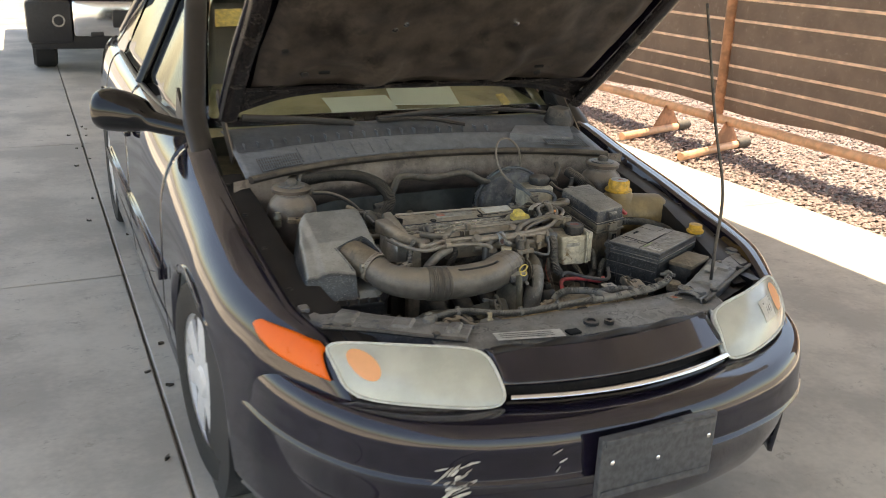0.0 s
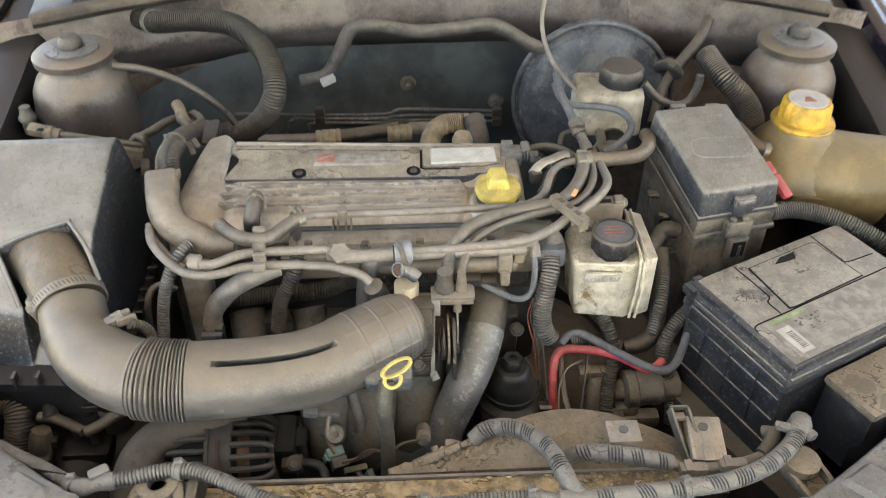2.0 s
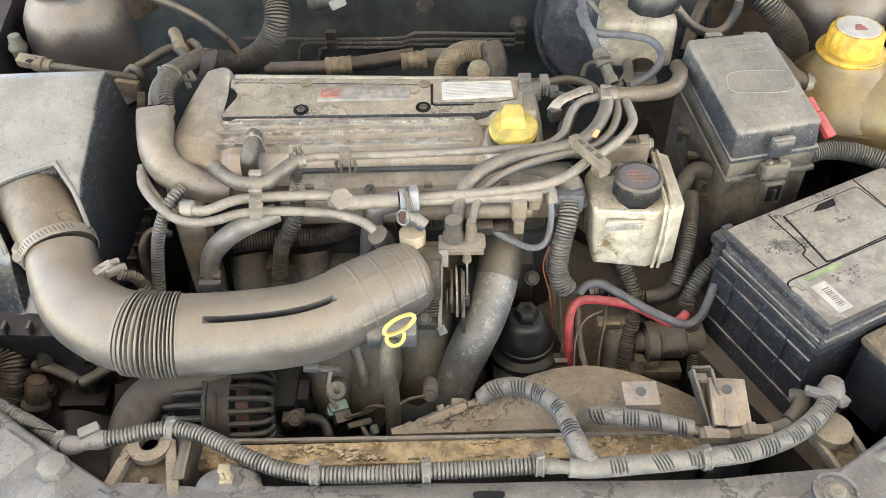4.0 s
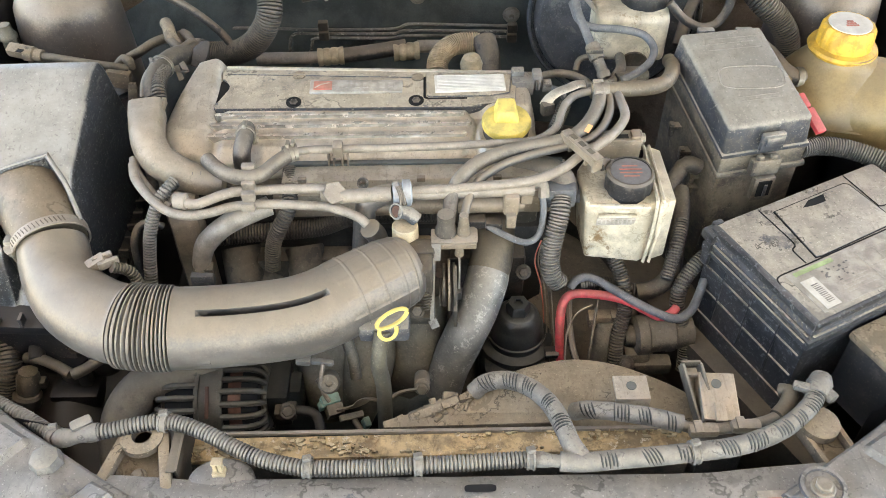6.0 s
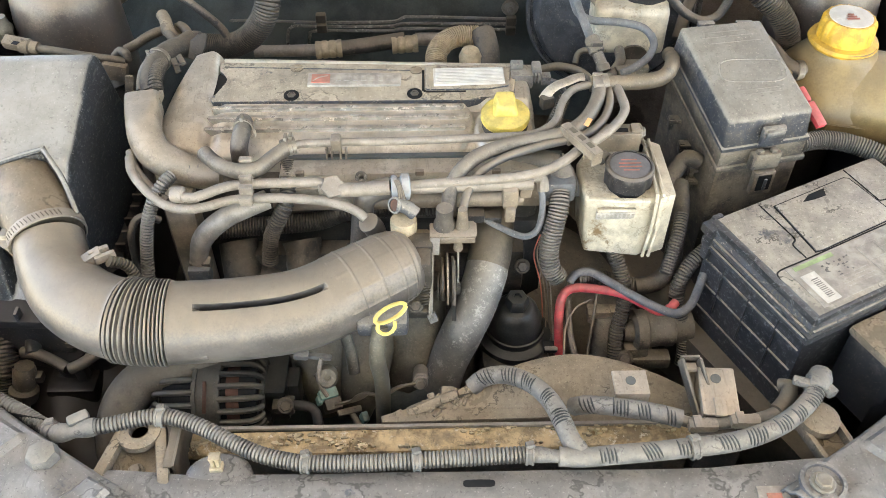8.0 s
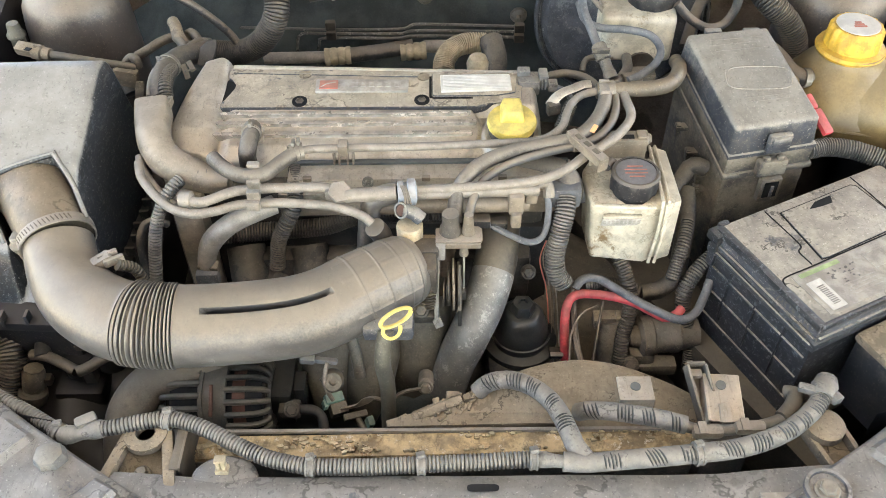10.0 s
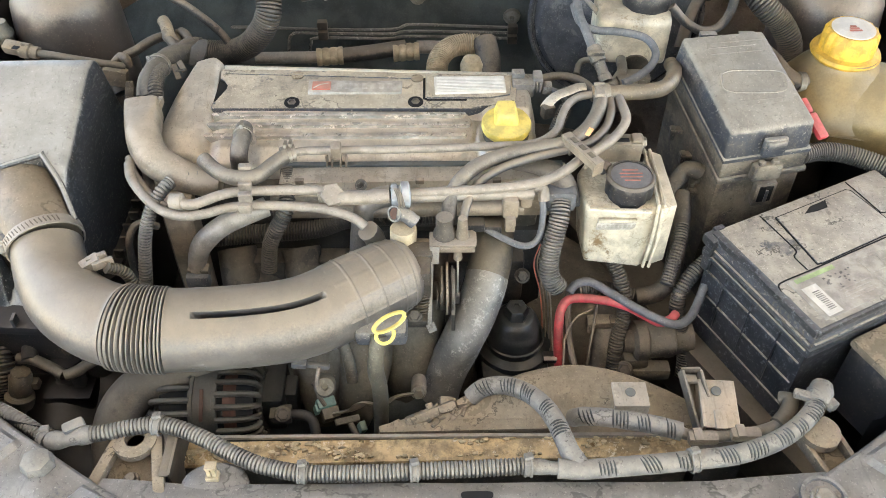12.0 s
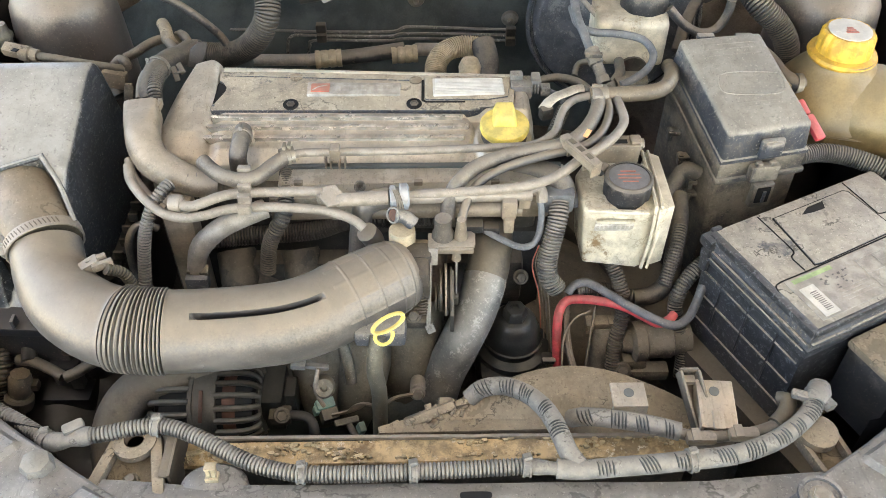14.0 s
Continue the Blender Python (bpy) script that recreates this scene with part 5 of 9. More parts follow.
for bx in (-0.325,):
    part("radiator_bracket", join(
        lathe([(0.022, 0.0), (0.022, 0.008), (0.010, 0.009), (0.009, 0.0)], 24, Matrix.Translation((bx, 0.350, 0.684))),
        box((0, 0, 0), (0.012, 0.075, 0.012), 0.003, m=Matrix.Translation((bx - 0.026, 0.322, 0.684)) @ pose(0, 0, 0, 0, 0, -14)),
        box((0, 0, 0), (0.012, 0.075, 0.012), 0.003, m=Matrix.Translation((bx + 0.028, 0.322, 0.684)) @ pose(0, 0, 0, 0, 0, 14)),
        box((bx, 0.318, 0.668), (0.05, 0.05, 0.006), 0.002)), SHROUD, car)
    part("bracket_bolt", bolt((bx, 0.315, 0.672), 0.006, 0.006), CLAMP, car)
part("upright_bracket", join(box((-0.283, 0.338, 0.668), (0.003, 0.06, 0.05), 0.001), box((-0.288, 0.338, 0.690), (0.010, 0.06, 0.003), 0.001)), HOSE_DARK, car)


# ---- helpers for loose runs ----
def run(name, label, category, pts, r, material, kind="tube", group="", seg=12):
    bm = conduit(pts, r) if kind == "conduit" else sweep(pts, r, seg, 0.006)
    ob = part(name, bm, material, None)
    return tagged(ob, label, category, group)


def band(parent, p, q, r, width=0.009, material=None, label=""):
    """A clamp or strap round a tube at p, whose axis points to q."""
    m = along(p, q)
    return part("band", lathe([(r, -width / 2), (r + 0.002, -width / 2), (r + 0.002, width / 2), (r, width / 2)], 24, m, cap=False), material or CLAMP, parent, label)


# ---- radiator and shroud ----
radiator = thing("radiator", "radiator with a mud-stained tan top edge", "radiator", (0, 0.36, 0.33))
part("core", box((-0.025, 0.355, 0.49), (0.53, 0.03, 0.32), 0.003), ALLOY_DARK, radiator)
part("top_edge", prism([(-0.292, 0.341), (0.245, 0.349), (0.245, 0.373), (-0.292, 0.369)], 0.63, lambda x, y: 0.655 + 0.003 * noise.noise(Vector((x * 40, y * 40, 0))), 0.002), RAD_TOP, radiator, "tan corroded top edge with brown stains")
part("end_tank", box((-0.31, 0.355, 0.48), (0.05, 0.05, 0.36), 0.012), BLACK_PLASTIC, radiator)
part("end_tank", box((0.27, 0.36, 0.48), (0.05, 0.05, 0.36), 0.012), BLACK_PLASTIC, radiator)
part("edge_seam", box((-0.025, 0.372, 0.658), (0.53, 0.004, 0.005), 0.001), PIPE_STEEL, radiator)
crust_rng = random.Random(21)
crust = []
for k in range(800):
    cx_ = crust_rng.uniform(-0.285, 0.238)
    cy_ = 0.3435 + 0.010 * (cx_ + 0.292) / 0.537 + crust_rng.uniform(0, 1) ** 1.3 * 0.021
    if noise.noise(Vector((cx_ * 22, cy_ * 60, 2))) < 0.02:
        continue
    r_ = 0.0007 + 0.0034 * crust_rng.random() ** 2
    crust.append(prism([(cx_ + r_ * crust_rng.uniform(0.7, 1.6) * math.cos(a_), cy_ + 0.6 * r_ * crust_rng.uniform(0.6, 1.3) * math.sin(a_)) for a_ in (j * math.pi / 3 for j in range(6))], 0.652, 0.6570 + crust_rng.uniform(0, 0.0022), 0))
tagged(part("scale_crust", join(*crust), CRUST, radiator, "cream flakes of dried scale"), kind="stuff")

shroud = thing("fan_shroud", "tan dust-caked fan shroud behind the radiator", "fan shroud", (0.09, 0.42, 0.4))


def shroud_top(u, v):
    x = -0.065 + 0.325 * u
    crest = 0.470 - 1.15 * max(0, 0.125 - x) ** 1.5 - 1.3 * max(0, x - 0.15) ** 1.5
    y = 0.378 + (crest - 0.378) * v
    return (x, y, 0.644 + 0.024 * math.sin(math.pi * min(1, v * 0.72)) * (0.3 + 0.7 * math.sin(math.pi * u)) + 0.003 * noise.noise(Vector((x * 30, y * 30, 1))) - 0.02 * max(0, v - 0.85) / 0.15)


shell(part("cover", grid(shroud_top, 60, 20), SHROUD, shroud), 0.006)
part("back_wall", grid(lambda u, v: (lambda p: (p[0], p[1] + 0.002, p[2] - 0.25 * v))(shroud_top(u, 1.0)), 40, 6), SHROUD, shroud)
part("front_ledge", prism([(w0x, w0y) for w0x, w0y in ((-0.082, 0.378), (0.118, 0.381), (0.118, 0.392), (0.02, 0.398), (-0.06, 0.394), (-0.084, 0.386))], 0.640, lambda x, y: 0.657 + 0.004 * noise.noise(Vector((x * 60, y * 60, 3))), 0.002), SHROUD, shroud)
part("rear_flange", sweep([shroud_top(u_, 0.90) for u_ in (0.30, 0.45, 0.6, 0.75, 0.9, 1.0)], 0.004, 8, 0.01, flat=0.5), SHROUD, shroud)

plate_a = thing("steel_bracket", "pale steel bracket plate with a round hole", "bracket", (0.182, 0.4, 0.68))
part("plate", join(box((0.182, 0.401, 0.690), (0.037, 0.030, 0.004), 0.002), box((0.182, 0.387, 0.68), (0.037, 0.004, 0.024), 0.002)), ALLOY, plate_a)
part("hole", lathe([(0.0055, 0), (0.0055, 0.0006)], 16, Matrix.Translation((0.182, 0.402, 0.6922))), FIREWALL, plate_a)
plate_b = thing("steel_bracket", "pale steel bracket with raised sides and a round hole", "bracket", (0.27, 0.39, 0.66))
mb = Matrix.Translation((0.275, 0.392, 0.684)) @ pose(0, 0, 0, 8, 0, -4)
part("plate", join(box(None, (0.036, 0.056, 0.004), 0.002, m=mb), box(None, (0.004, 0.056, 0.022), 0.002, m=mb @ Matrix.Translation((0.017, 0, -0.009))), box(None, (0.004, 0.056, 0.03), 0.002, m=mb @ Matrix.Translation((-0.018, 0, -0.012)))), ALLOY, plate_b)
part("hole", lathe([(0.0055, 0), (0.0055, 0.0006)], 16, mb @ Matrix.Translation((-0.002, 0.014, 0.0024))), FIREWALL, plate_b)
part("tab", box(None, (0.012, 0.022, 0.005), 0.002, m=mb @ Matrix.Translation((-0.002, -0.02, 0.004))), ALLOY, plate_b)
part("channel", join(strip((0.24, 0.4274, 0.694), (0.2522, 0.3745, 0.664), 0.003, 0.020, 0.001), strip((0.2597, 0.4278, 0.694), (0.2712, 0.3784, 0.664), 0.003, 0.018, 0.001), strip((0.2534, 0.4347, 0.684), (0.2655, 0.3838, 0.654), 0.026, 0.003, 0.001), strip((0.2403, 0.4297, 0.692), (0.2612, 0.43, 0.692), 0.003, 0.010, 0.001)), BOX_BROWN, plate_b)
part("channel_clip", box(None, (0.012, 0.010, 0.006), 0.002, m=Matrix.Translation((0.2502, 0.4196, 0.69))), TANHOSE, plate_b)


# ---- engine ----
engine = thing("engine", "dusty four-cylinder engine with an alloy valve cover", "engine", (-0.1, 0.75, 0.3))
# block and head are coloured dark for the shade under the valve cover
part("block", box((-0.10, 0.76, 0.50), (0.44, 0.24, 0.40), 0.02), GRIME_SHADE, engine)
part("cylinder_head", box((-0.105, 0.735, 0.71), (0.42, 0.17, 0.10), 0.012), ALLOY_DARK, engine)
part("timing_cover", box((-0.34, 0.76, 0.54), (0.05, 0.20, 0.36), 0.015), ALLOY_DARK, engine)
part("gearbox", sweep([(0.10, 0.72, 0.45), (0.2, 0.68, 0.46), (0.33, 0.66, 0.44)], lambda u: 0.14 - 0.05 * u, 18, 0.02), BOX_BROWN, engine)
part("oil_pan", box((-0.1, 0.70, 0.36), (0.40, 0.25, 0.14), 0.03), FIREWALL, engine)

def cover_top(x, y, d):
    z = lerp_table(y, [0.660, 0.674, 0.692, 0.7405, 0.747, 0.85], [0.756, 0.778, 0.7905, 0.8010, 0.8055, 0.8145])
    z += (lerp_table(y, [0.660, 0.680, 0.71, 0.85], [0.756, 0.778, 0.790, 0.8115]) - z) * step_up(-0.288 - x, 0.010)
    z -= 0.006 * step_up(0.003 - abs(y - 0.7425), 0.0016) * step_up(x + 0.290, 0.006)
    # the ribbed plateau stops in a round end before the filler, which sits lower
    over = x - 0.027 + 0.006 * ((y - 0.718) / 0.022) ** 2
    z -= 0.0065 * step_up(over, 0.0025) * step_up(0.748 - y, 0.003) * step_up(y - 0.680, 0.006)
    # rounded end over the chain drive, leaning towards the front corner
    xc = lerp_table(y, [0.67, 0.72, 0.78, 0.84], [-0.327, -0.325, -0.3205, -0.3160])
    half = lerp_table(y, [0.67, 0.72, 0.78, 0.84], [0.033, 0.032, 0.0285, 0.0225])
    z += 0.0150 * max(0.0, 1 - ((x - xc) / half) ** 4) ** 0.9 * step_up(y - 0.668, 0.035)
    z += 0.007 * step_up(0.036 - math.hypot(x - 0.064, y - 0.708), 0.004)
    return z


vc = part("valve_cover", moulding([(-0.370, 0.690), (-0.346, 0.664), (0.100, 0.666), (0.108, 0.680), (0.104, 0.79), (0.088, 0.826), (-0.280, 0.843), (-0.308, 0.845), (-0.333, 0.834), (-0.372, 0.715)], cover_top, 0.728, 0.0015, 0.012), ALLOY, engine, "dusty bare alloy valve cover", 60)
coil_z = lambda x, y: 0.8075 + 0.115 * (y - 0.746)
for x0, x1, yr in ((-0.2928, 0.012, 0.7375), (-0.2966, 0.020, 0.7225), (-0.2985, 0.014, 0.7055)):
    zr = 0.7905 + 0.2165 * (yr - 0.692)
    part("cover_ridge", prism([(x0 - 0.003, yr), (x0, yr - 0.0028), (x1, yr - 0.0028), (x1 + 0.003, yr), (x1, yr + 0.0028), (x0, yr + 0.0028)], zr - 0.006, lambda x, y: zr + 0.0050 + 0.20 * (y - yr), 0.0014), ALLOY_BARE, vc)
part("breather_boss", prism([(-0.262, 0.694), (-0.236, 0.694), (-0.240, 0.722), (-0.258, 0.722)], 0.780, 0.8005, 0.006), ALLOY, vc)
coil = part("coil_cover", prism([(-0.2956, 0.7463), (0.02, 0.7455), (0.035, 0.7465), (0.05, 0.753), (0.079, 0.757), (0.084, 0.806), (0.078, 0.813), (-0.294, 0.8194), (-0.2951, 0.8118), (-0.2936, 0.801), (-0.2889, 0.7987), (-0.2826, 0.7943), (-0.2789, 0.7879), (-0.2799, 0.7795), (-0.2848, 0.7691), (-0.2916, 0.762), (-0.2972, 0.757), (-0.2984, 0.7509)], 0.785, coil_z, 0.003), COIL, engine, "scuffed dark coil cover")
part("rear_lip", prism([(-0.290, 0.8205), (0.076, 0.8050), (0.077, 0.8085), (-0.290, 0.8240)], 0.80, lambda x, y: coil_z(x, y) + 0.0022, 0.0010), ALLOY, coil)
part("rear_lip", prism([(-0.288, 0.8090), (-0.050, 0.7990), (-0.050, 0.8020), (-0.288, 0.8120)], 0.80, lambda x, y: coil_z(x, y) + 0.0016, 0.0008), COIL, coil)
# black sheet in the notch, painted for the shade of its recess
part("notch_shade_fill", prism([(-0.2984, 0.7509), (-0.2957, 0.7611), (-0.2822, 0.7649), (-0.2747, 0.7836), (-0.2794, 0.7975), (-0.2918, 0.8042), (-0.2984, 0.7946)], 0.78, lambda x, y: coil_z(x, y) - 0.0035, 0), HOLE, coil)
part("badge_plate", prism([(-0.180, 0.7705), (-0.0635, 0.7705), (-0.0625, 0.7915), (-0.180, 0.7935)], 0.80, lambda x, y: coil_z(x, y) + 0.0034, 0.0012), LABEL_DUSTY, coil)
part("badge_mark", box(None, (0.023, 0.015, 0.0012), 0, m=Matrix.Translation((-0.1635, 0.782, 0.8155)) @ pose(0, 0, 0, 6.5, 0, 0)), RED_INK, coil)
part("badge_swoosh", sweep([(-0.173, 0.777, 0.8158), (-0.166, 0.783, 0.8164), (-0.155, 0.786, 0.8168)], 0.0009, 6, 0.003, flat=0.5), PALE_PRINT, coil)
for k in range(7):
    part("badge_letter", box(None, (0.0065, 0.009, 0.0008), 0, m=Matrix.Translation((-0.141 + 0.0105 * k, 0.782, 0.8154)) @ pose(0, 0, 0, 6.5, 0, 0)), PALE_PRINT, coil)
for bx, by in ((-0.1985, 0.756), (-0.0456, 0.7565)):
    part("bolt_recess", lathe([(0.0098, 0.0), (0.0096, 0.0013), (0.0080, 0.0013), (0.0078, 0.0011)], 22, Matrix.Translation((bx, by, coil_z(bx, by) - 0.0004)) @ pose(0, 0, 0, 6.56)), HOLE, coil)
    part("cover_bolt", lathe([(0.0055, -0.003), (0.0055, 0.0008), (0.0038, 0.0014), (0.0033, 0.0)], 6, Matrix.Translation((bx, by, coil_z(bx, by) + 0.0008)) @ pose(0, 0, 0, 6.56)), ALLOY_DARK, coil)
for bx, by in ((-0.196, 0.806), (-0.044, 0.800)):
    part("rear_screw", lathe([(0.008, 0.0), (0.008, 0.0016), (0.005, 0.0018)], 18, Matrix.Translation((bx, by, coil_z(bx, by) - 0.0005))), SHROUD, coil)
part("cover_gap", prism([(-0.0365, 0.7615), (-0.031, 0.7585), (0.018, 0.7585), (0.018, 0.7610), (-0.0305, 0.7610), (-0.0335, 0.7635), (-0.0335, 0.800), (-0.0365, 0.800)], 0.80, lambda x, y: coil_z(x, y) + 0.0006, 0), HOLE, coil)
part("module_pad", prism([(-0.0325, 0.7645), (-0.0295, 0.7625), (0.046, 0.7625), (0.072, 0.7680), (0.076, 0.800), (-0.0325, 0.806)], 0.80, lambda x, y: coil_z(x, y) + 0.0022, 0.002), COIL, coil)
part("ribbed_label", prism([(-0.0215, 0.7670), (0.0675, 0.7700), (0.0665, 0.7960), (-0.0225, 0.7975)], 0.81, lambda x, y: 0.8155 + 0.10 * (y - 0.767), 0.001), WHITE, coil, "white ribbed block")
for k in range(10):
    part("label_rib", rod((-0.0195, 0.7690 + 0.00285 * k, 0.8166 + 0.000285 * k), (0.0655, 0.7715 + 0.00265 * k, 0.8168 + 0.00027 * k), 0.00085, 6), WHITE, coil)
plug = part("coil_plug", join(box((0.090, 0.795, 0.806), (0.028, 0.026, 0.020), 0.003), box((0.084, 0.801, 0.820), (0.016, 0.012, 0.008), 0.002), box((0.109, 0.798, 0.812), (0.012, 0.022, 0.018), 0.003), box((0.121, 0.790, 0.806), (0.012, 0.014, 0.012), 0.002)), TAPE, engine, "dusty grey coil connector")
for k in range(3):
    part("plug_fin", box((0.103 + 0.004 * k, 0.784, 0.811), (0.0018, 0.006, 0.012), 0.0005), TAPE, plug)
part("plug_lead", sweep([(0.1267, 0.7841, 0.806), (0.1374, 0.7808, 0.803), (0.1459, 0.7818, 0.79)], 0.004, 8, 0.005), BLUE_GREY, plug)
part("vacuum_line", sweep([(0.1083, 0.816, 0.8), (0.1388, 0.8257, 0.8), (0.1638, 0.8175, 0.8), (0.1775, 0.7981, 0.8), (0.1807, 0.7793, 0.8)], 0.0055, 10, 0.006), HOSE_DARK, engine)
cap_m = Matrix.Translation((0.0640, 0.711, 0.802)) @ pose(0, 0, 0, 6, 0, 0)
part("filler_neck", lathe([(0.030, -0.03), (0.028, -0.004), (0.026, 0.001), (0.024, 0.002)], 32, cap_m), ALLOY_DARK, engine)
oil_cap = part("oil_filler_cap", lathe([(0.025, 0.0), (0.0292, 0.002), (0.0300, 0.005), (0.0300, 0.009), (0.0285, 0.0115), (0.024, 0.0125), (0.016, 0.0130)], 40, cap_m), YELLOW, engine, "yellow oil filler cap")
part("cap_grip", prism([(-0.0165, -0.010), (0.0165, -0.010), (0.0155, 0.012), (0.0140, 0.0255), (-0.0140, 0.0255), (-0.0155, 0.012)], 0.010, 0.0250, 0.004, m=cap_m, top=[(-0.0105, -0.004), (0.0105, -0.004), (0.0105, 0.012), (0.0108, 0.0245), (-0.0108, 0.0245), (-0.0105, 0.012)], seg=3), YELLOW, oil_cap)
# ledge and rail below the cover
part("head_ledge", prism([(-0.205, 0.636), (0.10, 0.642), (0.135, 0.652), (0.135, 0.675), (-0.205, 0.672)], 0.735, 0.781, 0.005), ALLOY, engine, "long dusty ledge of the head")
part("cover_gasket", prism([(-0.205, 0.664), (0.13, 0.666), (0.13, 0.673), (-0.205, 0.671)], 0.77, 0.7845, 0.001), FIREWALL, engine)
part("ledge_step", prism([(-0.215, 0.624), (0.115, 0.628), (0.115, 0.6385), (-0.215, 0.6355)], 0.735, 0.770, 0.003), TANHOSE, engine)
for lx_ in (-0.18, -0.04, 0.05):
    part("ledge_tab", box((lx_, 0.639, 0.7815), (0.010, 0.006, 0.006), 0.001), TANHOSE, engine)
part("fuel_rail", sweep([(-0.07, 0.602, 0.79), (0.02, 0.606, 0.79), (0.09, 0.610, 0.788)], 0.0080, 12, 0.02), PIPE_STEEL, engine)
part("rail_lower", sweep([(-0.14, 0.606, 0.765), (0.0, 0.61, 0.765), (0.085, 0.612, 0.765)], 0.0095, 12, 0.02), TANHOSE, engine)
# flange and runners: shade below the rail is put into the dark colour
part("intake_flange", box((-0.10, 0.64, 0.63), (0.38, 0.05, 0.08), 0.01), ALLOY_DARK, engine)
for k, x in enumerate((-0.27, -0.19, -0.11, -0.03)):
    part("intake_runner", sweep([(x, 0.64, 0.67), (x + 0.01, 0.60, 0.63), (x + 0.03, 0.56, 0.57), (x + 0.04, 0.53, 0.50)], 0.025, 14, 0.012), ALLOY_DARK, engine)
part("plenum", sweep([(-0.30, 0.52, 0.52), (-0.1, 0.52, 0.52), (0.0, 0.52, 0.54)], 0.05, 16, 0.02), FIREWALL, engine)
part("manifold_body", sweep([(-0.045, 0.565, 0.675), (-0.047, 0.550, 0.635), (-0.052, 0.530, 0.585), (-0.058, 0.520, 0.52)], lambda u: 0.034 + 0.010 * u, 18, 0.01), OLIVE, engine, "dusty cast inlet body")
part("runner", sweep([(-0.1612, 0.5219, 0.625), (-0.1603, 0.5031, 0.605), (-0.1576, 0.4831, 0.575), (-0.1547, 0.4741, 0.54)], lambda u: lerp_table(u, [0, 0.4, 1], [0.036, 0.032, 0.018]), 20, 0.008, flat=0.8), OLIVE, engine)
part("runner", sweep([(-0.1071, 0.5296, 0.625), (-0.1099, 0.5022, 0.605), (-0.1164, 0.4823, 0.575), (-0.124, 0.4735, 0.54)], lambda u: lerp_table(u, [0, 0.5, 1], [0.037, 0.032, 0.022]), 20, 0.008, flat=0.8), OLIVE, engine)
part("runner_ridge", sweep([(-0.1272, 0.49, 0.668), (-0.1213, 0.4762, 0.65), (-0.1184, 0.4644, 0.628)], 0.007, 10, 0.006), OLIVE, engine)
part("sensor_boss", join(lathe([(0.012, -0.02), (0.0125, 0.004), (0.010, 0.008), (0.004, 0.008), (0.0035, 0.004)], 18, along((-0.1457, 0.4418, 0.652), (-0.1374, 0.3936, 0.7)))), OLIVE, engine)
part("sensor_lead", sweep([(-0.1504, 0.4496, 0.675), (-0.1532, 0.4416, 0.665), (-0.1528, 0.4333, 0.65), (-0.1471, 0.432, 0.63)], 0.0026, 8, 0.004), TANHOSE, engine)
part("lead_plug", join(strip((-0.1823, 0.4564, 0.675), (-0.1651, 0.4569, 0.672), 0.010, 0.010, 0.003), strip((-0.1651, 0.4569, 0.672), (-0.1402, 0.4563, 0.668), 0.006, 0.007, 0.002)), TAPE, engine)
part("stay", sweep([(-0.140, 0.440, 0.600), (-0.118, 0.442, 0.606), (-0.104, 0.440, 0.622), (-0.088, 0.436, 0.622), (-0.078, 0.440, 0.622), (-0.066, 0.447, 0.624), (-0.040, 0.452, 0.624)], 0.0085, 10, 0.004, flat=0.25, up=(0, 0.8, 0.6)), TANHOSE, engine, "bent steel dipstick stay")
part("stay_boss", lathe([(0.009, -0.022), (0.009, 0.000), (0.007, 0.002)], 16, along((-0.042, 0.458, 0.622), (-0.042, 0.30, 0.70))), TANHOSE, engine)
part("stay_bolt", bolt(None, 0.0065, 0.008, along((-0.042, 0.452, 0.626), (-0.042, 0.30, 0.70))), CLAMP, engine)
for p in ((-0.044, 0.545, 0.748), (-0.046, 0.505, 0.70), (0.06, 0.60, 0.69), (0.085, 0.60, 0.66)):
    part("engine_bolt", bolt(None, 0.007, 0.008, along(p, (p[0], p[1] - 0.3, p[2] + 0.25))), ALLOY_DARK, engine)
tb_ = part("throttle_body", join(box((-0.040, 0.537, 0.722), (0.026, 0.052, 0.075), 0.006), box((-0.040, 0.548, 0.752), (0.030, 0.024, 0.020), 0.005), box((-0.046, 0.512, 0.690), (0.040, 0.030, 0.012), 0.004)), ALLOY_DARK, engine, "brown grimy throttle body")
for bp_ in ((-0.0409, 0.546, 0.7426), (-0.0446, 0.534, 0.6627)):
    part("throttle_bolt", join(lathe([(0.0105, 0), (0.0105, 0.002)], 18, along(bp_, (bp_[0], bp_[1] - 0.22, bp_[2] + 0.25))), bolt(None, 0.0065, 0.007, along(bp_, (bp_[0], bp_[1] - 0.22, bp_[2] + 0.25)))), CLAMP, tb_)
part("throttle_spring", conduit([(-0.038, 0.520, 0.727), (-0.034, 0.508, 0.700)], 0.0085, 0.0034, 14, 0.32), ALLOY_DARK, tb_)
iv = part("idle_valve", lathe([(0.0150, -0.016), (0.0150, 0.012), (0.0135, 0.014), (0.010, 0.0145)], 26, Matrix.Translation((-0.058, 0.566, 0.762))), VALVE, engine, "pale yellowed cylindrical valve")
part("valve_flange", box((-0.058, 0.560, 0.745), (0.052, 0.026, 0.006), 0.003), SHROUD, iv)
part("valve_connector", join(sweep([(-0.045, 0.572, 0.778), (-0.055, 0.575, 0.786), (-0.066, 0.575, 0.789)], lambda u: 0.0085 - 0.001 * u, 14, 0.003), lathe([(0.0095, 0), (0.0095, 0.003), (0.0075, 0.003), (0.007, 0.0)], 18, along((-0.066, 0.575, 0.789), (-0.08, 0.56, 0.80)))), BOX_PLASTIC, iv)
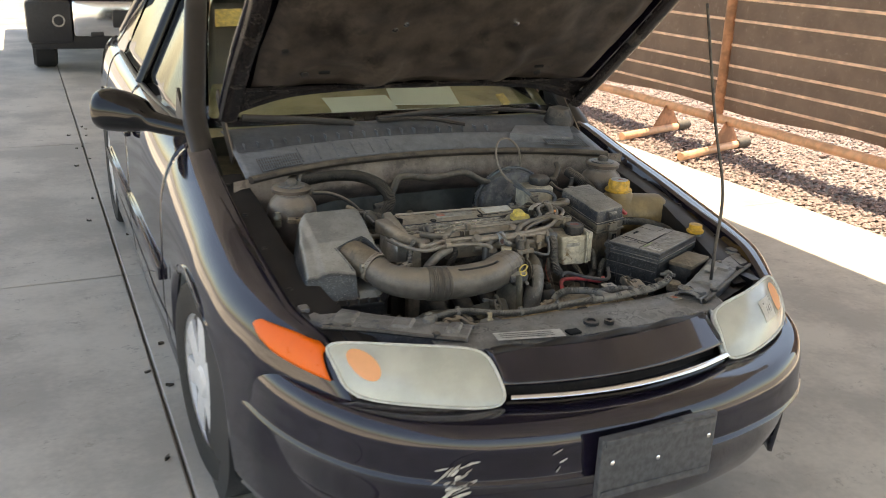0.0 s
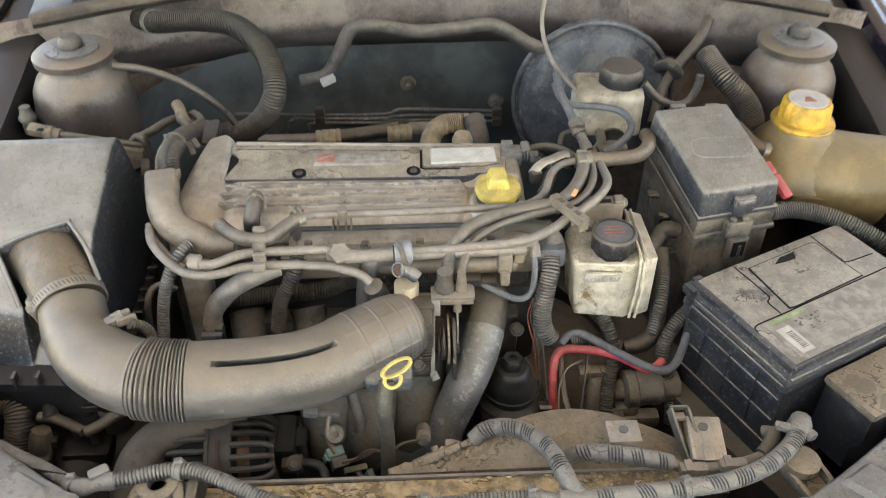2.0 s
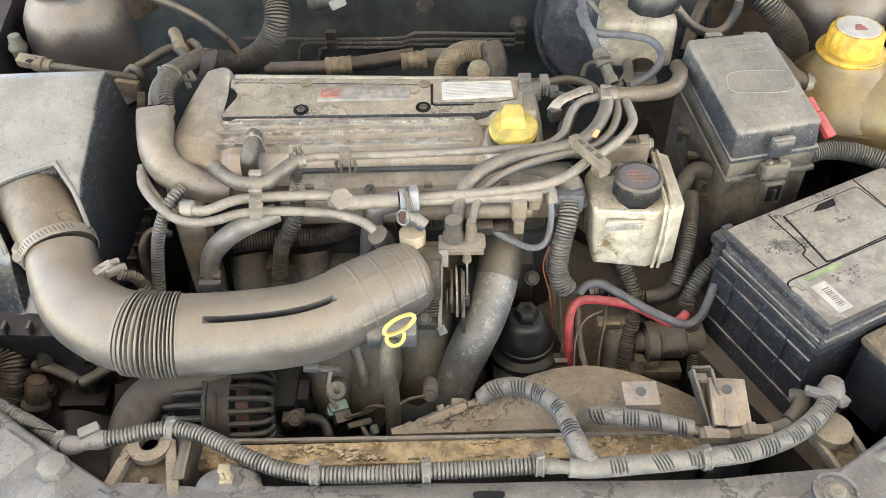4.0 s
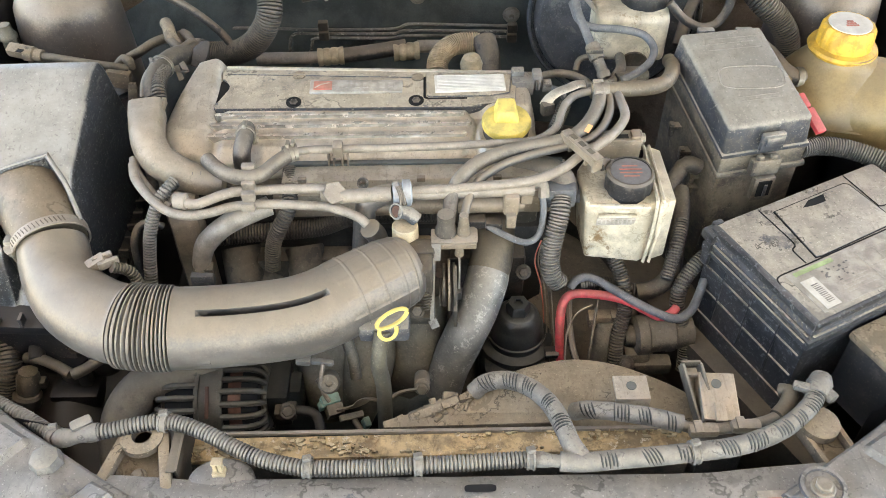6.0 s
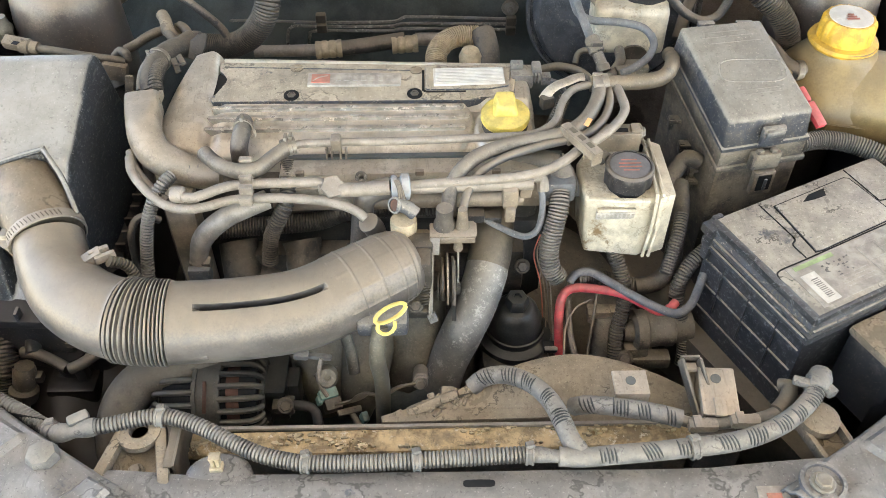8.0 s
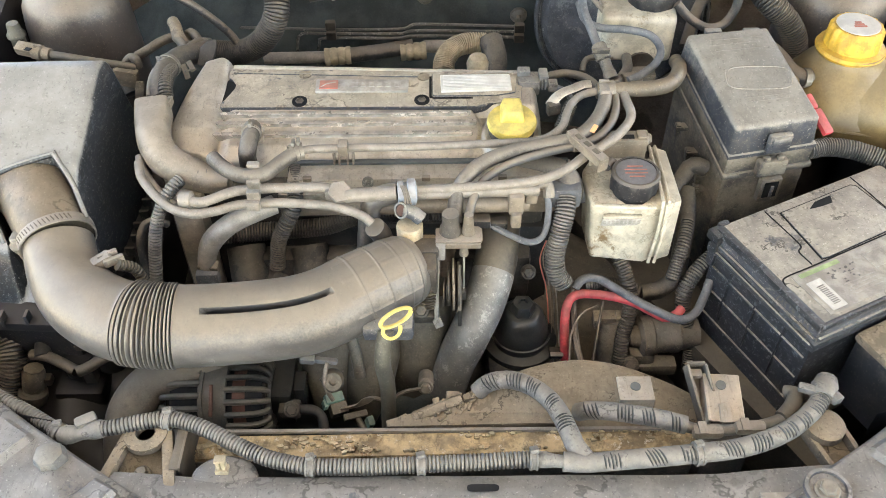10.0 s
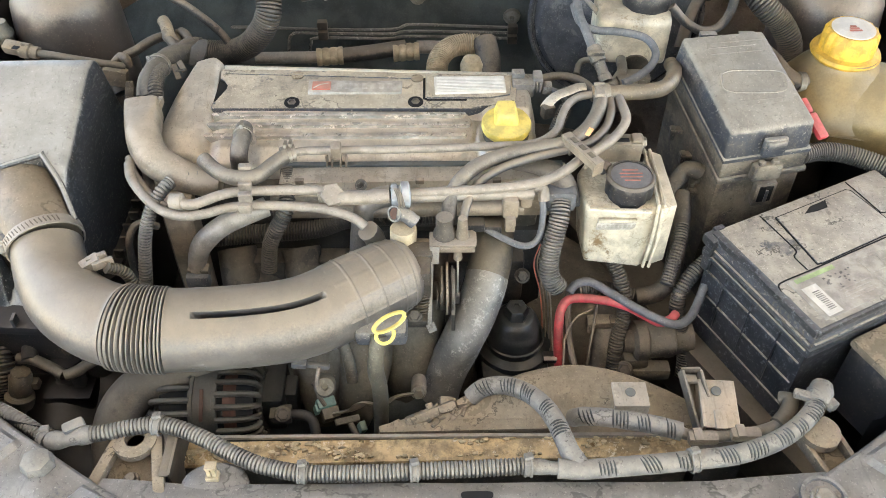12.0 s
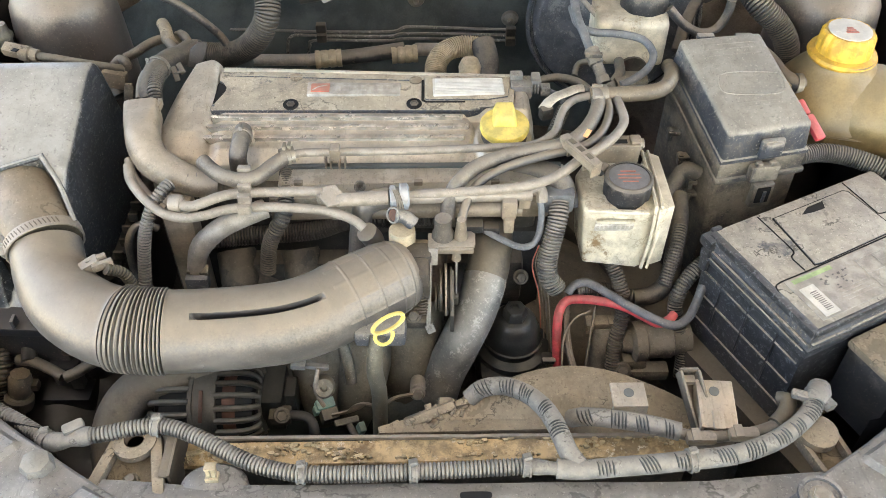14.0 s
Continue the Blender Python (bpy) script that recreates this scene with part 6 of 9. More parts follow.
part("pin_face", lathe([(0.007, 0.0), (0.0065, 0.0015)], 16, along((-0.0665, 0.5745, 0.7895), (-0.08, 0.56, 0.80))), COPPER, iv)
for k in range(3):
    part("valve_wire", sweep([(-0.062 + 0.003 * k, 0.576, 0.797), (-0.063 + 0.002 * k, 0.585, 0.803), (-0.068 + 0.002 * k, 0.597, 0.806), (-0.078 + 0.002 * k, 0.606, 0.80)], 0.0014, 6, 0.004), RUBBER_TAN, iv)
lk = part("cable_bracket", join(prism([(-0.029, 0.548), (0.022, 0.548), (0.024, 0.553), (0.024, 0.570), (0.020, 0.574), (-0.029, 0.571)], 0.7605, 0.765, 0.0015), prism([(-0.029, 0.546), (0.022, 0.546), (0.022, 0.549), (-0.029, 0.549)], 0.756, 0.763, 0.001)), TANHOSE, engine, "dusty throttle cable bracket")
part("side_plate", join(strip((-0.0228, 0.5477, 0.764), (-0.0237, 0.5369, 0.748), 0.0105, 0.003), strip((-0.0268, 0.5386, 0.75), (-0.029, 0.4951, 0.694), 0.0050, 0.003), strip((-0.029, 0.4967, 0.694), (-0.0246, 0.4917, 0.685), 0.010, 0.004)), TAPE, lk, "worn grey throttle side plate")
part("flange_block", join(strip((-0.0413, 0.56, 0.754), (-0.0416, 0.556, 0.6783), 0.030, 0.024, 0.004), strip((-0.0542, 0.562, 0.7522), (-0.0285, 0.562, 0.7517), 0.010, 0.016, 0.003)), SHROUD, lk)
part("lower_lug", join(strip((-0.0445, 0.54, 0.666), (-0.0445, 0.538, 0.6339), 0.030, 0.008, 0.004), strip((-0.0286, 0.54, 0.647), (-0.0274, 0.538, 0.6314), 0.012, 0.006, 0.002)), SHROUD, lk)
for lug_hole in ((-0.053, 0.5345, 0.6488), (-0.0449, 0.5345, 0.6465)):
    part("lug_hole", lathe([(0.0030, 0.0), (0.0030, 0.0008)], 10, along(lug_hole, Vector(lug_hole) + Vector((0, -1, 0.3)))), HOLE, lk)
part("idle_spring", conduit([(-0.0413, 0.545, 0.6904), (-0.0419, 0.545, 0.6643)], 0.0070, 0.0034, 14, 0.3), GRIME_SHADE, lk)
part("cable_ferrule", lathe([(0.013, 0.764), (0.0125, 0.770), (0.0100, 0.775), (0.0095, 0.792)], 18, Matrix.Translation((-0.012, 0.566, 0))), RUBBER_TAN, lk)
part("cable_ferrule", lathe([(0.0085, 0.764), (0.0065, 0.775), (0.005, 0.792)], 16, Matrix.Translation((0.008, 0.564, 0))), TANHOSE, lk)
part("ferrule_tip", lathe([(0.0055, 0.742), (0.004, 0.758)], 12, Matrix.Translation((0.003, 0.552, 0))), TANHOSE, lk)
for dx_, r_, mm in ((-0.016, 0.025, ALLOY_DARK), (-0.0105, 0.030, SHROUD), (-0.0045, 0.026, ALLOY_DARK)):
    part("throttle_wheel", lathe([(r_, 0), (r_, 0.0022), (r_ - 0.004, 0.0024), (0.008, 0.0024)], 30, along((dx_, 0.530, 0.715), (dx_ + 0.2, 0.531, 0.715))), mm, lk)
part("return_spring", conduit([(-0.021, 0.527, 0.706), (-0.011, 0.527, 0.706)], 0.0165, 0.0036, 22, 0.2), ALLOY_DARK, lk)
part("lever_arm", prism([(-0.0045, 0.503), (0.0, 0.503), (0.0, 0.54), (-0.0045, 0.54)], 0.672, lambda x, y: 0.70 + 1.0 * (y - 0.503), 0.001), ALLOY_DARK, lk)
part("throttle_rod", rod((0.003, 0.552, 0.748), (0.003, 0.536, 0.698), 0.0013, 6), CLAMP, lk)
part("rod_end", box((0.001, 0.535, 0.694), (0.010, 0.010, 0.014), 0.002), ALLOY_DARK, lk)
# upper length is a separate darker brown: grime plus the shade falling on it
part("water_pipe", sweep([(0.0513, 0.6518, 0.7), (0.0467, 0.6116, 0.705), (0.0426, 0.5831, 0.7), (0.0385, 0.5685, 0.693)], 0.0257, 22, 0.007), HOSE_DARK, engine, "brown grimy upper coolant pipe, darkened further for shade")
part("water_pipe", sweep([(0.0400, 0.5740, 0.696), (0.035, 0.5557, 0.685), (0.0238, 0.5334, 0.665), (0.0088, 0.5154, 0.64), (-0.0081, 0.5042, 0.6), (-0.0202, 0.4913, 0.56)], lambda u: 0.0255 - 0.001 * u, 22, 0.007, shape=lambda u, a, d: 1 + 0.02 * noise.noise(Vector((math.cos(a) * 2, math.sin(a) * 2, d * 30)))), PIPE_GREY, engine, "thick stained grey coolant pipe")
OFC = Vector((0.076, 0.5558, 0.6))
of = part("oil_filter_housing", lathe([(0.046, -0.060), (0.046, -0.014), (0.0355, -0.010), (0.0355, -0.004), (0.0350, 0.0), (0.0335, 0.004), (0.0335, 0.012), (0.0300, 0.020), (0.0285, 0.022), (0.0270, 0.030), (0.0215, 0.037), (0.0205, 0.038), (0.0165, 0.0385)], 36, Matrix.Translation(OFC)), BLACK_CLEAN, engine, "black oil filter housing")
part("hex_nut", lathe([(0.0150, 0.036), (0.0150, 0.050), (0.0125, 0.053), (0.0060, 0.0532), (0.0055, 0.050)], 6, Matrix.Translation(OFC)), BLACK_CLEAN, of)
part("grip_rib", lathe([(0.0352, -0.003), (0.0372, -0.002), (0.0372, 0.001), (0.0352, 0.002)], 36, Matrix.Translation(OFC), cap=False), BLACK_CLEAN, of)
part("filter_base", join(box((OFC.x, OFC.y - 0.012, OFC.z - 0.062), (0.085, 0.075, 0.080), 0.010), box((OFC.x + 0.045, OFC.y - 0.025, OFC.z - 0.014), (0.022, 0.014, 0.010), 0.003)), GRIME_SHADE, engine)
part("base_label", box((OFC.x + 0.043, OFC.y - 0.032, OFC.z - 0.008), (0.016, 0.006, 0.002), 0.0005), LABEL_DUSTY, engine)
part("dipstick_tube", sweep([(-0.082, 0.447, 0.735), (-0.087, 0.432, 0.70), (-0.084, 0.434, 0.65), (-0.086, 0.432, 0.57)], 0.0090, 12, 0.006), OLIVE, engine)
ring = [(-0.0705 + 0.0158 * math.cos(a), 0.446 + 0.008 * math.cos(a) + 0.0045 * math.sin(a), 0.756 + 0.006 * math.sin(a) + 0.002 * math.cos(a)) for a in [k * math.pi / 7 for k in range(15)]]
hook = [(-0.083, 0.438, 0.749), (-0.084, 0.434, 0.744), (-0.078, 0.430, 0.741), (-0.070, 0.4315, 0.742), (-0.066, 0.436, 0.746), (-0.066, 0.441, 0.750)]
part("dipstick_handle", join(sweep(ring, 0.0026, 8, 0.002, flat=0.6), sweep(hook, 0.0022, 8, 0.002, flat=0.7)), YELLOW, engine, "yellow dipstick loop")
part("dipstick_seat", box((-0.08, 0.46, 0.728), (0.055, 0.03, 0.022), 0.006), BOX_PLASTIC, engine)

# pipes on the engine's left end and front
part("mouth_clip", box(None, (0.005, 0.016, 0.010), 0.001, m=Matrix.Translation((-0.3507, 0.7289, 0.828)) @ pose(0, 0, 0, 0, 0, -3)), TANHOSE, engine)
squared = lambda u: lerp_table(u, [0, 0.10, 0.26, 1], [7.0, 6.0, 2.3, 2.0])
elbow = part("coolant_pipe", sweep([(-0.3711, 0.7266, 0.82), (-0.3663, 0.7018, 0.82), (-0.3609, 0.6782, 0.818), (-0.3532, 0.6603, 0.812), (-0.3383, 0.6453, 0.803), (-0.301, 0.6337, 0.79), (-0.2687, 0.6317, 0.786)], lambda u: lerp_table(u, [0, 0.1, 0.35, 0.65, 1], [0.0203, 0.0200, 0.0205, 0.0195, 0.0160]), 40, 0.003, flat=0.95, shape=lambda u, a, d: (abs(math.cos(a)) ** squared(u) + abs(math.sin(a)) ** squared(u)) ** (-1 / squared(u))), TANHOSE, engine, "dusty moulded elbow pipe with a squared mouth")
for ex_ in (-0.0048, 0.0048):
    part("mould_mark", box(None, (0.0008, 0.006, 0.0008), 0, m=Matrix.Translation((-0.2963 + ex_, 0.6258, 0.806)) @ pose(0, 0, 0, 0, 0, 6)), INK, elbow)
part("breather_hose", sweep([(-0.2865, 0.6425, 0.812), (-0.2743, 0.6282, 0.812), (-0.2582, 0.615, 0.812), (-0.2382, 0.6088, 0.812), (-0.2199, 0.6143, 0.812), (-0.2062, 0.6329, 0.812), (-0.1907, 0.651, 0.812), (-0.1857, 0.653, 0.812)], 0.0088, 14, 0.004), RUBBER_TAN, engine)
part("breather_elbow", sweep([(-0.2527, 0.7148, 0.8), (-0.2482, 0.6881, 0.812), (-0.2484, 0.6709, 0.812), (-0.2495, 0.6574, 0.806), (-0.2513, 0.6601, 0.785)], 0.0105, 14, 0.004), RUBBER_TAN, engine)
part("vapour_pipe", sweep([(-0.1857, 0.653, 0.812), (-0.1735, 0.6594, 0.81), (-0.1341, 0.6607, 0.81), (-0.0351, 0.663, 0.81), (0.0646, 0.6685, 0.81), (0.0914, 0.6712, 0.81), (0.1108, 0.6801, 0.812), (0.1241, 0.6946, 0.815), (0.1299, 0.7128, 0.818), (0.1388, 0.7329, 0.82), (0.1527, 0.7462, 0.822), (0.1733, 0.7542, 0.822)], 0.0050, 12, 0.006), PIPE_STEEL, engine, "pale steel vapour pipe")
part("fuel_pipe", sweep([(-0.3069, 0.5846, 0.8), (-0.2921, 0.5787, 0.8), (-0.2804, 0.5831, 0.8), (-0.2603, 0.595, 0.8), (-0.2389, 0.6004, 0.8), (-0.1947, 0.6024, 0.8), (-0.1565, 0.6027, 0.8), (-0.1447, 0.5986, 0.8), (-0.1401, 0.5931, 0.798)], 0.0058, 12, 0.005), PIPE_STEEL, engine)
part("pipe_end", lathe([(0.0, -0.010), (0.0085, -0.008), (0.0095, -0.004), (0.0095, 0.005), (0.0, 0.010)], 20, along((-0.3069, 0.5846, 0.8), (-0.2865, 0.5823, 0.8)), cap=False), PIPE_STEEL, engine)
part("pipe_nut", join(lathe([(0.0130, -0.003), (0.0138, 0.0), (0.0130, 0.003)], 6, along((-0.1365, 0.5923, 0.802), (-0.1313, 0.5735, 0.83))), box(None, (0.030, 0.012, 0.014), 0.004, m=Matrix.Translation((-0.1386, 0.5972, 0.796)))), PIPE_STEEL, engine)
part("rail_front", sweep([(-0.1307, 0.5933, 0.796), (-0.099, 0.5946, 0.796), (-0.0736, 0.596, 0.796)], 0.0085, 12, 0.01), PIPE_STEEL, engine)
part("fuel_pipe", sweep([(-0.3733, 0.6435, 0.805), (-0.3665, 0.6219, 0.802), (-0.3483, 0.5981, 0.797), (-0.3251, 0.5788, 0.792), (-0.3021, 0.5712, 0.79), (-0.2777, 0.5745, 0.79), (-0.2511, 0.5852, 0.79), (-0.2135, 0.5882, 0.79), (-0.1692, 0.5877, 0.788), (-0.1373, 0.5836, 0.786), (-0.1117, 0.5744, 0.782), (-0.1005, 0.5687, 0.775)], 0.0055, 12, 0.005), PIPE_STEEL, engine)
part("fuel_pipe", sweep([(-0.3784, 0.66, 0.8), (-0.3688, 0.6378, 0.797), (-0.3498, 0.6123, 0.793), (-0.332, 0.5942, 0.79), (-0.3201, 0.5868, 0.788)], 0.0048, 10, 0.005), PIPE_STEEL, engine)
part("regulator_hose", sweep([(-0.112, 0.575, 0.70), (-0.107, 0.590, 0.75), (-0.102, 0.598, 0.778), (-0.088, 0.600, 0.789), (-0.072, 0.601, 0.792)], 0.0125, 14, 0.006), DUCT, engine)
part("regulator_hose", sweep([(-0.088, 0.565, 0.70), (-0.090, 0.575, 0.745), (-0.098, 0.570, 0.768)], 0.012, 12, 0.006), DUCT, engine)
part("blue_collar", lathe([(0.010, -0.012), (0.0135, -0.011), (0.0135, -0.005), (0.0115, -0.004), (0.0115, -0.001), (0.0155, 0.0), (0.0155, 0.008), (0.011, 0.010)], 14, along((-0.06, 0.600, 0.794), (0.0, 0.605, 0.794))), BLUE_FIT, engine, "pale blue pipe fitting")
part("injector_plug", join(box((0.064, 0.604, 0.776), (0.018, 0.022, 0.028), 0.004), box((0.082, 0.612, 0.78), (0.014, 0.018, 0.02), 0.003), box((0.064, 0.592, 0.758), (0.012, 0.012, 0.02), 0.003)), TANHOSE, engine)
part("injector_lead", sweep([(0.10, 0.615, 0.778), (0.103, 0.605, 0.76), (0.098, 0.59, 0.735), (0.08, 0.58, 0.732), (0.05, 0.59, 0.74), (0.035, 0.598, 0.745)], 0.004, 8, 0.005), BLUE_GREY, engine)
part("elbow_plug", sweep([(0.085, 0.617, 0.79), (0.10, 0.618, 0.79), (0.103, 0.61, 0.775)], 0.007, 8, 0.004), PIPE_STEEL, engine)
for cx_, cy_, cz_ in ((-0.2341, 0.6182, 0.818), (-0.2333, 0.6007, 0.808), (-0.2312, 0.584, 0.806), (-0.232, 0.5782, 0.796)):
    part("pipe_clip", box((cx_, cy_, cz_), (0.015, 0.008, 0.012), 0.002), PIPE_STEEL, engine)
part("clip_back", strip((-0.2386, 0.6367, 0.806), (-0.2348, 0.5856, 0.785), 0.007, 0.003), TANHOSE, engine)
saddle = part("pipe_saddle", box(None, (0.012, 0.016, 0.016), 0.003, m=Matrix.Translation((-0.136, 0.6558, 0.814))), TANHOSE, engine)
for foot_at in ((-0.1499, 0.67, 0.79), (-0.1437, 0.6688, 0.79), (-0.1336, 0.6686, 0.79), (-0.127, 0.6695, 0.79)):
    part("saddle_fin", box(None, (0.0022, 0.012, 0.016), 0.0006, m=Matrix.Translation(foot_at)), TANHOSE, saddle)
part("lifting_eye", join(lathe([(0.007, 0), (0.007, 0.003), (0.004, 0.003), (0.004, 0)], 16, along((-0.108, 0.632, 0.782), (-0.108, 0.4, 0.9))), rod((-0.108, 0.632, 0.782), (-0.108, 0.625, 0.755), 0.003, 6)), PIPE_GREY, engine)
part("neck_elbow", sweep([(-0.303, 0.5773, 0.7), (-0.2997, 0.5795, 0.715), (-0.2919, 0.58, 0.735), (-0.2778, 0.5811, 0.752), (-0.2592, 0.585, 0.765), (-0.2361, 0.5931, 0.772), (-0.2145, 0.6039, 0.774)], lambda u: lerp_table(u, [0, 0.3, 1], [0.0105, 0.0125, 0.0115]), 16, 0.005), PIPE_STEEL, engine, "pale dusty bent rubber hose")
part("neck_collar", box(None, (0.026, 0.012, 0.014), 0.003, m=Matrix.Translation((-0.3, 0.5754, 0.7)) @ pose(0, 0, 0, 15, 0, -4)), BOX_BROWN, engine)
part("neck_seat", box(None, (0.028, 0.014, 0.020), 0.005, m=Matrix.Translation((-0.3014, 0.5682, 0.69))), BLUE_GREY, engine)
part("pump_housing", lathe([(0.04, -0.05), (0.045, 0.0), (0.03, 0.02), (0.015, 0.024)], 24, along((-0.25, 0.61, 0.615), (-0.25, 0.4, 0.69))), ALLOY_DARK, engine)
part("front_tube", box((-0.318, 0.615, 0.66), (0.036, 0.03, 0.24), 0.008), TANHOSE, engine)

for p, q, r in (((-0.2478, 0.6853, 0.8125), (-0.2513, 0.7087, 0.803), 0.0106), ((-0.1932, 0.65, 0.812), (-0.1845, 0.654, 0.812), 0.0091), ((-0.1877, 0.653, 0.812), (-0.1813, 0.6549, 0.812), 0.0085)):
    cl = part("spring_clamp", lathe([(r, -0.005), (r + 0.0014, -0.005), (r + 0.0014, -0.001), (r + 0.0004, -0.001), (r + 0.0004, 0.001), (r + 0.0014, 0.001), (r + 0.0014, 0.005), (r, 0.005)], 20, along(p, q), cap=False), CLAMP, engine)
    part("clamp_ear", box((p[0], p[1] + 0.004, p[2] + r + 0.002), (0.004, 0.010, 0.007), 0.001), CLAMP, cl)
# bundle of hoses above the right end
H = (((-0.0069, 0.5812, 0.765), (-0.0053, 0.5994, 0.785), (0.0046, 0.6152, 0.8), (0.0286, 0.6363, 0.808), (0.0635, 0.6528, 0.81), (0.1037, 0.6621, 0.812), (0.1325, 0.6673, 0.815), (0.1534, 0.6835, 0.818), (0.1685, 0.7071, 0.82), (0.1788, 0.734, 0.822), (0.1804, 0.7505, 0.822)), 0.0088, RUBBER_TAN), \
    (((0.0077, 0.5757, 0.77), (0.0139, 0.5952, 0.785), (0.0267, 0.6154, 0.797), (0.0559, 0.6344, 0.805), (0.0959, 0.648, 0.81), (0.1328, 0.6571, 0.813), (0.1591, 0.6678, 0.815), (0.1782, 0.6884, 0.818), (0.1898, 0.718, 0.82), (0.1926, 0.7507, 0.82)), 0.0052, DUCT), \
    (((-0.0495, 0.6026, 0.794), (-0.0034, 0.6032, 0.797), (0.0608, 0.6063, 0.8), (0.0993, 0.6106, 0.805), (0.1259, 0.623, 0.81), (0.1477, 0.6435, 0.812), (0.1703, 0.6581, 0.815), (0.1915, 0.6784, 0.818), (0.206, 0.7041, 0.82), (0.2053, 0.7339, 0.82), (0.2027, 0.7529, 0.82)), 0.0058, PIPE_STEEL)
for pts, r, mm in H:
    part("fuel_hose", sweep(pts, r, 12, 0.006), mm, engine)
c0, c1 = Vector((0.1307, 0.667, 0.826)), Vector((0.1605, 0.617, 0.826))
cm_ = Matrix.Translation((c0 + c1) / 2) @ pose(0, 0, 0, 0, 0, math.degrees(math.atan2(c1.y - c0.y, c1.x - c0.x)))
cl_ = (c1 - c0).length
comb = part("hose_comb", box(None, (cl_ + 0.006, 0.0125, 0.004), 0.0015, m=cm_), TANHOSE, engine, "plastic comb that holds the hoses")
part("comb_lip", box(None, (cl_, 0.0018, 0.010), 0.0006, m=cm_ @ Matrix.Translation((0, -0.0065, -0.004))), TANHOSE, comb)
part("comb_back", box(None, (cl_, 0.0018, 0.008), 0.0006, m=cm_ @ Matrix.Translation((0, 0.0062, -0.004))), TANHOSE, comb)
for k in range(5):
    part("comb_tooth", box(None, (0.003, 0.014, 0.016), 0.001, m=cm_ @ Matrix.Translation((cl_ * (k / 4 - 0.5), 0, -0.009))), TANHOSE, comb)
for k in (-1, 0, 1):
    part("comb_window", box(None, (cl_ * 0.17, 0.0060, 0.0012), 0.0005, m=cm_ @ Matrix.Translation((cl_ * 0.27 * k, 0, 0.0019))), HOSE_DARK, comb)
stay_p = [(0.1117, 0.7333, 0.815), (0.1187, 0.7398, 0.822), (0.1279, 0.7458, 0.826), (0.1426, 0.7536, 0.827), (0.1555, 0.7618, 0.827), (0.1642, 0.7631, 0.826)]
part("pipe_stay", sweep(stay_p, 0.0075, 10, 0.003, flat=0.35), ALLOY, engine, "bent alloy pipe stay")
part("stay_foot", box(None, (0.016, 0.012, 0.016), 0.003, m=Matrix.Translation((0.116, 0.7327, 0.812)) @ pose(0, 0, 0, 0, 0, 20)), ALLOY_DARK, engine)
part("conduit_sleeve", conduit([(0.1224, 0.7043, 0.8), (0.1324, 0.7325, 0.8), (0.1403, 0.7535, 0.8)], 0.0085, 0.0036, 14), LOOM, engine)
heater = part("heater_hose", sweep([(0.1705, 0.7542, 0.822), (0.1923, 0.755, 0.822), (0.2179, 0.7598, 0.82), (0.2466, 0.7629, 0.82), (0.2655, 0.7725, 0.819), (0.2801, 0.7955, 0.815), (0.2907, 0.8294, 0.806), (0.2942, 0.8595, 0.795)], 0.0098, 16, 0.005), NECK, engine, "dusty rubber heater hose")
tee = part("hose_clamp_tee", box(None, (0.012, 0.026, 0.012), 0.003, m=Matrix.Translation((0.1788, 0.7491, 0.828))), PIPE_STEEL, engine, "pale spring clamp on the pipe joint")
part("clamp_tang", box(None, (0.013, 0.004, 0.006), 0.001, m=Matrix.Translation((0.179, 0.756, 0.834))), PIPE_STEEL, tee)
part("hose_tag", box(None, (0.006, 0.011, 0.002), 0.0008, m=Matrix.Translation((0.1554, 0.6651, 0.832)) @ pose(0, 0, 0, 20, 0, -35)), AMBER_DULL, engine)
band(heater, (0.186, 0.7551, 0.822), (0.2179, 0.7598, 0.82), 0.0108, 0.010)


# ---- alternator ----
alt = thing("alternator", "grimy alternator with slotted cooling vents", "alternator", (-0.262, 0.435, 0.52))
AC = Vector((-0.2795, 0.4575, 0.598))
AM = along(AC, AC + Vector((1, 0, 0.04))) @ Matrix.Diagonal((1.10, 1.10, 1.06, 1))
# core is painted near-black for the shade between the vent ribs
part("core", lathe([(0.02, -0.053), (0.036, -0.050), (0.0375, -0.02), (0.0375, 0.02), (0.036, 0.050), (0.02, 0.053)], 36, AM), HOLE, alt)
part("stator", lathe([(0.0405, -0.018), (0.0435, -0.0175), (0.0435, -0.013), (0.0420, -0.0125), (0.0420, 0.007), (0.0435, 0.0075), (0.0435, 0.012), (0.0405, 0.0125)], 48, AM, cap=False), ALT, alt)
part("winding", lathe([(0.0378, 0.018), (0.0385, 0.022), (0.0385, 0.028), (0.0378, 0.032)], 40, AM, cap=False), COPPER, alt)
for sgn, o in ((-1, -0.016), (1, 0.011)):
    part("end_ring", lathe([(0.018, sgn * 0.056), (0.030, sgn * 0.0565), (0.0325, sgn * 0.055), (0.030, sgn * 0.052), (0.018, sgn * 0.052)], 40, AM, cap=False), ALT, alt)
    for k in range(26):
        a = 2 * math.pi * (k + 0.3 * sgn) / 20
        rr, zz = (0.0420, 0.0422, 0.0400, 0.0355, 0.0300), (0.000, 0.024, 0.036, 0.0425, 0.0445)
        pts_ = [AM @ Vector((r * math.cos(a), r * math.sin(a), o + sgn * z)) for r, z in zip(rr, zz)]
        part("vent_rib", sweep(pts_, 0.0036, 8, 0.006), ALT, alt)
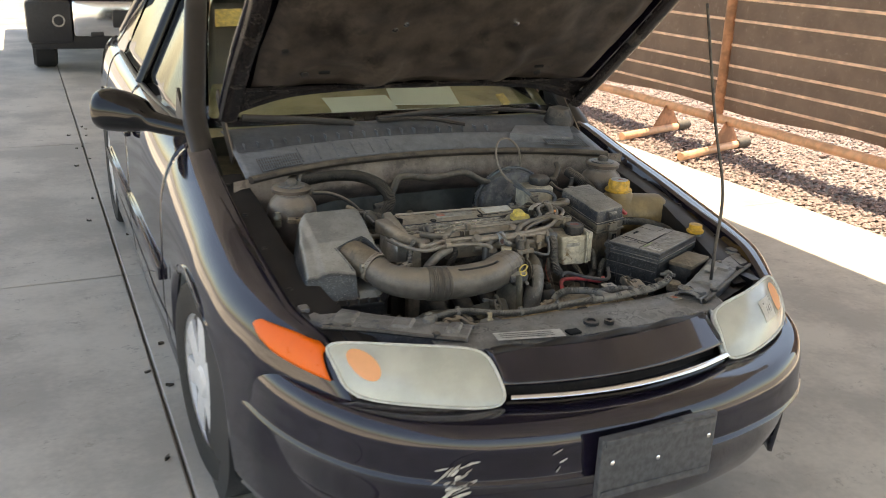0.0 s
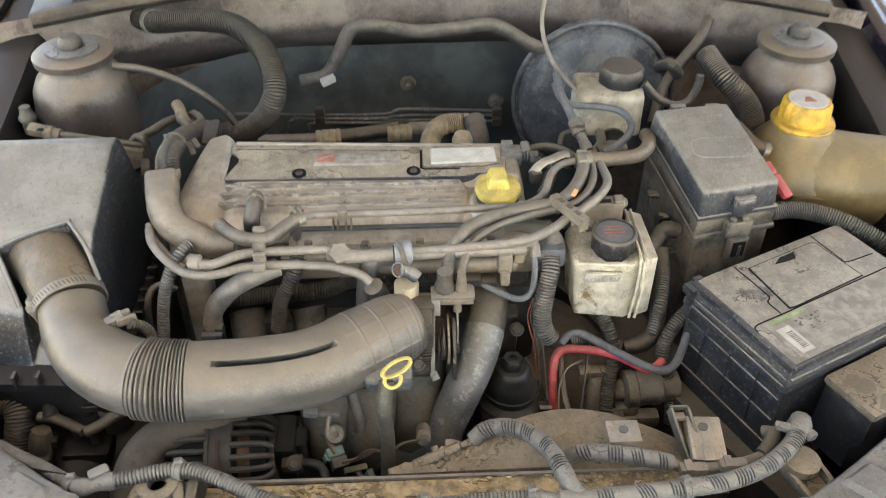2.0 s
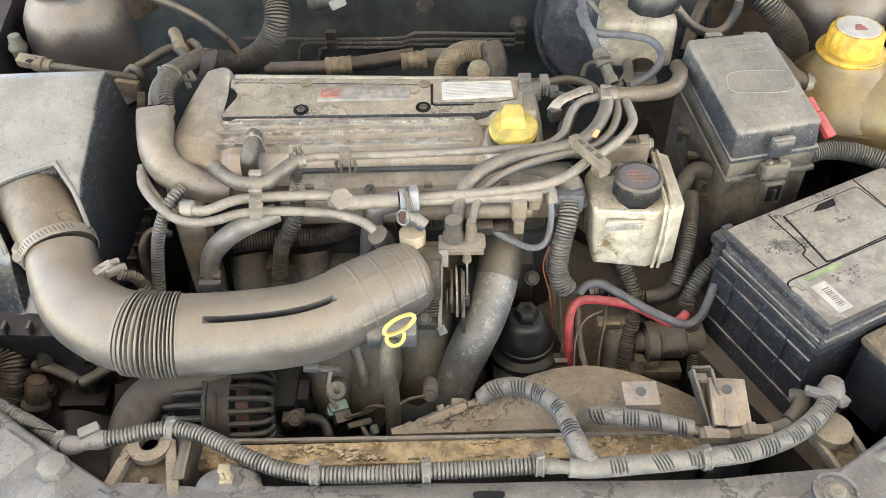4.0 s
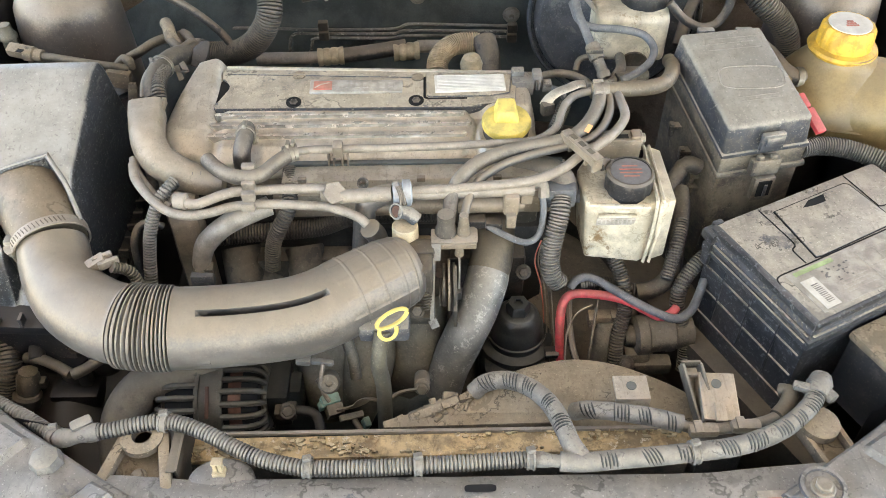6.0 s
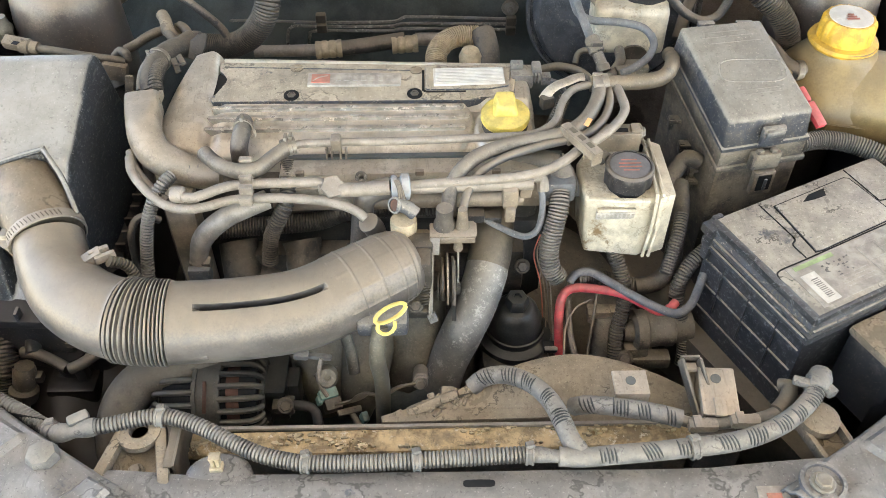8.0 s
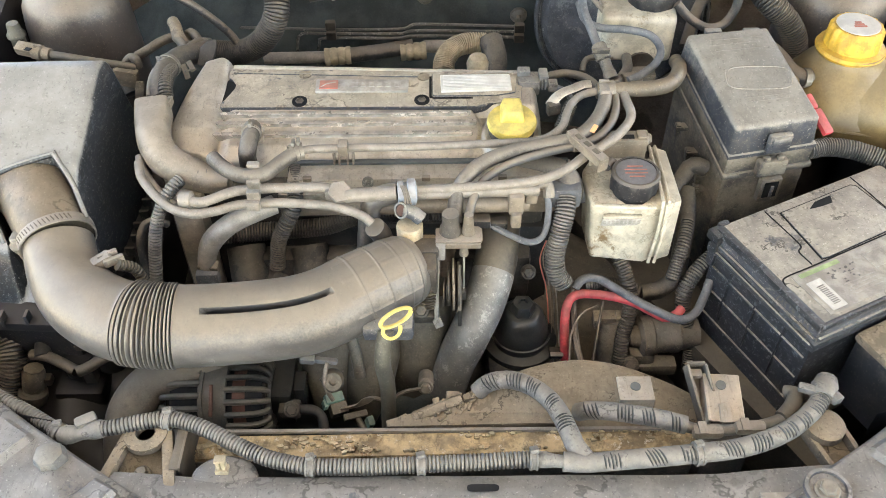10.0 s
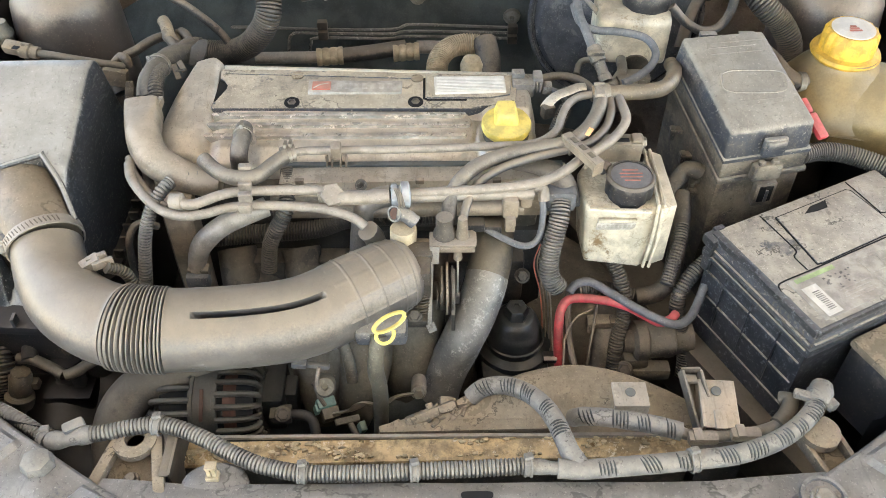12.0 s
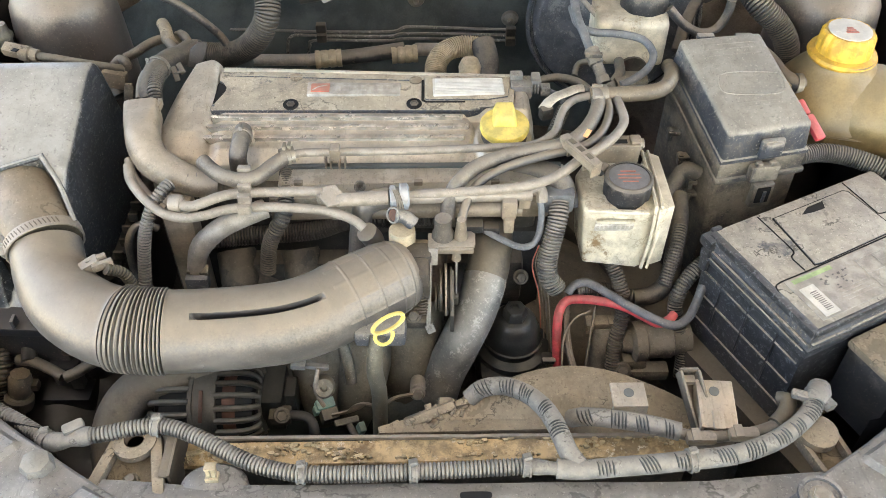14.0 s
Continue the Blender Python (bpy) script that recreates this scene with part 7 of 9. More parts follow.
part("case_gap", box(None, (0.0045, 0.036, 0.002), 0.001, m=Matrix.Translation((AC.x - 0.004, AC.y - 0.030, AC.z + 0.0385)) @ pose(0, 0, 0, 38, 0, 0)), COPPER, alt)
part("through_bolt", rod(AM @ Vector((0.046 * math.cos(3.3), 0.046 * math.sin(3.3), -0.022)), AM @ Vector((0.046 * math.cos(3.3), 0.046 * math.sin(3.3), 0.018)), 0.005, 10), ALT, alt)
part("mount_lug", box(None, (0.028, 0.030, 0.030), 0.006, m=Matrix.Translation((-0.2802, 0.4754, 0.628))), ALT, alt)
reg = part("rear_cover", join(box(None, (0.034, 0.060, 0.060), 0.008, m=Matrix.Translation((-0.213, 0.4719, 0.592))), box(None, (0.018, 0.030, 0.044), 0.004, m=Matrix.Translation((-0.1924, 0.4701, 0.594)))), BLACK_CLEAN, alt)
part("cover_label", box(None, (0.002, 0.018, 0.012), 0.0005, m=Matrix.Translation((-0.2289, 0.4764, 0.62))), LABEL_DUSTY, reg)
part("cable_stud", join(box(None, (0.026, 0.020, 0.014), 0.004, m=Matrix.Translation((-0.1996, 0.4378, 0.604))), bolt(None, 0.007, 0.007, along((-0.1966, 0.4323, 0.612), (-0.1, 0.1, 0.95)))), ALLOY_DARK, alt)
part("charge_cable", sweep([(-0.1889, 0.4369, 0.605), (-0.1725, 0.4351, 0.605), (-0.1628, 0.4298, 0.6), (-0.1589, 0.4172, 0.59)], 0.006, 10, 0.005), GRIME_SHADE, alt)
# ---- air filter box and intake hose ----
airbox = thing("air_filter_box", "black plastic air filter box under a coat of grey dust", "air filter", (-0.54, 0.66, 0.45))
lid_z = lambda y: lerp_table(y, [0.50, 0.56, 0.62, 0.75, 0.80], [0.715, 0.775, 0.826, 0.866, 0.868])
lid_edge = [(-0.404, 0.780), (-0.420, 0.797), (-0.590, 0.792), (-0.625, 0.75), (-0.648, 0.66), (-0.657, 0.550), (-0.645, 0.534), (-0.455, 0.513), (-0.410, 0.560)]
cut = [(-0.545, 0.604), (-0.462, 0.633), (-0.436, 0.600), (-0.418, 0.566), (-0.40, 0.56), (-0.40, 0.40), (-0.515, 0.40), (-0.508, 0.55)]


def lid_top(x, y, d):
    z = lid_z(y) - 0.012 * step_up(-0.595 - x, 0.012) + 0.003 * noise.noise(Vector((x * 12, y * 12, 7)))
    inner = edge_distance(cut, x, y)[0]
    return z + (0.712 - z) * step_up(inner - 0.003, 0.003)


lid = part("lid", moulding(lid_edge, lid_top, 0.692, 0.0017, 0.024, True), AIRBOX, airbox, "thickly dusted lid with a cut-out for the neck", 60)
part("notch_rim", sweep([(x, y, lid_z(y) - 0.0015) for x, y in ((-0.512, 0.552), (-0.528, 0.578), (-0.5435, 0.6035), (-0.5435, 0.604), (-0.505, 0.6175), (-0.463, 0.6315), (-0.462, 0.6315), (-0.449, 0.616), (-0.436, 0.600), (-0.420, 0.572))], 0.0034, 8, 0.004), AIRBOX, airbox)
part("lower_box", prism([(-0.41, 0.795), (-0.63, 0.79), (-0.655, 0.53), (-0.45, 0.50), (-0.405, 0.58)], 0.48, 0.688, 0.008), BLACK_PLASTIC, airbox)
part("rim", prism([(-0.398, 0.80), (-0.645, 0.80), (-0.662, 0.50), (-0.45, 0.488), (-0.395, 0.575)], 0.684, 0.697, 0.003), BAY_DARK, airbox)
for k in range(9):
    part("rim_rib", box((-0.399 + 0.002 * (k % 2), 0.60 + 0.022 * k, 0.70), (0.012, 0.004, 0.018), 0.001), BLACK_PLASTIC, airbox)
for k in range(7):
    part("rim_rib", box((-0.63 + 0.028 * k, 0.497, 0.70), (0.004, 0.012, 0.018), 0.001), BLACK_PLASTIC, airbox)
part("clip", box((-0.392, 0.74, 0.71), (0.012, 0.03, 0.05), 0.003), CLAMP, airbox)
part("neck", sweep([(-0.520, 0.652, 0.778), (-0.495, 0.625, 0.778), (-0.470, 0.585, 0.771), (-0.452, 0.553, 0.763)], lambda u: lerp_table(u, [0, 0.3, 1], [0.050, 0.045, 0.039]), 24, 0.008), NECK, airbox, "round outlet neck")

duct = thing("intake_hose", "dust-covered ribbed plastic air intake hose", "hose", (-0.25, 0.45, 0.66))
trunk_pts = [(-0.452, 0.552, 0.763), (-0.438, 0.518, 0.752), (-0.412, 0.484, 0.748), (-0.375, 0.459, 0.747), (-0.341, 0.449, 0.746), (-0.302, 0.449, 0.742), (-0.258, 0.454, 0.738), (-0.216, 0.459, 0.737), (-0.18, 0.465, 0.737), (-0.151, 0.476, 0.737), (-0.118, 0.496, 0.738), (-0.092, 0.513, 0.738), (-0.070, 0.528, 0.737), (-0.054, 0.538, 0.735)]


def trunk_shape(u, a, d):
    k = 1.0
    if 0.322 < u < 0.428:                      # bellows
        k *= 1.035 - 0.15 * abs(math.cos(math.pi * (u - 0.322) / 0.106 * 13)) ** 8
    if 0.485 < u < 0.775:                      # dark slot between the two runners
        w = math.sin(math.pi * (u - 0.485) / 0.29) ** 0.7
        off = abs((a - radians(70) + math.pi) % (2 * math.pi) - math.pi)
        k *= 1 - 0.85 * w * math.exp(-(off / 0.060) ** 4) - 0.055 * w * math.exp(-(off / 0.30) ** 2)
    for c in (0.835, 0.890, 0.938, 0.972):
        k *= 1 + 0.024 * math.exp(-((u - c) / 0.0022) ** 2)
    if 0.80 < u < 0.972:
        k *= 1 + 0.020 * abs(math.cos(6 * (a - 0.25))) ** 90
    return k


part("trunk", sweep(trunk_pts, lambda u: lerp_table(u, [0, 0.08, 0.2, 0.315, 0.322, 0.428, 0.436, 0.7, 0.85, 0.95, 0.985, 1], [0.038, 0.039, 0.042, 0.044, 0.0455, 0.0455, 0.0448, 0.0450, 0.0450, 0.0435, 0.0405, 0.0360]), 144, 0.0009, shape=trunk_shape, flat=0.95), DUCT, duct)
b1 = band(duct, (-0.455, 0.558, 0.7655), (-0.47, 0.585, 0.775), 0.0405, 0.012, PIPE_STEEL, label="steel hose clamp")
for k in range(16):
    a = radians(28 + 6.2 * k)
    cm = along((-0.455, 0.558, 0.7655), (-0.47, 0.585, 0.775))
    part("clamp_slot", box(None, (0.0005, 0.0012, 0.0070), 0, m=cm @ pose(0, 0, 0, 0, 0, math.degrees(a)) @ Matrix.Translation((0.0427, 0, 0)) @ pose(0, 0, 0, 18, 0, 0)), ALLOY_DARK, b1)
part("clamp_screw", join(box((-0.49, 0.545, 0.775), (0.014, 0.014, 0.02), 0.003), lathe([(0.007, 0), (0.007, 0.02)], 12, along((-0.49, 0.545, 0.76), (-0.49, 0.53, 0.79)))), CLAMP, duct)
part("seam_tab", sweep([(-0.2914, 0.4152, 0.733), (-0.2745, 0.4149, 0.733), (-0.2577, 0.4153, 0.733)], 0.0075, 12, 0.004), DUCT, duct)
part("sensor_clip", join(box(None, (0.028, 0.014, 0.012), 0.003, m=Matrix.Translation((-0.392, 0.512, 0.775)) @ pose(0, 0, 0, 0, -20, 25)), box(None, (0.006, 0.022, 0.010), 0.002, m=Matrix.Translation((-0.384, 0.518, 0.779)) @ pose(0, 0, 0, 0, 0, -60)), box(None, (0.006, 0.022, 0.010), 0.002, m=Matrix.Translation((-0.376, 0.512, 0.777)) @ pose(0, 0, 0, 0, 0, -60))), TANHOSE, duct)


# ---- battery ----
battery = thing("battery", "black car battery with a dusty grey top", "battery", (0.41, 0.565, 0.55))
BL, BF = Vector((0.297, 0.588)), Vector((0.380, 0.438))
ex = (Vector((0.527, 0.700)) - BL).normalized()
ang = math.degrees(math.atan2(ex.y, ex.x))
ey = Vector((-ex.y, ex.x))
LX, LY = 0.258, 0.172
BM = Matrix.Translation((*(BL + ex * LX / 2 - ey * LY / 2), 0)) @ pose(0, 0, 0, 0, 0, ang)


def bbox(cx, cy, cz, sx, sy, sz, bev=0.003):
    return box(None, (sx, sy, sz), bev, m=BM @ Matrix.Translation((cx, cy, cz)))


part("case", bbox(0, 0, 0.645, LX - 0.006, LY - 0.006, 0.17, 0.005), BATT, battery)
part("lid", bbox(0, 0, 0.732, LX, LY, 0.030, 0.006), BATT_LID, battery)
part("lid_rim", bbox(0, 0, 0.716, LX + 0.005, LY + 0.005, 0.012, 0.002), BATT, battery)
VC = [(-0.0465, 0.069), (0.0620, 0.0700), (0.0670, 0.066), (0.0690, -0.0080), (-0.0480, -0.0105), (-0.0560, -0.0090)]
part("seam", prism([(x * 1.03 + 0.0002, y * 1.03 - 0.0006) for x, y in VC], 0.744, 0.7478, 0, m=BM), HOLE, battery)
part("vent_cover", prism(VC, 0.744, 0.7490, 0.0010, m=BM), BATT_LID, battery)


def groove(pts):
    """A dark seam scored along the lid."""
    part("lid_groove", sweep([tuple(BM @ Vector((x, y, 0.7473))) for x, y in pts], 0.0010, 6, 0.003, flat=0.5), HOLE, battery)


groove([(-0.0610, 0.0800), (-0.0615, 0.050), (-0.0625, 0.020), (-0.0650, 0.0150), (-0.0705, 0.0125), (-0.0722, 0.0080), (-0.0724, -0.0110)])
groove([(-0.1215, -0.0240), (-0.1180, -0.0150), (-0.1080, -0.0126), (-0.0736, -0.0128), (0.0, -0.0120), (0.118, -0.0110)])
groove([(0.0746, 0.0825), (0.0735, 0.050), (0.0725, 0.0260), (0.0760, 0.0200), (0.1180, 0.0170)])
part("handle_recess", prism([(-0.0125, 0.0590), (0.0020, 0.0660), (0.0262, 0.0664), (0.0200, 0.0556), (0.004, 0.0560)], 0.7485, 0.7494, 0, m=BM), HOLE, battery)
part("lid_bead", join(bbox(-0.1335, 0, 0.7195, 0.003, LY - 0.004, 0.003, 0.001), bbox(-0.1315, 0, 0.7290, 0.0035, LY - 0.004, 0.003, 0.001), bbox(0, -0.087, 0.7290, LX - 0.004, 0.0035, 0.003, 0.001)), BATT_LID, battery)
part("lid_shoulder", join(bbox(-0.1240, 0, 0.7420, 0.0105, LY - 0.002, 0.0120, 0.004), bbox(0, -0.0835, 0.7420, LX - 0.004, 0.0055, 0.0115, 0.0025)), BATT, battery)
part("terminal_cover", join(bbox(-0.128, 0.080, 0.738, 0.018, 0.020, 0.014, 0.004), bbox(-0.116, 0.087, 0.744, 0.014, 0.008, 0.008, 0.003), bbox(-0.133, 0.076, 0.715, 0.007, 0.012, 0.036, 0.003)), BATT, battery)
part("label", bbox(0.004, -0.0455, 0.7476, 0.222, 0.060, 0.0008, 0), LABEL_DUSTY, battery, "worn grey label with faint print")
part("green_stripe", bbox(-0.0712, -0.0200, 0.7484, 0.055, 0.0055, 0.0006, 0), GREEN_INK, battery)
part("white_box", bbox(-0.0905, -0.0520, 0.7484, 0.0200, 0.0420, 0.0006, 0), WHITE, battery)
for k in range(11):
    part("code_bar", bbox(-0.0890, -0.0665 + 0.0026 * k, 0.7490, 0.009, 0.0012 if k % 3 else 0.0006, 0.0004, 0), INK, battery)
mark_rng = random.Random(9)
for k in range(22):
    part("print_mark", bbox(-0.068 + mark_rng.uniform(0, 0.042), -0.028 - mark_rng.uniform(0, 0.020), 0.7486, mark_rng.uniform(0.0012, 0.0040), mark_rng.uniform(0.001, 0.0022), 0.0004, 0), INK, battery)
for k in range(4):
    part("print_line", bbox(-0.042, -0.050 - 0.005 * k, 0.7486, 0.044 - 0.006 * (k % 2), 0.0012, 0.0004, 0), PALE_PRINT, battery)
for cx_, cy_, lx_, ly_ in ((0.022, -0.025, 0.070, 0.0012), (0.022, -0.068, 0.070, 0.0012), (-0.013, -0.0465, 0.0012, 0.043), (0.012, -0.0360, 0.0012, 0.021), (0.036, -0.0360, 0.0012, 0.021), (0.022, -0.0465, 0.070, 0.0010), (0.024, -0.036, 0.020, 0.0008)):
    part("print_frame", bbox(cx_, cy_, 0.7487, lx_, ly_, 0.0004, 0), PALE_PRINT, battery)
part("print_diamond", box(None, (0.010, 0.010, 0.0004), 0, m=BM @ Matrix.Translation((0.000, -0.056, 0.7488)) @ pose(0, 0, 0, 0, 0, 45)), PALE_PRINT, battery)
for k in range(3):
    part("case_rib", bbox(-0.1275, -0.045 + 0.045 * k, 0.665, 0.003, 0.0018, 0.09, 0.0008), BATT, battery)
for zz in (0.69, 0.655, 0.615):
    part("case_rib", bbox(-0.1275, 0, zz, 0.003, LY - 0.012, 0.0018, 0.0008), BATT_LID, battery)
part("battery_tray", bbox(0, 0, 0.553, LX + 0.02, LY + 0.02, 0.016, 0.004), ALLOY_DARK, battery)
part("tray_leg", bbox(0, 0, 0.43, 0.12, 0.1, 0.24, 0.01), ALLOY_DARK, battery)

relay = thing("relay_box", "small black box with a tan dusty lid", "relay box", (0.50, 0.42, 0.6))
RM = Matrix.Translation((0.497, 0.447, 0.66)) @ pose(0, 0, 0, 0, 0, 26)
part("box", box(None, (0.125, 0.07, 0.10), 0.008, m=RM), BLACK_PLASTIC, relay)
part("lid", box(None, (0.128, 0.073, 0.012), 0.005, m=RM @ Matrix.Translation((0, 0, 0.052))), SHROUD, relay)
washer = thing("washer_filler", "blue-grey washer filler neck with an orange-yellow cap", "filler neck", (0.635, 0.60, 0.6))
part("neck", sweep([(0.66, 0.575, 0.5), (0.650, 0.575, 0.64), (0.628, 0.573, 0.70), (0.615, 0.57, 0.752)], 0.018, 14, 0.02), BLUE_GREY, washer)
part("cap", lathe([(0.024, 0.0), (0.027, 0.004), (0.027, 0.008), (0.021, 0.010), (0.020, 0.026), (0.008, 0.028)], 24, Matrix.Translation((0.615, 0.57, 0.748))), YELLOW_CAP, washer)


# ---- fuse box ----
fuse = thing("fuse_box", "tall black fuse box with a dusty lid", "fuse box", (0.37, 0.78, 0.55))
fa, fb_, fc, fd = (0.298, 0.850), (0.405, 0.862), (0.440, 0.715), (0.334, 0.697)


def grow(poly, g):
    c = Vector((sum(p[0] for p in poly) / 4, sum(p[1] for p in poly) / 4))
    return [tuple(c + (Vector(p) - c) * g) for p in poly]


ftop = lambda x, y: 0.806 + 0.245 * (y - 0.70)
quad = [fa, fd, fc, fb_]
flid = part("lid", prism(grow(quad, 1.05), lambda x, y: ftop(x, y) - 0.040, ftop, 0.006, top=quad, seg=3), BOX_PLASTIC, fuse, "dust-coated lid with raised mouldings")
part("lid_lip", prism(grow(quad, 1.075), lambda x, y: ftop(x, y) - 0.043, lambda x, y: ftop(x, y) - 0.0375, 0.0015), BOX_PLASTIC, flid)
fcx, fcy = 0.377, 0.776
oval = [(fcx + 0.041 * math.copysign(abs(math.cos(a)) ** 0.5, math.cos(a)) + 0.10 * 0.020 * math.sin(a), fcy + 0.018 * math.copysign(abs(math.sin(a)) ** 0.5, math.sin(a))) for a in [k * math.pi / 14 for k in range(29)]]
part("lid_oval", sweep([(x, y, ftop(x, y)) for x, y in oval], 0.0011, 6, 0.004), BOX_PLASTIC, flid)
for k, (w0, w1) in enumerate(((0.324, 0.400), (0.322, 0.390), (0.330, 0.402))):
    part("lid_rib", sweep([(w0, 0.838 - 0.009 * k, ftop(0, 0.838 - 0.009 * k)), (w1, 0.846 - 0.009 * k, ftop(0, 0.846 - 0.009 * k))], 0.0012, 6, 0.02, flat=0.5), BOX_PLASTIC, flid)
for k in range(2):
    part("lid_rib", sweep([(0.352 + 0.004 * k, 0.744 - 0.006 * k, ftop(0, 0.744 - 0.006 * k)), (0.405 + 0.004 * k, 0.751 - 0.006 * k, ftop(0, 0.751 - 0.006 * k))], 0.0009, 6, 0.02, flat=0.5), BOX_PLASTIC, flid)
for bx in (0.335, 0.385):
    part("hinge_tab", box((bx, 0.861, 0.838), (0.022, 0.010, 0.008), 0.002), BOX_PLASTIC, flid)
part("middle", prism(grow(quad, 1.06), lambda x, y: ftop(x, y) - 0.068, lambda x, y: ftop(x, y) - 0.043, 0.003), BOX_BROWN, fuse)
part("middle_lip", prism(grow(quad, 1.10), lambda x, y: ftop(x, y) - 0.073, lambda x, y: ftop(x, y) - 0.066, 0.002), BOX_BROWN, fuse)
part("base", prism(grow(quad, 1.03), 0.56, lambda x, y: ftop(x, y) - 0.072, 0.006), BOX_BROWN, fuse)
FL = Matrix.Translation((0.3893, 0.694, 0.7868)) @ pose(0, 0, 0, 0, 0, 10)
part("latch", join(box(None, (0.030, 0.008, 0.026), 0.003, m=FL), box(None, (0.024, 0.012, 0.014), 0.003, m=FL @ Matrix.Translation((0, -0.002, 0.004)))), BOX_PLASTIC, fuse)
part("middle_latch", join(box(None, (0.038, 0.012, 0.024), 0.003, m=FL @ Matrix.Translation((-0.002, -0.002, -0.036))), box(None, (0.008, 0.006, 0.006), 0.001, m=FL @ Matrix.Translation((-0.012, -0.004, -0.021))), box(None, (0.008, 0.006, 0.006), 0.001, m=FL @ Matrix.Translation((0.006, -0.004, -0.021)))), BOX_BROWN, fuse)
low_latch = part("lower_latch", join(box(None, (0.028, 0.010, 0.036), 0.002, m=FL @ Matrix.Translation((0.002, -0.005, -0.070)))), BOX_BROWN, fuse)
part("latch_slot", box(None, (0.018, 0.002, 0.024), 0.0005, m=FL @ Matrix.Translation((0.002, -0.0105, -0.068))), HOLE, low_latch)
part("latch_tongue", box(None, (0.004, 0.003, 0.018), 0.0005, m=FL @ Matrix.Translation((0.003, -0.0118, -0.070))), BOX_PLASTIC, low_latch)
for side_clip in ((0.3033, 0.8, 0.7306), (0.3125, 0.765, 0.7159), (0.3228, 0.735, 0.6999), (0.322, 0.73, 0.6835)):
    part("side_clip", join(box(None, (0.020, 0.012, 0.006), 0.001, m=Matrix.Translation(side_clip)), box(None, (0.006, 0.010, 0.018), 0.001, m=Matrix.Translation(side_clip) @ Matrix.Translation((-0.006, 0, -0.004)))), BOX_BROWN, fuse)
run("vacuum_hose", "brown rubber elbow between the reservoir and the fuse box", "hose", [(0.2782, 0.7064, 0.7), (0.2907, 0.7192, 0.71), (0.2994, 0.7276, 0.72), (0.3084, 0.7259, 0.725), (0.3194, 0.7249, 0.72)], 0.011, LOOM_BROWN)
# ---- coolant expansion tank ----
tank = thing("expansion_tank", "amber-stained translucent coolant tank", "coolant tank", (0.57, 0.83, 0.62))
part("bottle", join(sweep([(0.470, 0.832, 0.745), (0.49, 0.838, 0.742), (0.53, 0.835, 0.740), (0.58, 0.822, 0.738), (0.63, 0.812, 0.737), (0.665, 0.805, 0.737), (0.680, 0.802, 0.737)],
                          lambda u: lerp_table(u, [0, 0.05, 0.14, 0.34, 0.40, 0.46, 0.86, 0.96, 1], [0.02, 0.055, 0.066, 0.068, 0.068, 0.068, 0.066, 0.050, 0.02]), 28, 0.007, flat=1.02),
                    lathe([(0.082, 0.745), (0.072, 0.772), (0.058, 0.792), (0.046, 0.806), (0.040, 0.814), (0.040, 0.822)], 36, Matrix.Translation((0.520, 0.848, 0)))), TANK, tank)
part("seam", sweep([(0.455, 0.79, 0.742), (0.50, 0.774, 0.742), (0.56, 0.763, 0.740), (0.62, 0.752, 0.739), (0.685, 0.76, 0.738)], 0.004, 8, 0.02, flat=0.5), TANK, tank)
tc = part("cap", lathe([(0.043, 0.815), (0.045, 0.819), (0.043, 0.823), (0.0360, 0.825), (0.0345, 0.848), (0.032, 0.8525), (0.030, 0.853)], 60, Matrix.Translation((0.518, 0.852, 0)), lobe_depth=0.10, lobe_rows=(4, 5)), YELLOW_CAP, tank, "orange-yellow ribbed cap")
part("cap_label", lathe([(0.0275, 0.8515), (0.0275, 0.854)], 30, Matrix.Translation((0.518, 0.852, 0))), WHITE, tc)
for k in range(3):
    part("label_print", box((0.518, 0.845 + 0.005 * k, 0.8547), (0.016 - 0.004 * k, 0.0034, 0.0006), 0), RED_INK, tc)
part("spigot", join(rod((0.475, 0.83, 0.785), (0.44, 0.828, 0.785), 0.009, 12)), TANK, tank)
neck_hose = run("coolant_hose", "black rubber hose clamped to the coolant tank", "hose", [(0.425, 0.91, 0.79), (0.434, 0.87, 0.795), (0.444, 0.842, 0.79), (0.458, 0.829, 0.787), (0.47, 0.829, 0.786)], 0.0115, RUBBER)
band(neck_hose, (0.462, 0.829, 0.787), (0.5, 0.829, 0.785), 0.0115, 0.008)
red_tab = tagged(part("red_tab", join(box(None, (0.014, 0.036, 0.008), 0.003, m=Matrix.Translation((0.455, 0.736, 0.785)) @ pose(0, 0, 0, 25, 0, 22)), box(None, (0.009, 0.022, 0.007), 0.003, m=Matrix.Translation((0.446, 0.762, 0.797)) @ pose(0, 0, 0, 25, 0, 22))), RED, None), "bright red plastic tab beside the fuse box", "tab")
run("wiring_conduit", "black corrugated conduit beside the battery", "conduit", [(0.44, 0.718, 0.755), (0.47, 0.727, 0.752), (0.51, 0.722, 0.748), (0.555, 0.695, 0.742), (0.60, 0.66, 0.72), (0.62, 0.62, 0.66)], 0.0125, LOOM, "conduit")


# ---- power steering reservoir ----
ps = thing("steering_fluid_reservoir", "yellowed white plastic fluid reservoir", "reservoir", (0.205, 0.645, 0.66))
part("bottle", prism([(0.158, 0.602), (0.222, 0.592), (0.24, 0.602), (0.246, 0.675), (0.17, 0.69), (0.155, 0.66)], 0.682, 0.768, 0.006, top=[(0.152, 0.610), (0.228, 0.604), (0.240, 0.612), (0.242, 0.690), (0.165, 0.696), (0.148, 0.668)], seg=3), WHITE_TANK, ps)
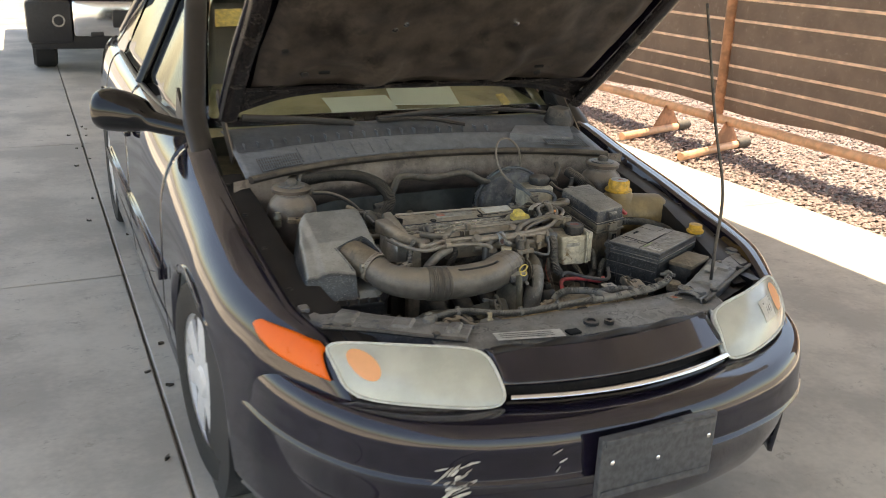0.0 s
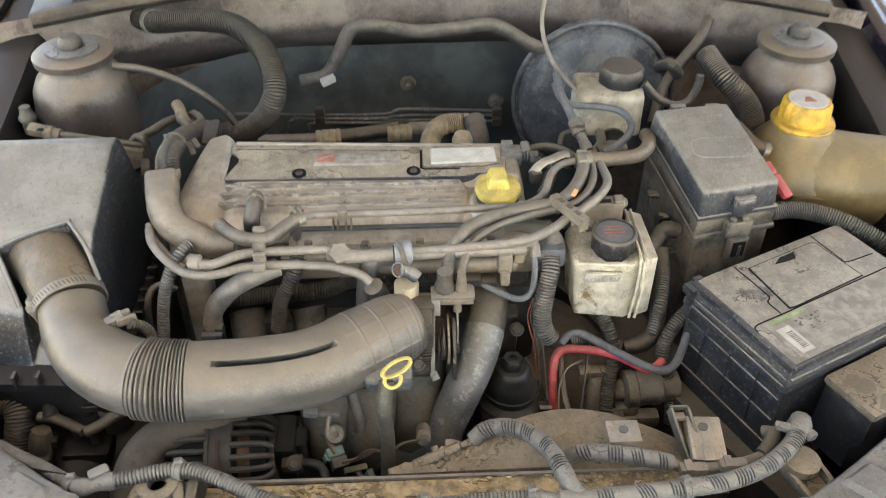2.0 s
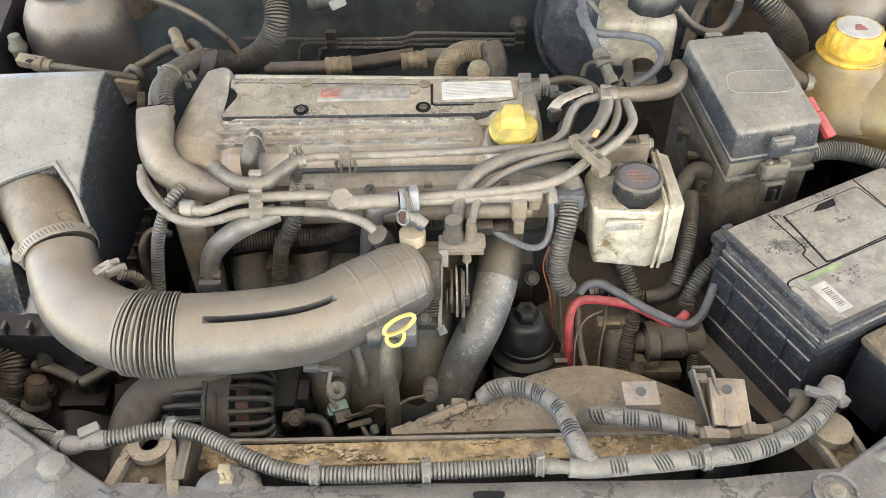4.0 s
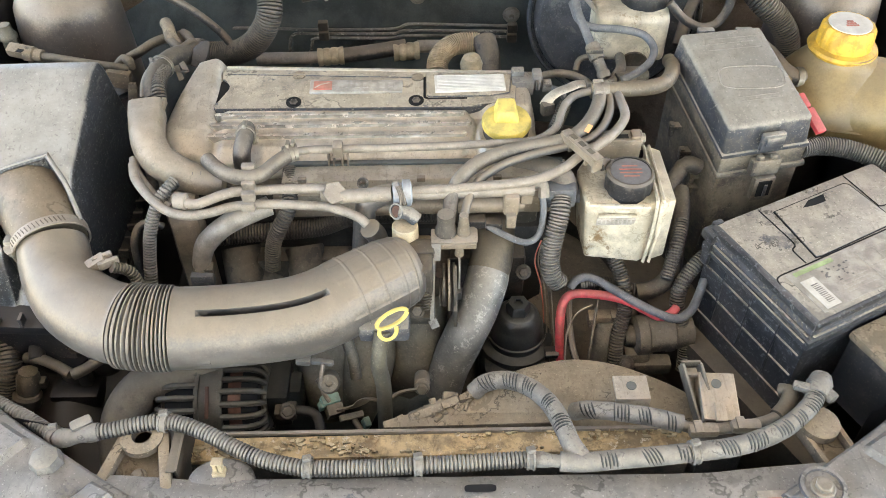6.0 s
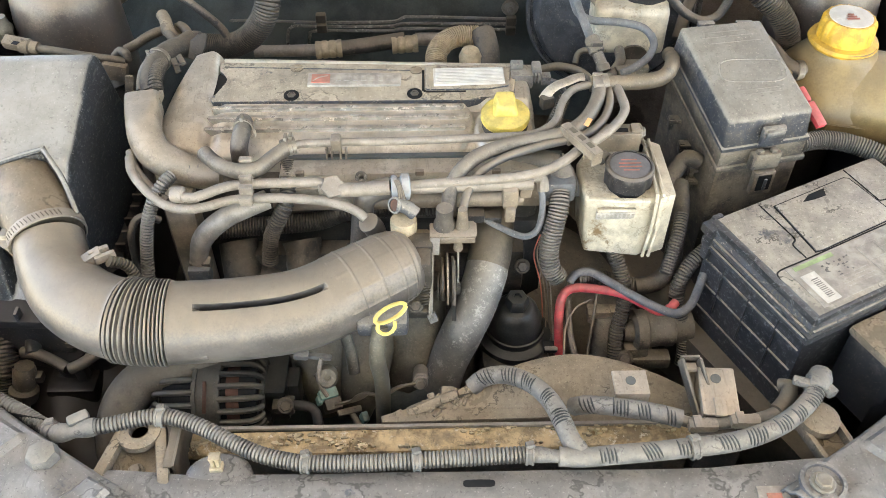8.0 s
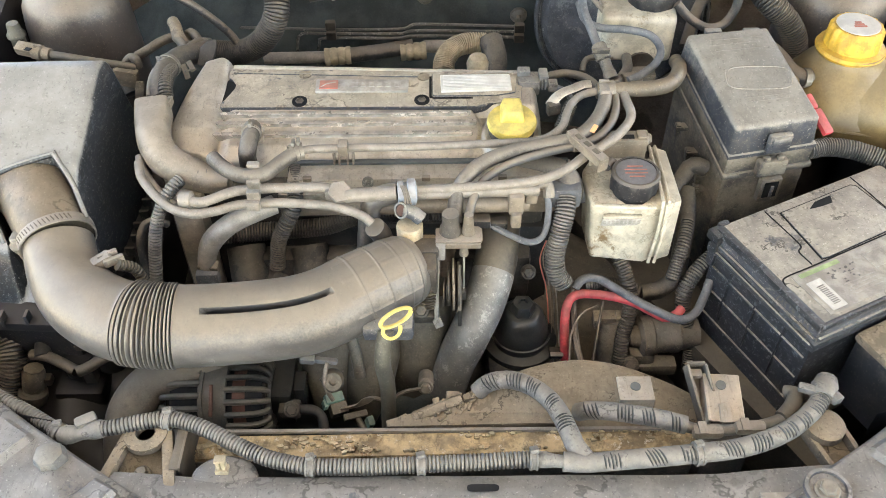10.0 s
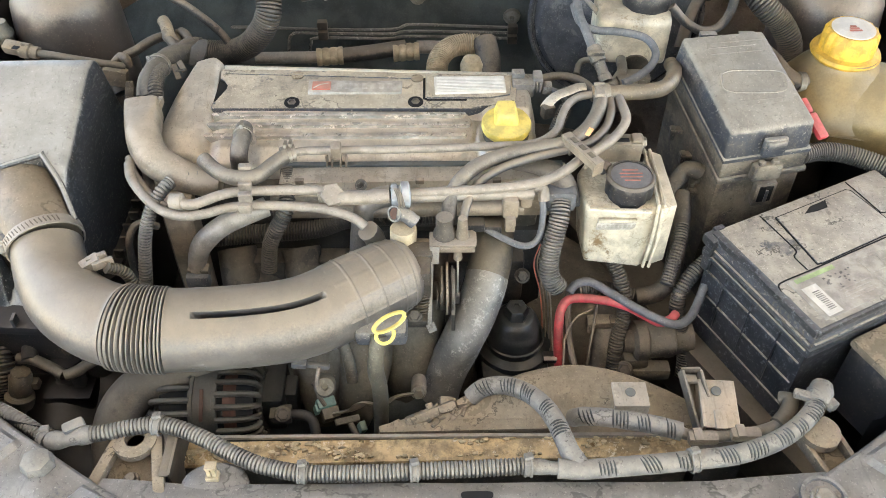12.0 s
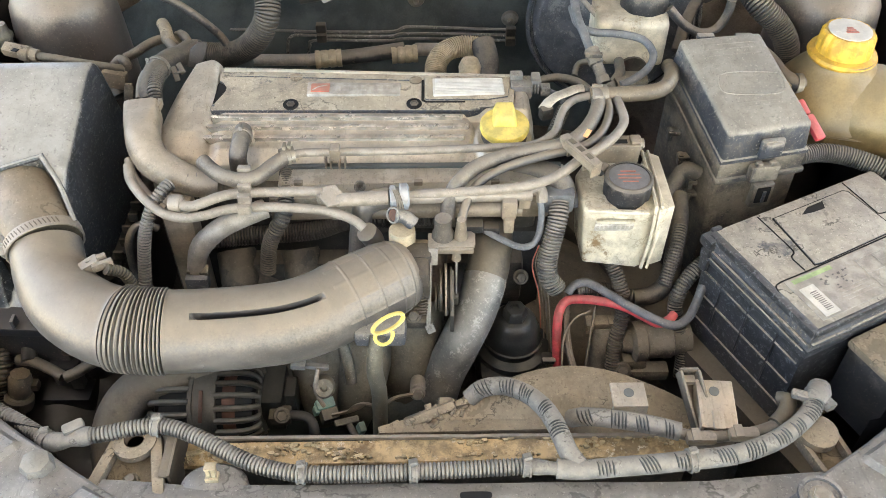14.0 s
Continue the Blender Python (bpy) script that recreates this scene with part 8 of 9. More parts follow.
part("seam_flange", prism([(0.236, 0.594), (0.256, 0.602), (0.254, 0.694), (0.236, 0.704)], 0.684, 0.776, 0.004), WHITE_TANK, ps)
for o_ in (0.0, 0.007):
    part("seam_ridge", sweep([(0.2335 + o_, 0.700, 0.7775), (0.2335 + o_, 0.610, 0.7775), (0.2335 + o_, 0.5985, 0.770), (0.2330 + o_, 0.5945, 0.73), (0.2280 + o_, 0.5900, 0.686)], 0.0021, 8, 0.005), WHITE_TANK, ps)
part("shoulder", sweep([(0.156, 0.605, 0.768), (0.19, 0.600, 0.769), (0.226, 0.5985, 0.769)], 0.0035, 8, 0.006, flat=0.6), WHITE_TANK, ps)
part("side_boss", lathe([(0.013, 0.0), (0.013, 0.014), (0.010, 0.016)], 20, along((0.157, 0.652, 0.745), (0.10, 0.652, 0.748))), BLUE_GREY, ps)
part("feed_hose", sweep([(0.1717, 0.6461, 0.79), (0.1799, 0.6563, 0.79), (0.1854, 0.6502, 0.782), (0.1896, 0.645, 0.775)], 0.006, 10, 0.004), RUBBER, ps)
pc = part("cap", lathe([(0.024, 0.765), (0.024, 0.772), (0.0280, 0.774), (0.0286, 0.788), (0.0272, 0.795), (0.025, 0.797), (0.02, 0.797)], 40, Matrix.Translation((0.2035, 0.629, 0)), lobe_depth=0.07, lobe_rows=(2, 3, 4)), BLACK_PLASTIC, ps, "grey-black screw cap with red print")
part("cap_top", lathe([(0.0235, 0.796), (0.0232, 0.7975)], 30, Matrix.Translation((0.2035, 0.629, 0))), BUMP_GREY, pc)
for k in range(4):
    part("cap_print", box((0.2035, 0.620 + 0.006 * k, 0.7979), (0.030 - 0.008 * abs(k - 1.5), 0.0016, 0.0005), 0), RED_INK, pc)
part("cap_ring", lathe([(0.0285, 0.7955), (0.0262, 0.7985), (0.0240, 0.7985), (0.0238, 0.796)], 40, Matrix.Translation((0.2035, 0.629, 0)), cap=False), BLACK_PLASTIC, pc)
part("level_label", box((0.190, 0.6030, 0.742), (0.046, 0.002, 0.011), 0.0005), PALE_PRINT, ps)
part("level_ridge", box((0.190, 0.6015, 0.752), (0.046, 0.005, 0.004), 0.0018), WHITE_TANK, ps)
for k in range(9):
    part("level_print", box((0.170 + 0.005 * k, 0.6018, 0.742), (0.003, 0.0008, 0.005), 0), LABEL_DUSTY, ps)
mbk = part("mount_bracket", join(box(None, (0.050, 0.022, 0.010), 0.003, m=Matrix.Translation((0.1982, 0.6927, 0.795))), box(None, (0.056, 0.004, 0.026), 0.0015, m=Matrix.Translation((0.1975, 0.6819, 0.788))), box(None, (0.014, 0.016, 0.018), 0.003, m=Matrix.Translation((0.2207, 0.6922, 0.795)))), TANHOSE, ps)
part("bracket_slot", box(None, (0.024, 0.007, 0.0012), 0.0005, m=Matrix.Translation((0.1984, 0.6899, 0.8006))), HOLE, mbk)
part("bracket_bolt", bolt(None, 0.0065, 0.007, along((0.2245, 0.6909, 0.796), (0.6, 0.70, 0.80))), CLAMP, mbk)


# ---- brake booster ----
booster = thing("brake_booster", "dark blue-grey brake booster drum with a fluid reservoir", "brake booster", (0.27, 1.08, 0.62))
KM = along((0.275, 1.16, 0.70), (0.265, 0.9, 0.735))
part("drum", lathe([(0.10, -0.05), (0.128, -0.02), (0.132, 0.02), (0.141, 0.024), (0.143, 0.030), (0.140, 0.036), (0.1365, 0.0365), (0.135, 0.031), (0.132, 0.031), (0.130, 0.040), (0.122, 0.050), (0.078, 0.058), (0.045, 0.070), (0.04, 0.085)], 48, KM), BOOSTER, booster)
part("master_cylinder", rod((0.266, 1.08, 0.74), (0.258, 0.90, 0.758), 0.022, 16), ALLOY_DARK, booster)
res = part("fluid_reservoir", prism([(0.200, 0.91), (0.300, 0.905), (0.310, 0.985), (0.205, 0.992)], 0.762, 0.832, 0.010, seg=3), WHITE_TANK, booster, "dusty white fluid reservoir")
part("cap", lathe([(0.032, 0.828), (0.034, 0.834), (0.034, 0.852), (0.029, 0.858), (0.01, 0.859)], 32, Matrix.Translation((0.272, 0.955, 0)), lobe_depth=0.05, lobe_rows=(1, 2)), BLACK_PLASTIC, res)
part("vacuum_elbow", sweep([(0.36, 1.06, 0.80), (0.37, 1.03, 0.82), (0.385, 1.03, 0.80)], 0.01, 10, 0.006), RUBBER, booster)
for pts, r in (([(0.1712, 0.9462, 0.85), (0.171, 0.9028, 0.845), (0.1778, 0.8767, 0.835), (0.1846, 0.8514, 0.825)], 0.0058), ([(0.1677, 0.9338, 0.84), (0.1721, 0.8931, 0.838), (0.1905, 0.8809, 0.834), (0.2244, 0.8793, 0.832), (0.256, 0.8713, 0.828), (0.2678, 0.8509, 0.82), (0.2604, 0.8314, 0.812), (0.2411, 0.8163, 0.805), (0.2215, 0.8086, 0.8)], 0.0052)):
    run("brake_hose", "blue-grey rubber hose by the brake reservoir", "hose", pts, r, BLUE_GREY)
sens = thing("line_sensor", "dusty sensor on the pipe below the brake reservoir", "sensor", (0.1967, 0.8633, 0.8))
part("body", lathe([(0.008, 0.0), (0.010, 0.003), (0.010, 0.022), (0.0075, 0.024), (0.0075, 0.040), (0.009, 0.041), (0.009, 0.050)], 16, along((0.1842, 0.8507, 0.828), (0.2002, 0.8142, 0.8))), BOX_BROWN, sens)
part("tab", box(None, (0.022, 0.006, 0.006), 0.001, m=Matrix.Translation((0.186, 0.833, 0.829))), BOX_BROWN, sens)
run("brake_hose", "brown hose below the brake reservoir", "hose", [(0.1696, 0.8603, 0.78), (0.1747, 0.8723, 0.79), (0.1899, 0.8698, 0.795), (0.2003, 0.8581, 0.79)], 0.0042, HOSE_DARK)
run("brake_hose", "brown hose below the brake reservoir", "hose", [(0.2347, 0.8935, 0.78), (0.23, 0.8584, 0.785), (0.2143, 0.8247, 0.79), (0.2036, 0.7976, 0.8)], 0.007, BOX_BROWN)
tagged(part("pipe_union", join(box(None, (0.040, 0.022, 0.018), 0.004, m=Matrix.Translation((0.2478, 0.8555, 0.775))), lathe([(0.012, 0), (0.012, 0.024)], 6, along((0.217, 0.8182, 0.79), (0.2403, 0.8242, 0.79)))), BOX_BROWN, None), "brown grimy pipe union below the brake reservoir", "fitting")
run("bulkhead_cable", "black cable hanging between the brake booster and the bulkhead", "cable", [(0.3009, 0.931, 0.84), (0.3225, 0.9235, 0.82), (0.3467, 0.9177, 0.81), (0.3709, 0.9275, 0.81), (0.3831, 0.9319, 0.83), (0.3852, 0.9342, 0.85)], 0.0062, RUBBER)
run("thin_cable", "thin pale cable looping up from the brake booster", "cable", [(0.21, 0.93, 0.82), (0.17, 1.0, 0.85), (0.16, 1.05, 0.90), (0.19, 1.10, 0.945), (0.25, 1.14, 0.945), (0.31, 1.17, 0.90), (0.335, 1.19, 0.83)], 0.0035, PIPE_STEEL)


# ---- hoses and looms ----
rear_hose = run("heater_hose", "dusty ribbed hose running to the firewall", "hose", [(-0.395, 0.99, 0.735), (-0.36, 0.985, 0.735), (-0.315, 0.975, 0.742), (-0.275, 0.958, 0.775), (-0.252, 0.965, 0.82), (-0.268, 1.02, 0.855), (-0.32, 1.09, 0.868), (-0.39, 1.13, 0.862), (-0.46, 1.15, 0.85), (-0.50, 1.19, 0.84)], 0.0185, LOOM_BROWN, "conduit")
band(rear_hose, (-0.372, 0.987, 0.735), (-0.40, 0.991, 0.735), 0.0188, 0.010)
band(rear_hose, (-0.47, 1.158, 0.848), (-0.50, 1.19, 0.84), 0.0188, 0.010)
run("firewall_loom", "dusty taped wiring loom along the firewall", "wiring", [(-0.235, 1.14, 0.742), (-0.19, 1.145, 0.752), (-0.165, 1.155, 0.79), (-0.143, 1.165, 0.826), (-0.10, 1.165, 0.832), (-0.03, 1.165, 0.82), (0.04, 1.165, 0.825), (0.10, 1.162, 0.83), (0.16, 1.15, 0.80), (0.20, 1.14, 0.79)], 0.012, RUBBER_TAN)
tagged(part("loose_plug", box(None, (0.026, 0.018, 0.016), 0.003, m=Matrix.Translation((-0.188, 1.138, 0.748)) @ pose(0, 0, 0, 0, -20, 10)), WHITE, None), "loose cream wiring plug near the firewall", "connector")
run("bulkhead_hose", "black ribbed hose by the firewall", "hose", [(0.414, 1.0048, 0.85), (0.4294, 0.9525, 0.835), (0.4595, 0.9407, 0.81), (0.4801, 0.9363, 0.78), (0.4916, 0.9459, 0.74), (0.4944, 0.9618, 0.7)], 0.0175, RUBBER, "conduit")
run("bulkhead_hose", "black rubber hoses by the firewall", "hose", [(0.46, 1.15, 0.84), (0.43, 1.09, 0.835), (0.39, 1.05, 0.81), (0.36, 1.02, 0.78), (0.34, 0.98, 0.74)], 0.009, RUBBER)
run("strut_cable", "black cable from the strut tower to the engine", "cable", [(-0.49, 0.985, 0.855), (-0.44, 0.98, 0.85), (-0.38, 0.98, 0.82), (-0.33, 0.98, 0.77), (-0.315, 0.97, 0.74)], 0.006, RUBBER)
run("ac_line", "black hose with pale crimped fittings behind the engine", "hose", [(-0.186, 1.08, 0.665), (-0.13, 1.088, 0.667), (-0.066, 1.10, 0.67)], 0.0125, RUBBER)
run("ac_line", "pale alloy pipe behind the engine", "pipe", [(-0.31, 1.085, 0.66), (-0.24, 1.083, 0.662), (-0.18, 1.08, 0.665)], 0.0095, PIPE_STEEL)
for x in (-0.19, -0.068):
    tagged(part("crimp_fitting", conduit([(x - 0.02, 1.083 + 0.1 * (x + 0.13), 0.666), (x + 0.022, 1.087 + 0.1 * (x + 0.13), 0.667)], 0.0145, 0.012, 14, 0.1), VALVE, None), "ribbed alloy crimp on a hose behind the engine", "fitting")
run("ac_line", "pale alloy pipe behind the engine", "pipe", [(-0.05, 1.10, 0.67), (-0.02, 1.10, 0.67), (0.02, 1.095, 0.67)], 0.0105, PIPE_STEEL)
run("rear_elbow", "tan ribbed elbow hose behind the valve cover", "hose", [(-0.018, 0.925, 0.735), (-0.016, 0.95, 0.742), (-0.002, 0.978, 0.744), (0.02, 0.99, 0.744), (0.045, 0.992, 0.742)], 0.016, VALVE, "conduit")
run("rear_elbow", "dusty rubber hose behind the valve cover", "hose", [(0.055, 0.93, 0.70), (0.058, 0.96, 0.735), (0.052, 0.99, 0.75)], 0.018, LOOM_BROWN)
tagged(part("cream_sensor", lathe([(0.0, 0.014), (0.012, 0.01), (0.016, 0.0), (0.014, -0.02)], 18, Matrix.Translation((0.03, 0.905, 0.765)), cap=False), VALVE, None), "cream sensor head behind the valve cover", "sensor")
junction = "dusty wiring and hose bundle at the engine's end"
run("junction_loom", junction, "wiring", [(-0.3687, 0.7544, 0.815), (-0.372, 0.7709, 0.822), (-0.3733, 0.7988, 0.824), (-0.37, 0.8264, 0.82), (-0.363, 0.8557, 0.812), (-0.3498, 0.8837, 0.8), (-0.3449, 0.9049, 0.79)], 0.0145, LOOM_BROWN)
run("junction_loom", junction, "wiring", [(-0.3594, 0.7444, 0.822), (-0.3622, 0.7577, 0.831), (-0.364, 0.7805, 0.832), (-0.3632, 0.8027, 0.828)], 0.0085, LOOM_BROWN, "conduit")
run("junction_loom", junction, "wiring", [(-0.3824, 0.7524, 0.82), (-0.3845, 0.7714, 0.826), (-0.3841, 0.7943, 0.828), (-0.3791, 0.8149, 0.826), (-0.3712, 0.8229, 0.824)], 0.0042, RUBBER_TAN)
run("junction_loom", junction, "hose", [(-0.4399, 0.89, 0.79), (-0.4249, 0.8972, 0.795), (-0.4089, 0.9102, 0.8), (-0.3926, 0.9213, 0.8), (-0.3757, 0.9066, 0.8), (-0.357, 0.8894, 0.8)], 0.0066, HOSE_DARK)
run("junction_loom", "brown bent hose end above the engine's end", "hose", [(-0.3657, 0.8974, 0.795), (-0.3751, 0.9038, 0.8), (-0.3831, 0.9139, 0.808), (-0.3895, 0.9306, 0.812), (-0.3958, 0.9426, 0.812)], 0.0085, SHROUD)
run("junction_loom", "brown bent hose end above the engine's end", "hose", [(-0.3519, 0.9033, 0.8), (-0.3593, 0.9154, 0.805), (-0.3693, 0.9272, 0.805), (-0.375, 0.9268, 0.8), (-0.3695, 0.9088, 0.795)], 0.0062, HOSE_DARK)
run("junction_loom", junction, "hose", [(-0.3669, 0.8419, 0.815), (-0.3607, 0.8551, 0.815), (-0.3555, 0.8787, 0.812), (-0.352, 0.901, 0.805)], 0.0075, HOSE_DARK)
run("junction_loom", junction, "hose", [(-0.3938, 0.9271, 0.8), (-0.3744, 0.8938, 0.808), (-0.3625, 0.8738, 0.81), (-0.3605, 0.8757, 0.8)], 0.0060, HOSE_DARK)
clip = thing("hose_clip", "crumpled dusty spring clip on the hoses above the engine's end", "clip", (-0.3775, 0.8216, 0.83))
part("band", lathe([(0.0150, -0.003), (0.0160, -0.003), (0.0160, 0.003), (0.0150, 0.003)], 22, along((-0.3726, 0.817, 0.822), (-0.3702, 0.836, 0.818)), cap=False), CLAMP, clip)
for ear_a, ear_b in (((-0.3835, 0.8164, 0.836), (-0.3755, 0.8002, 0.834)), ((-0.3771, 0.8162, 0.836), (-0.3723, 0.8062, 0.835)), ((-0.3801, 0.8073, 0.836), (-0.3662, 0.8204, 0.834))):
    part("ear", strip(ear_a, ear_b, 0.0045, 0.004, 0.001), TAPE, clip)
tagged(part("metal_tab", join(prism([(-0.010, -0.016), (0.008, -0.016), (0.011, -0.004), (0.012, 0.012), (0.009, 0.016), (-0.001, 0.013), (-0.010, 0.004)], -0.001, 0.001, 0.0004, m=Matrix.Translation((-0.3326, 0.864, 0.815)) @ pose(0, 0, 0, 38, 0, -8)), strip((-0.3364, 0.8485, 0.812), (-0.3391, 0.8434, 0.805), 0.010, 0.002, 0.0005)), GRIME_SHADE, None), "bent grey metal tab on the hoses", "tab")
tagged(part("foil_clip", join(strip((-0.3524, 0.8144, 0.826), (-0.3429, 0.7933, 0.818), 0.007, 0.002, 0.0005), strip((-0.3464, 0.8189, 0.828), (-0.3381, 0.8078, 0.82), 0.007, 0.0015, 0.0005), strip((-0.3483, 0.8021, 0.824), (-0.3374, 0.8099, 0.822), 0.005, 0.0015, 0.0005)), ALLOY_DARK, None), "crumpled bare metal clip on the hoses", "clip")
run("side_line", "thin dusty line with fittings beside the air filter box", "pipe", [(-0.5514, 0.8729, 0.806), (-0.5244, 0.8671, 0.805), (-0.4874, 0.8632, 0.8), (-0.4505, 0.8607, 0.795), (-0.4327, 0.8626, 0.79)], 0.0055, HOSE_DARK)
side_con = thing("line_connector", "dusty quick connector on the line by the strut tower", "connector", (-0.5955, 0.9085, 0.79))
part("body", strip((-0.5942, 0.8839, 0.81), (-0.5705, 0.8783, 0.808), 0.016, 0.014, 0.003), SHROUD, side_con)
part("window", strip((-0.5757, 0.8681, 0.818), (-0.5674, 0.8653, 0.818), 0.007, 0.0008, 0), HOLE, side_con)
part("collar", lathe([(0.0105, 0), (0.0105, 0.012), (0.0085, 0.014), (0.0085, 0.024)], 16, along((-0.57, 0.8769, 0.808), (-0.5499, 0.8728, 0.806))), SHROUD, side_con)
part("plug", lathe([(0.010, -0.02), (0.010, 0), (0.013, 0.002), (0.013, 0.006), (0.010, 0.010), (0.008, 0.022)], 14, Matrix.Translation((-0.6116, 0.9257, 0.8))), OLIVE, side_con)
post = thing("filter_post", "dusty post with a clip beside the air filter box", "bracket", (-0.4757, 0.9188, 0.74))
part("arm", strip((-0.4638, 0.8546, 0.785), (-0.4307, 0.8537, 0.778), 0.024, 0.018, 0.006), SHROUD, post)
part("elbow", sweep([(-0.4492, 0.8706, 0.792), (-0.4402, 0.8731, 0.8), (-0.431, 0.8662, 0.8), (-0.4288, 0.8652, 0.79)], 0.0060, 10, 0.004), HOSE_DARK, post)
part("clip", join(strip((-0.4282, 0.8462, 0.775), (-0.4317, 0.8395, 0.755), 0.012, 0.004, 0.002), strip((-0.4324, 0.8449, 0.775), (-0.4218, 0.8447, 0.775), 0.004, 0.010, 0.002)), SHROUD, post)
part("clamp", lathe([(0.014, 0), (0.014, 0.018), (0.010, 0.020)], 18, along((-0.4527, 0.8678, 0.765), (-0.4442, 0.8546, 0.75))), BLACK_PLASTIC, post)
run("vertical_conduit", "grey corrugated conduit beside the air filter box", "conduit", [(-0.3197, 0.6139, 0.803), (-0.3281, 0.602, 0.8), (-0.34, 0.5876, 0.785), (-0.3485, 0.5749, 0.762), (-0.3548, 0.5659, 0.73), (-0.3582, 0.5494, 0.69)], 0.0078, LOOM_LIGHT, "conduit")
run("sensor_lead", "dusty ribbed lead from the intake sensor", "wire", [(-0.372, 0.508, 0.775), (-0.358, 0.515, 0.76), (-0.350, 0.510, 0.735), (-0.345, 0.50, 0.70)], 0.0065, HOSE_DARK, "conduit")
run("looped_hose", "black rubber hose looping beside the engine", "hose", [(-0.3462, 0.6071, 0.74), (-0.3583, 0.6036, 0.75), (-0.3718, 0.6024, 0.745), (-0.3796, 0.5942, 0.73), (-0.3824, 0.5909, 0.7), (-0.382, 0.5864, 0.67)], 0.0045, RUBBER)
run("vertical_conduit", "black corrugated conduit in front of the engine", "conduit", [(-0.1969, 0.6647, 0.775), (-0.1944, 0.6356, 0.77), (-0.1958, 0.6121, 0.76), (-0.2069, 0.6045, 0.74), (-0.2193, 0.6066, 0.71), (-0.2259, 0.6025, 0.67)], 0.0098, LOOM, "conduit")
run("head_conduit", "black corrugated conduit along the head", "conduit", [(-0.30, 0.628, 0.70), (-0.247, 0.635, 0.70), (-0.17, 0.638, 0.705), (-0.127, 0.64, 0.72), (-0.06, 0.63, 0.735), (0.0, 0.625, 0.742)], 0.012, LOOM, "conduit")
tagged(part("head_plug", join(box((0.02, 0.60, 0.748), (0.03, 0.016, 0.012), 0.003), box((0.045, 0.60, 0.744), (0.02, 0.014, 0.012), 0.003)), BLACK_PLASTIC, None), "small black wiring plug under the fuel rail", "connector")
boot = thing("loom_boot", "grey rubber boot over the wiring loom", "boot", (0.126, 0.6409, 0.76))
part("sleeve", sweep([(0.0698, 0.6675, 0.772), (0.0999, 0.6633, 0.775), (0.1192, 0.6525, 0.775), (0.1279, 0.6399, 0.768), (0.1281, 0.6313, 0.755)], lambda u: lerp_table(u, [0, 0.4, 0.8, 1], [0.012, 0.016, 0.018, 0.0175]), 18, 0.005), RUBBER_TAN, boot)
part("cuff", box(None, (0.038, 0.022, 0.030), 0.007, m=Matrix.Translation((0.1241, 0.6272, 0.765))), BLUE_GREY, boot)
run("main_loom", "thick corrugated wiring loom dropping from the boot", "wiring", [(0.1246, 0.6202, 0.765), (0.1225, 0.6047, 0.755), (0.1161, 0.5894, 0.735), (0.1116, 0.5768, 0.71), (0.115, 0.568, 0.69), (0.1256, 0.5651, 0.675)], 0.0122, LOOM_LIGHT, "conduit")
for k, (dx, mm) in enumerate(((0.0, RED_INK), (0.004, TANHOSE), (0.008, INK), (0.012, LABEL_DUSTY))):
    run("bare_wire", "thin coloured wires beside the loom", "wire", [(0.104 + dx * 0.4, 0.605, 0.71), (0.098 + dx, 0.60, 0.68), (0.108 + dx, 0.59, 0.64), (0.112 + dx, 0.57, 0.60), (0.110 + dx * 1.4, 0.54, 0.56)], 0.0009, mm, seg=6)
run("red_cable", "bright red battery cable", "cable", [(0.133, 0.5232, 0.56), (0.1282, 0.5323, 0.6), (0.1279, 0.548, 0.63), (0.1322, 0.5624, 0.645), (0.1438, 0.5707, 0.65), (0.1701, 0.5702, 0.65), (0.2041, 0.563, 0.648), (0.2294, 0.5479, 0.646), (0.2447, 0.5368, 0.645), (0.258, 0.5376, 0.648), (0.2669, 0.5464, 0.65)], 0.0057, RED)
run("sleeved_cable", "blue-grey sleeved cable beside the battery", "cable", [(0.1412, 0.5765, 0.655), (0.1497, 0.5841, 0.662), (0.1671, 0.5857, 0.664), (0.1903, 0.5729, 0.658), (0.2153, 0.5539, 0.655), (0.2403, 0.538, 0.652), (0.2626, 0.5287, 0.65), (0.281, 0.5373, 0.652), (0.2956, 0.5598, 0.655), (0.3053, 0.5784, 0.665)], 0.0054, BLUE_GREY)
run("battery_conduit", "corrugated conduit beside the battery", "conduit", [(0.2951, 0.706, 0.7), (0.2918, 0.6738, 0.69), (0.2826, 0.6376, 0.665), (0.2723, 0.6073, 0.645), (0.2534, 0.5926, 0.635), (0.2289, 0.5909, 0.63)], 0.0115, LOOM_BROWN)
run("battery_conduit", "corrugated conduit beside the battery", "conduit", [(0.2236, 0.5911, 0.632), (0.1997, 0.5938, 0.638), (0.1738, 0.5926, 0.645), (0.1512, 0.5856, 0.65)], 0.0105, LOOM, "conduit")
run("battery_conduit", "corrugated conduit beside the battery", "conduit", [(0.2859, 0.6475, 0.7), (0.2777, 0.6225, 0.69), (0.2695, 0.6031, 0.675), (0.2601, 0.5839, 0.66)], 0.0085, LOOM, "conduit")
run("battery_conduit", "corrugated conduit beside the battery", "conduit", [(0.315, 0.6121, 0.675), (0.2949, 0.5977, 0.665), (0.2807, 0.5832, 0.65), (0.2774, 0.5729, 0.63), (0.2857, 0.5612, 0.6), (0.2939, 0.5486, 0.57), (0.294, 0.5354, 0.54)], 0.010, LOOM, "conduit")
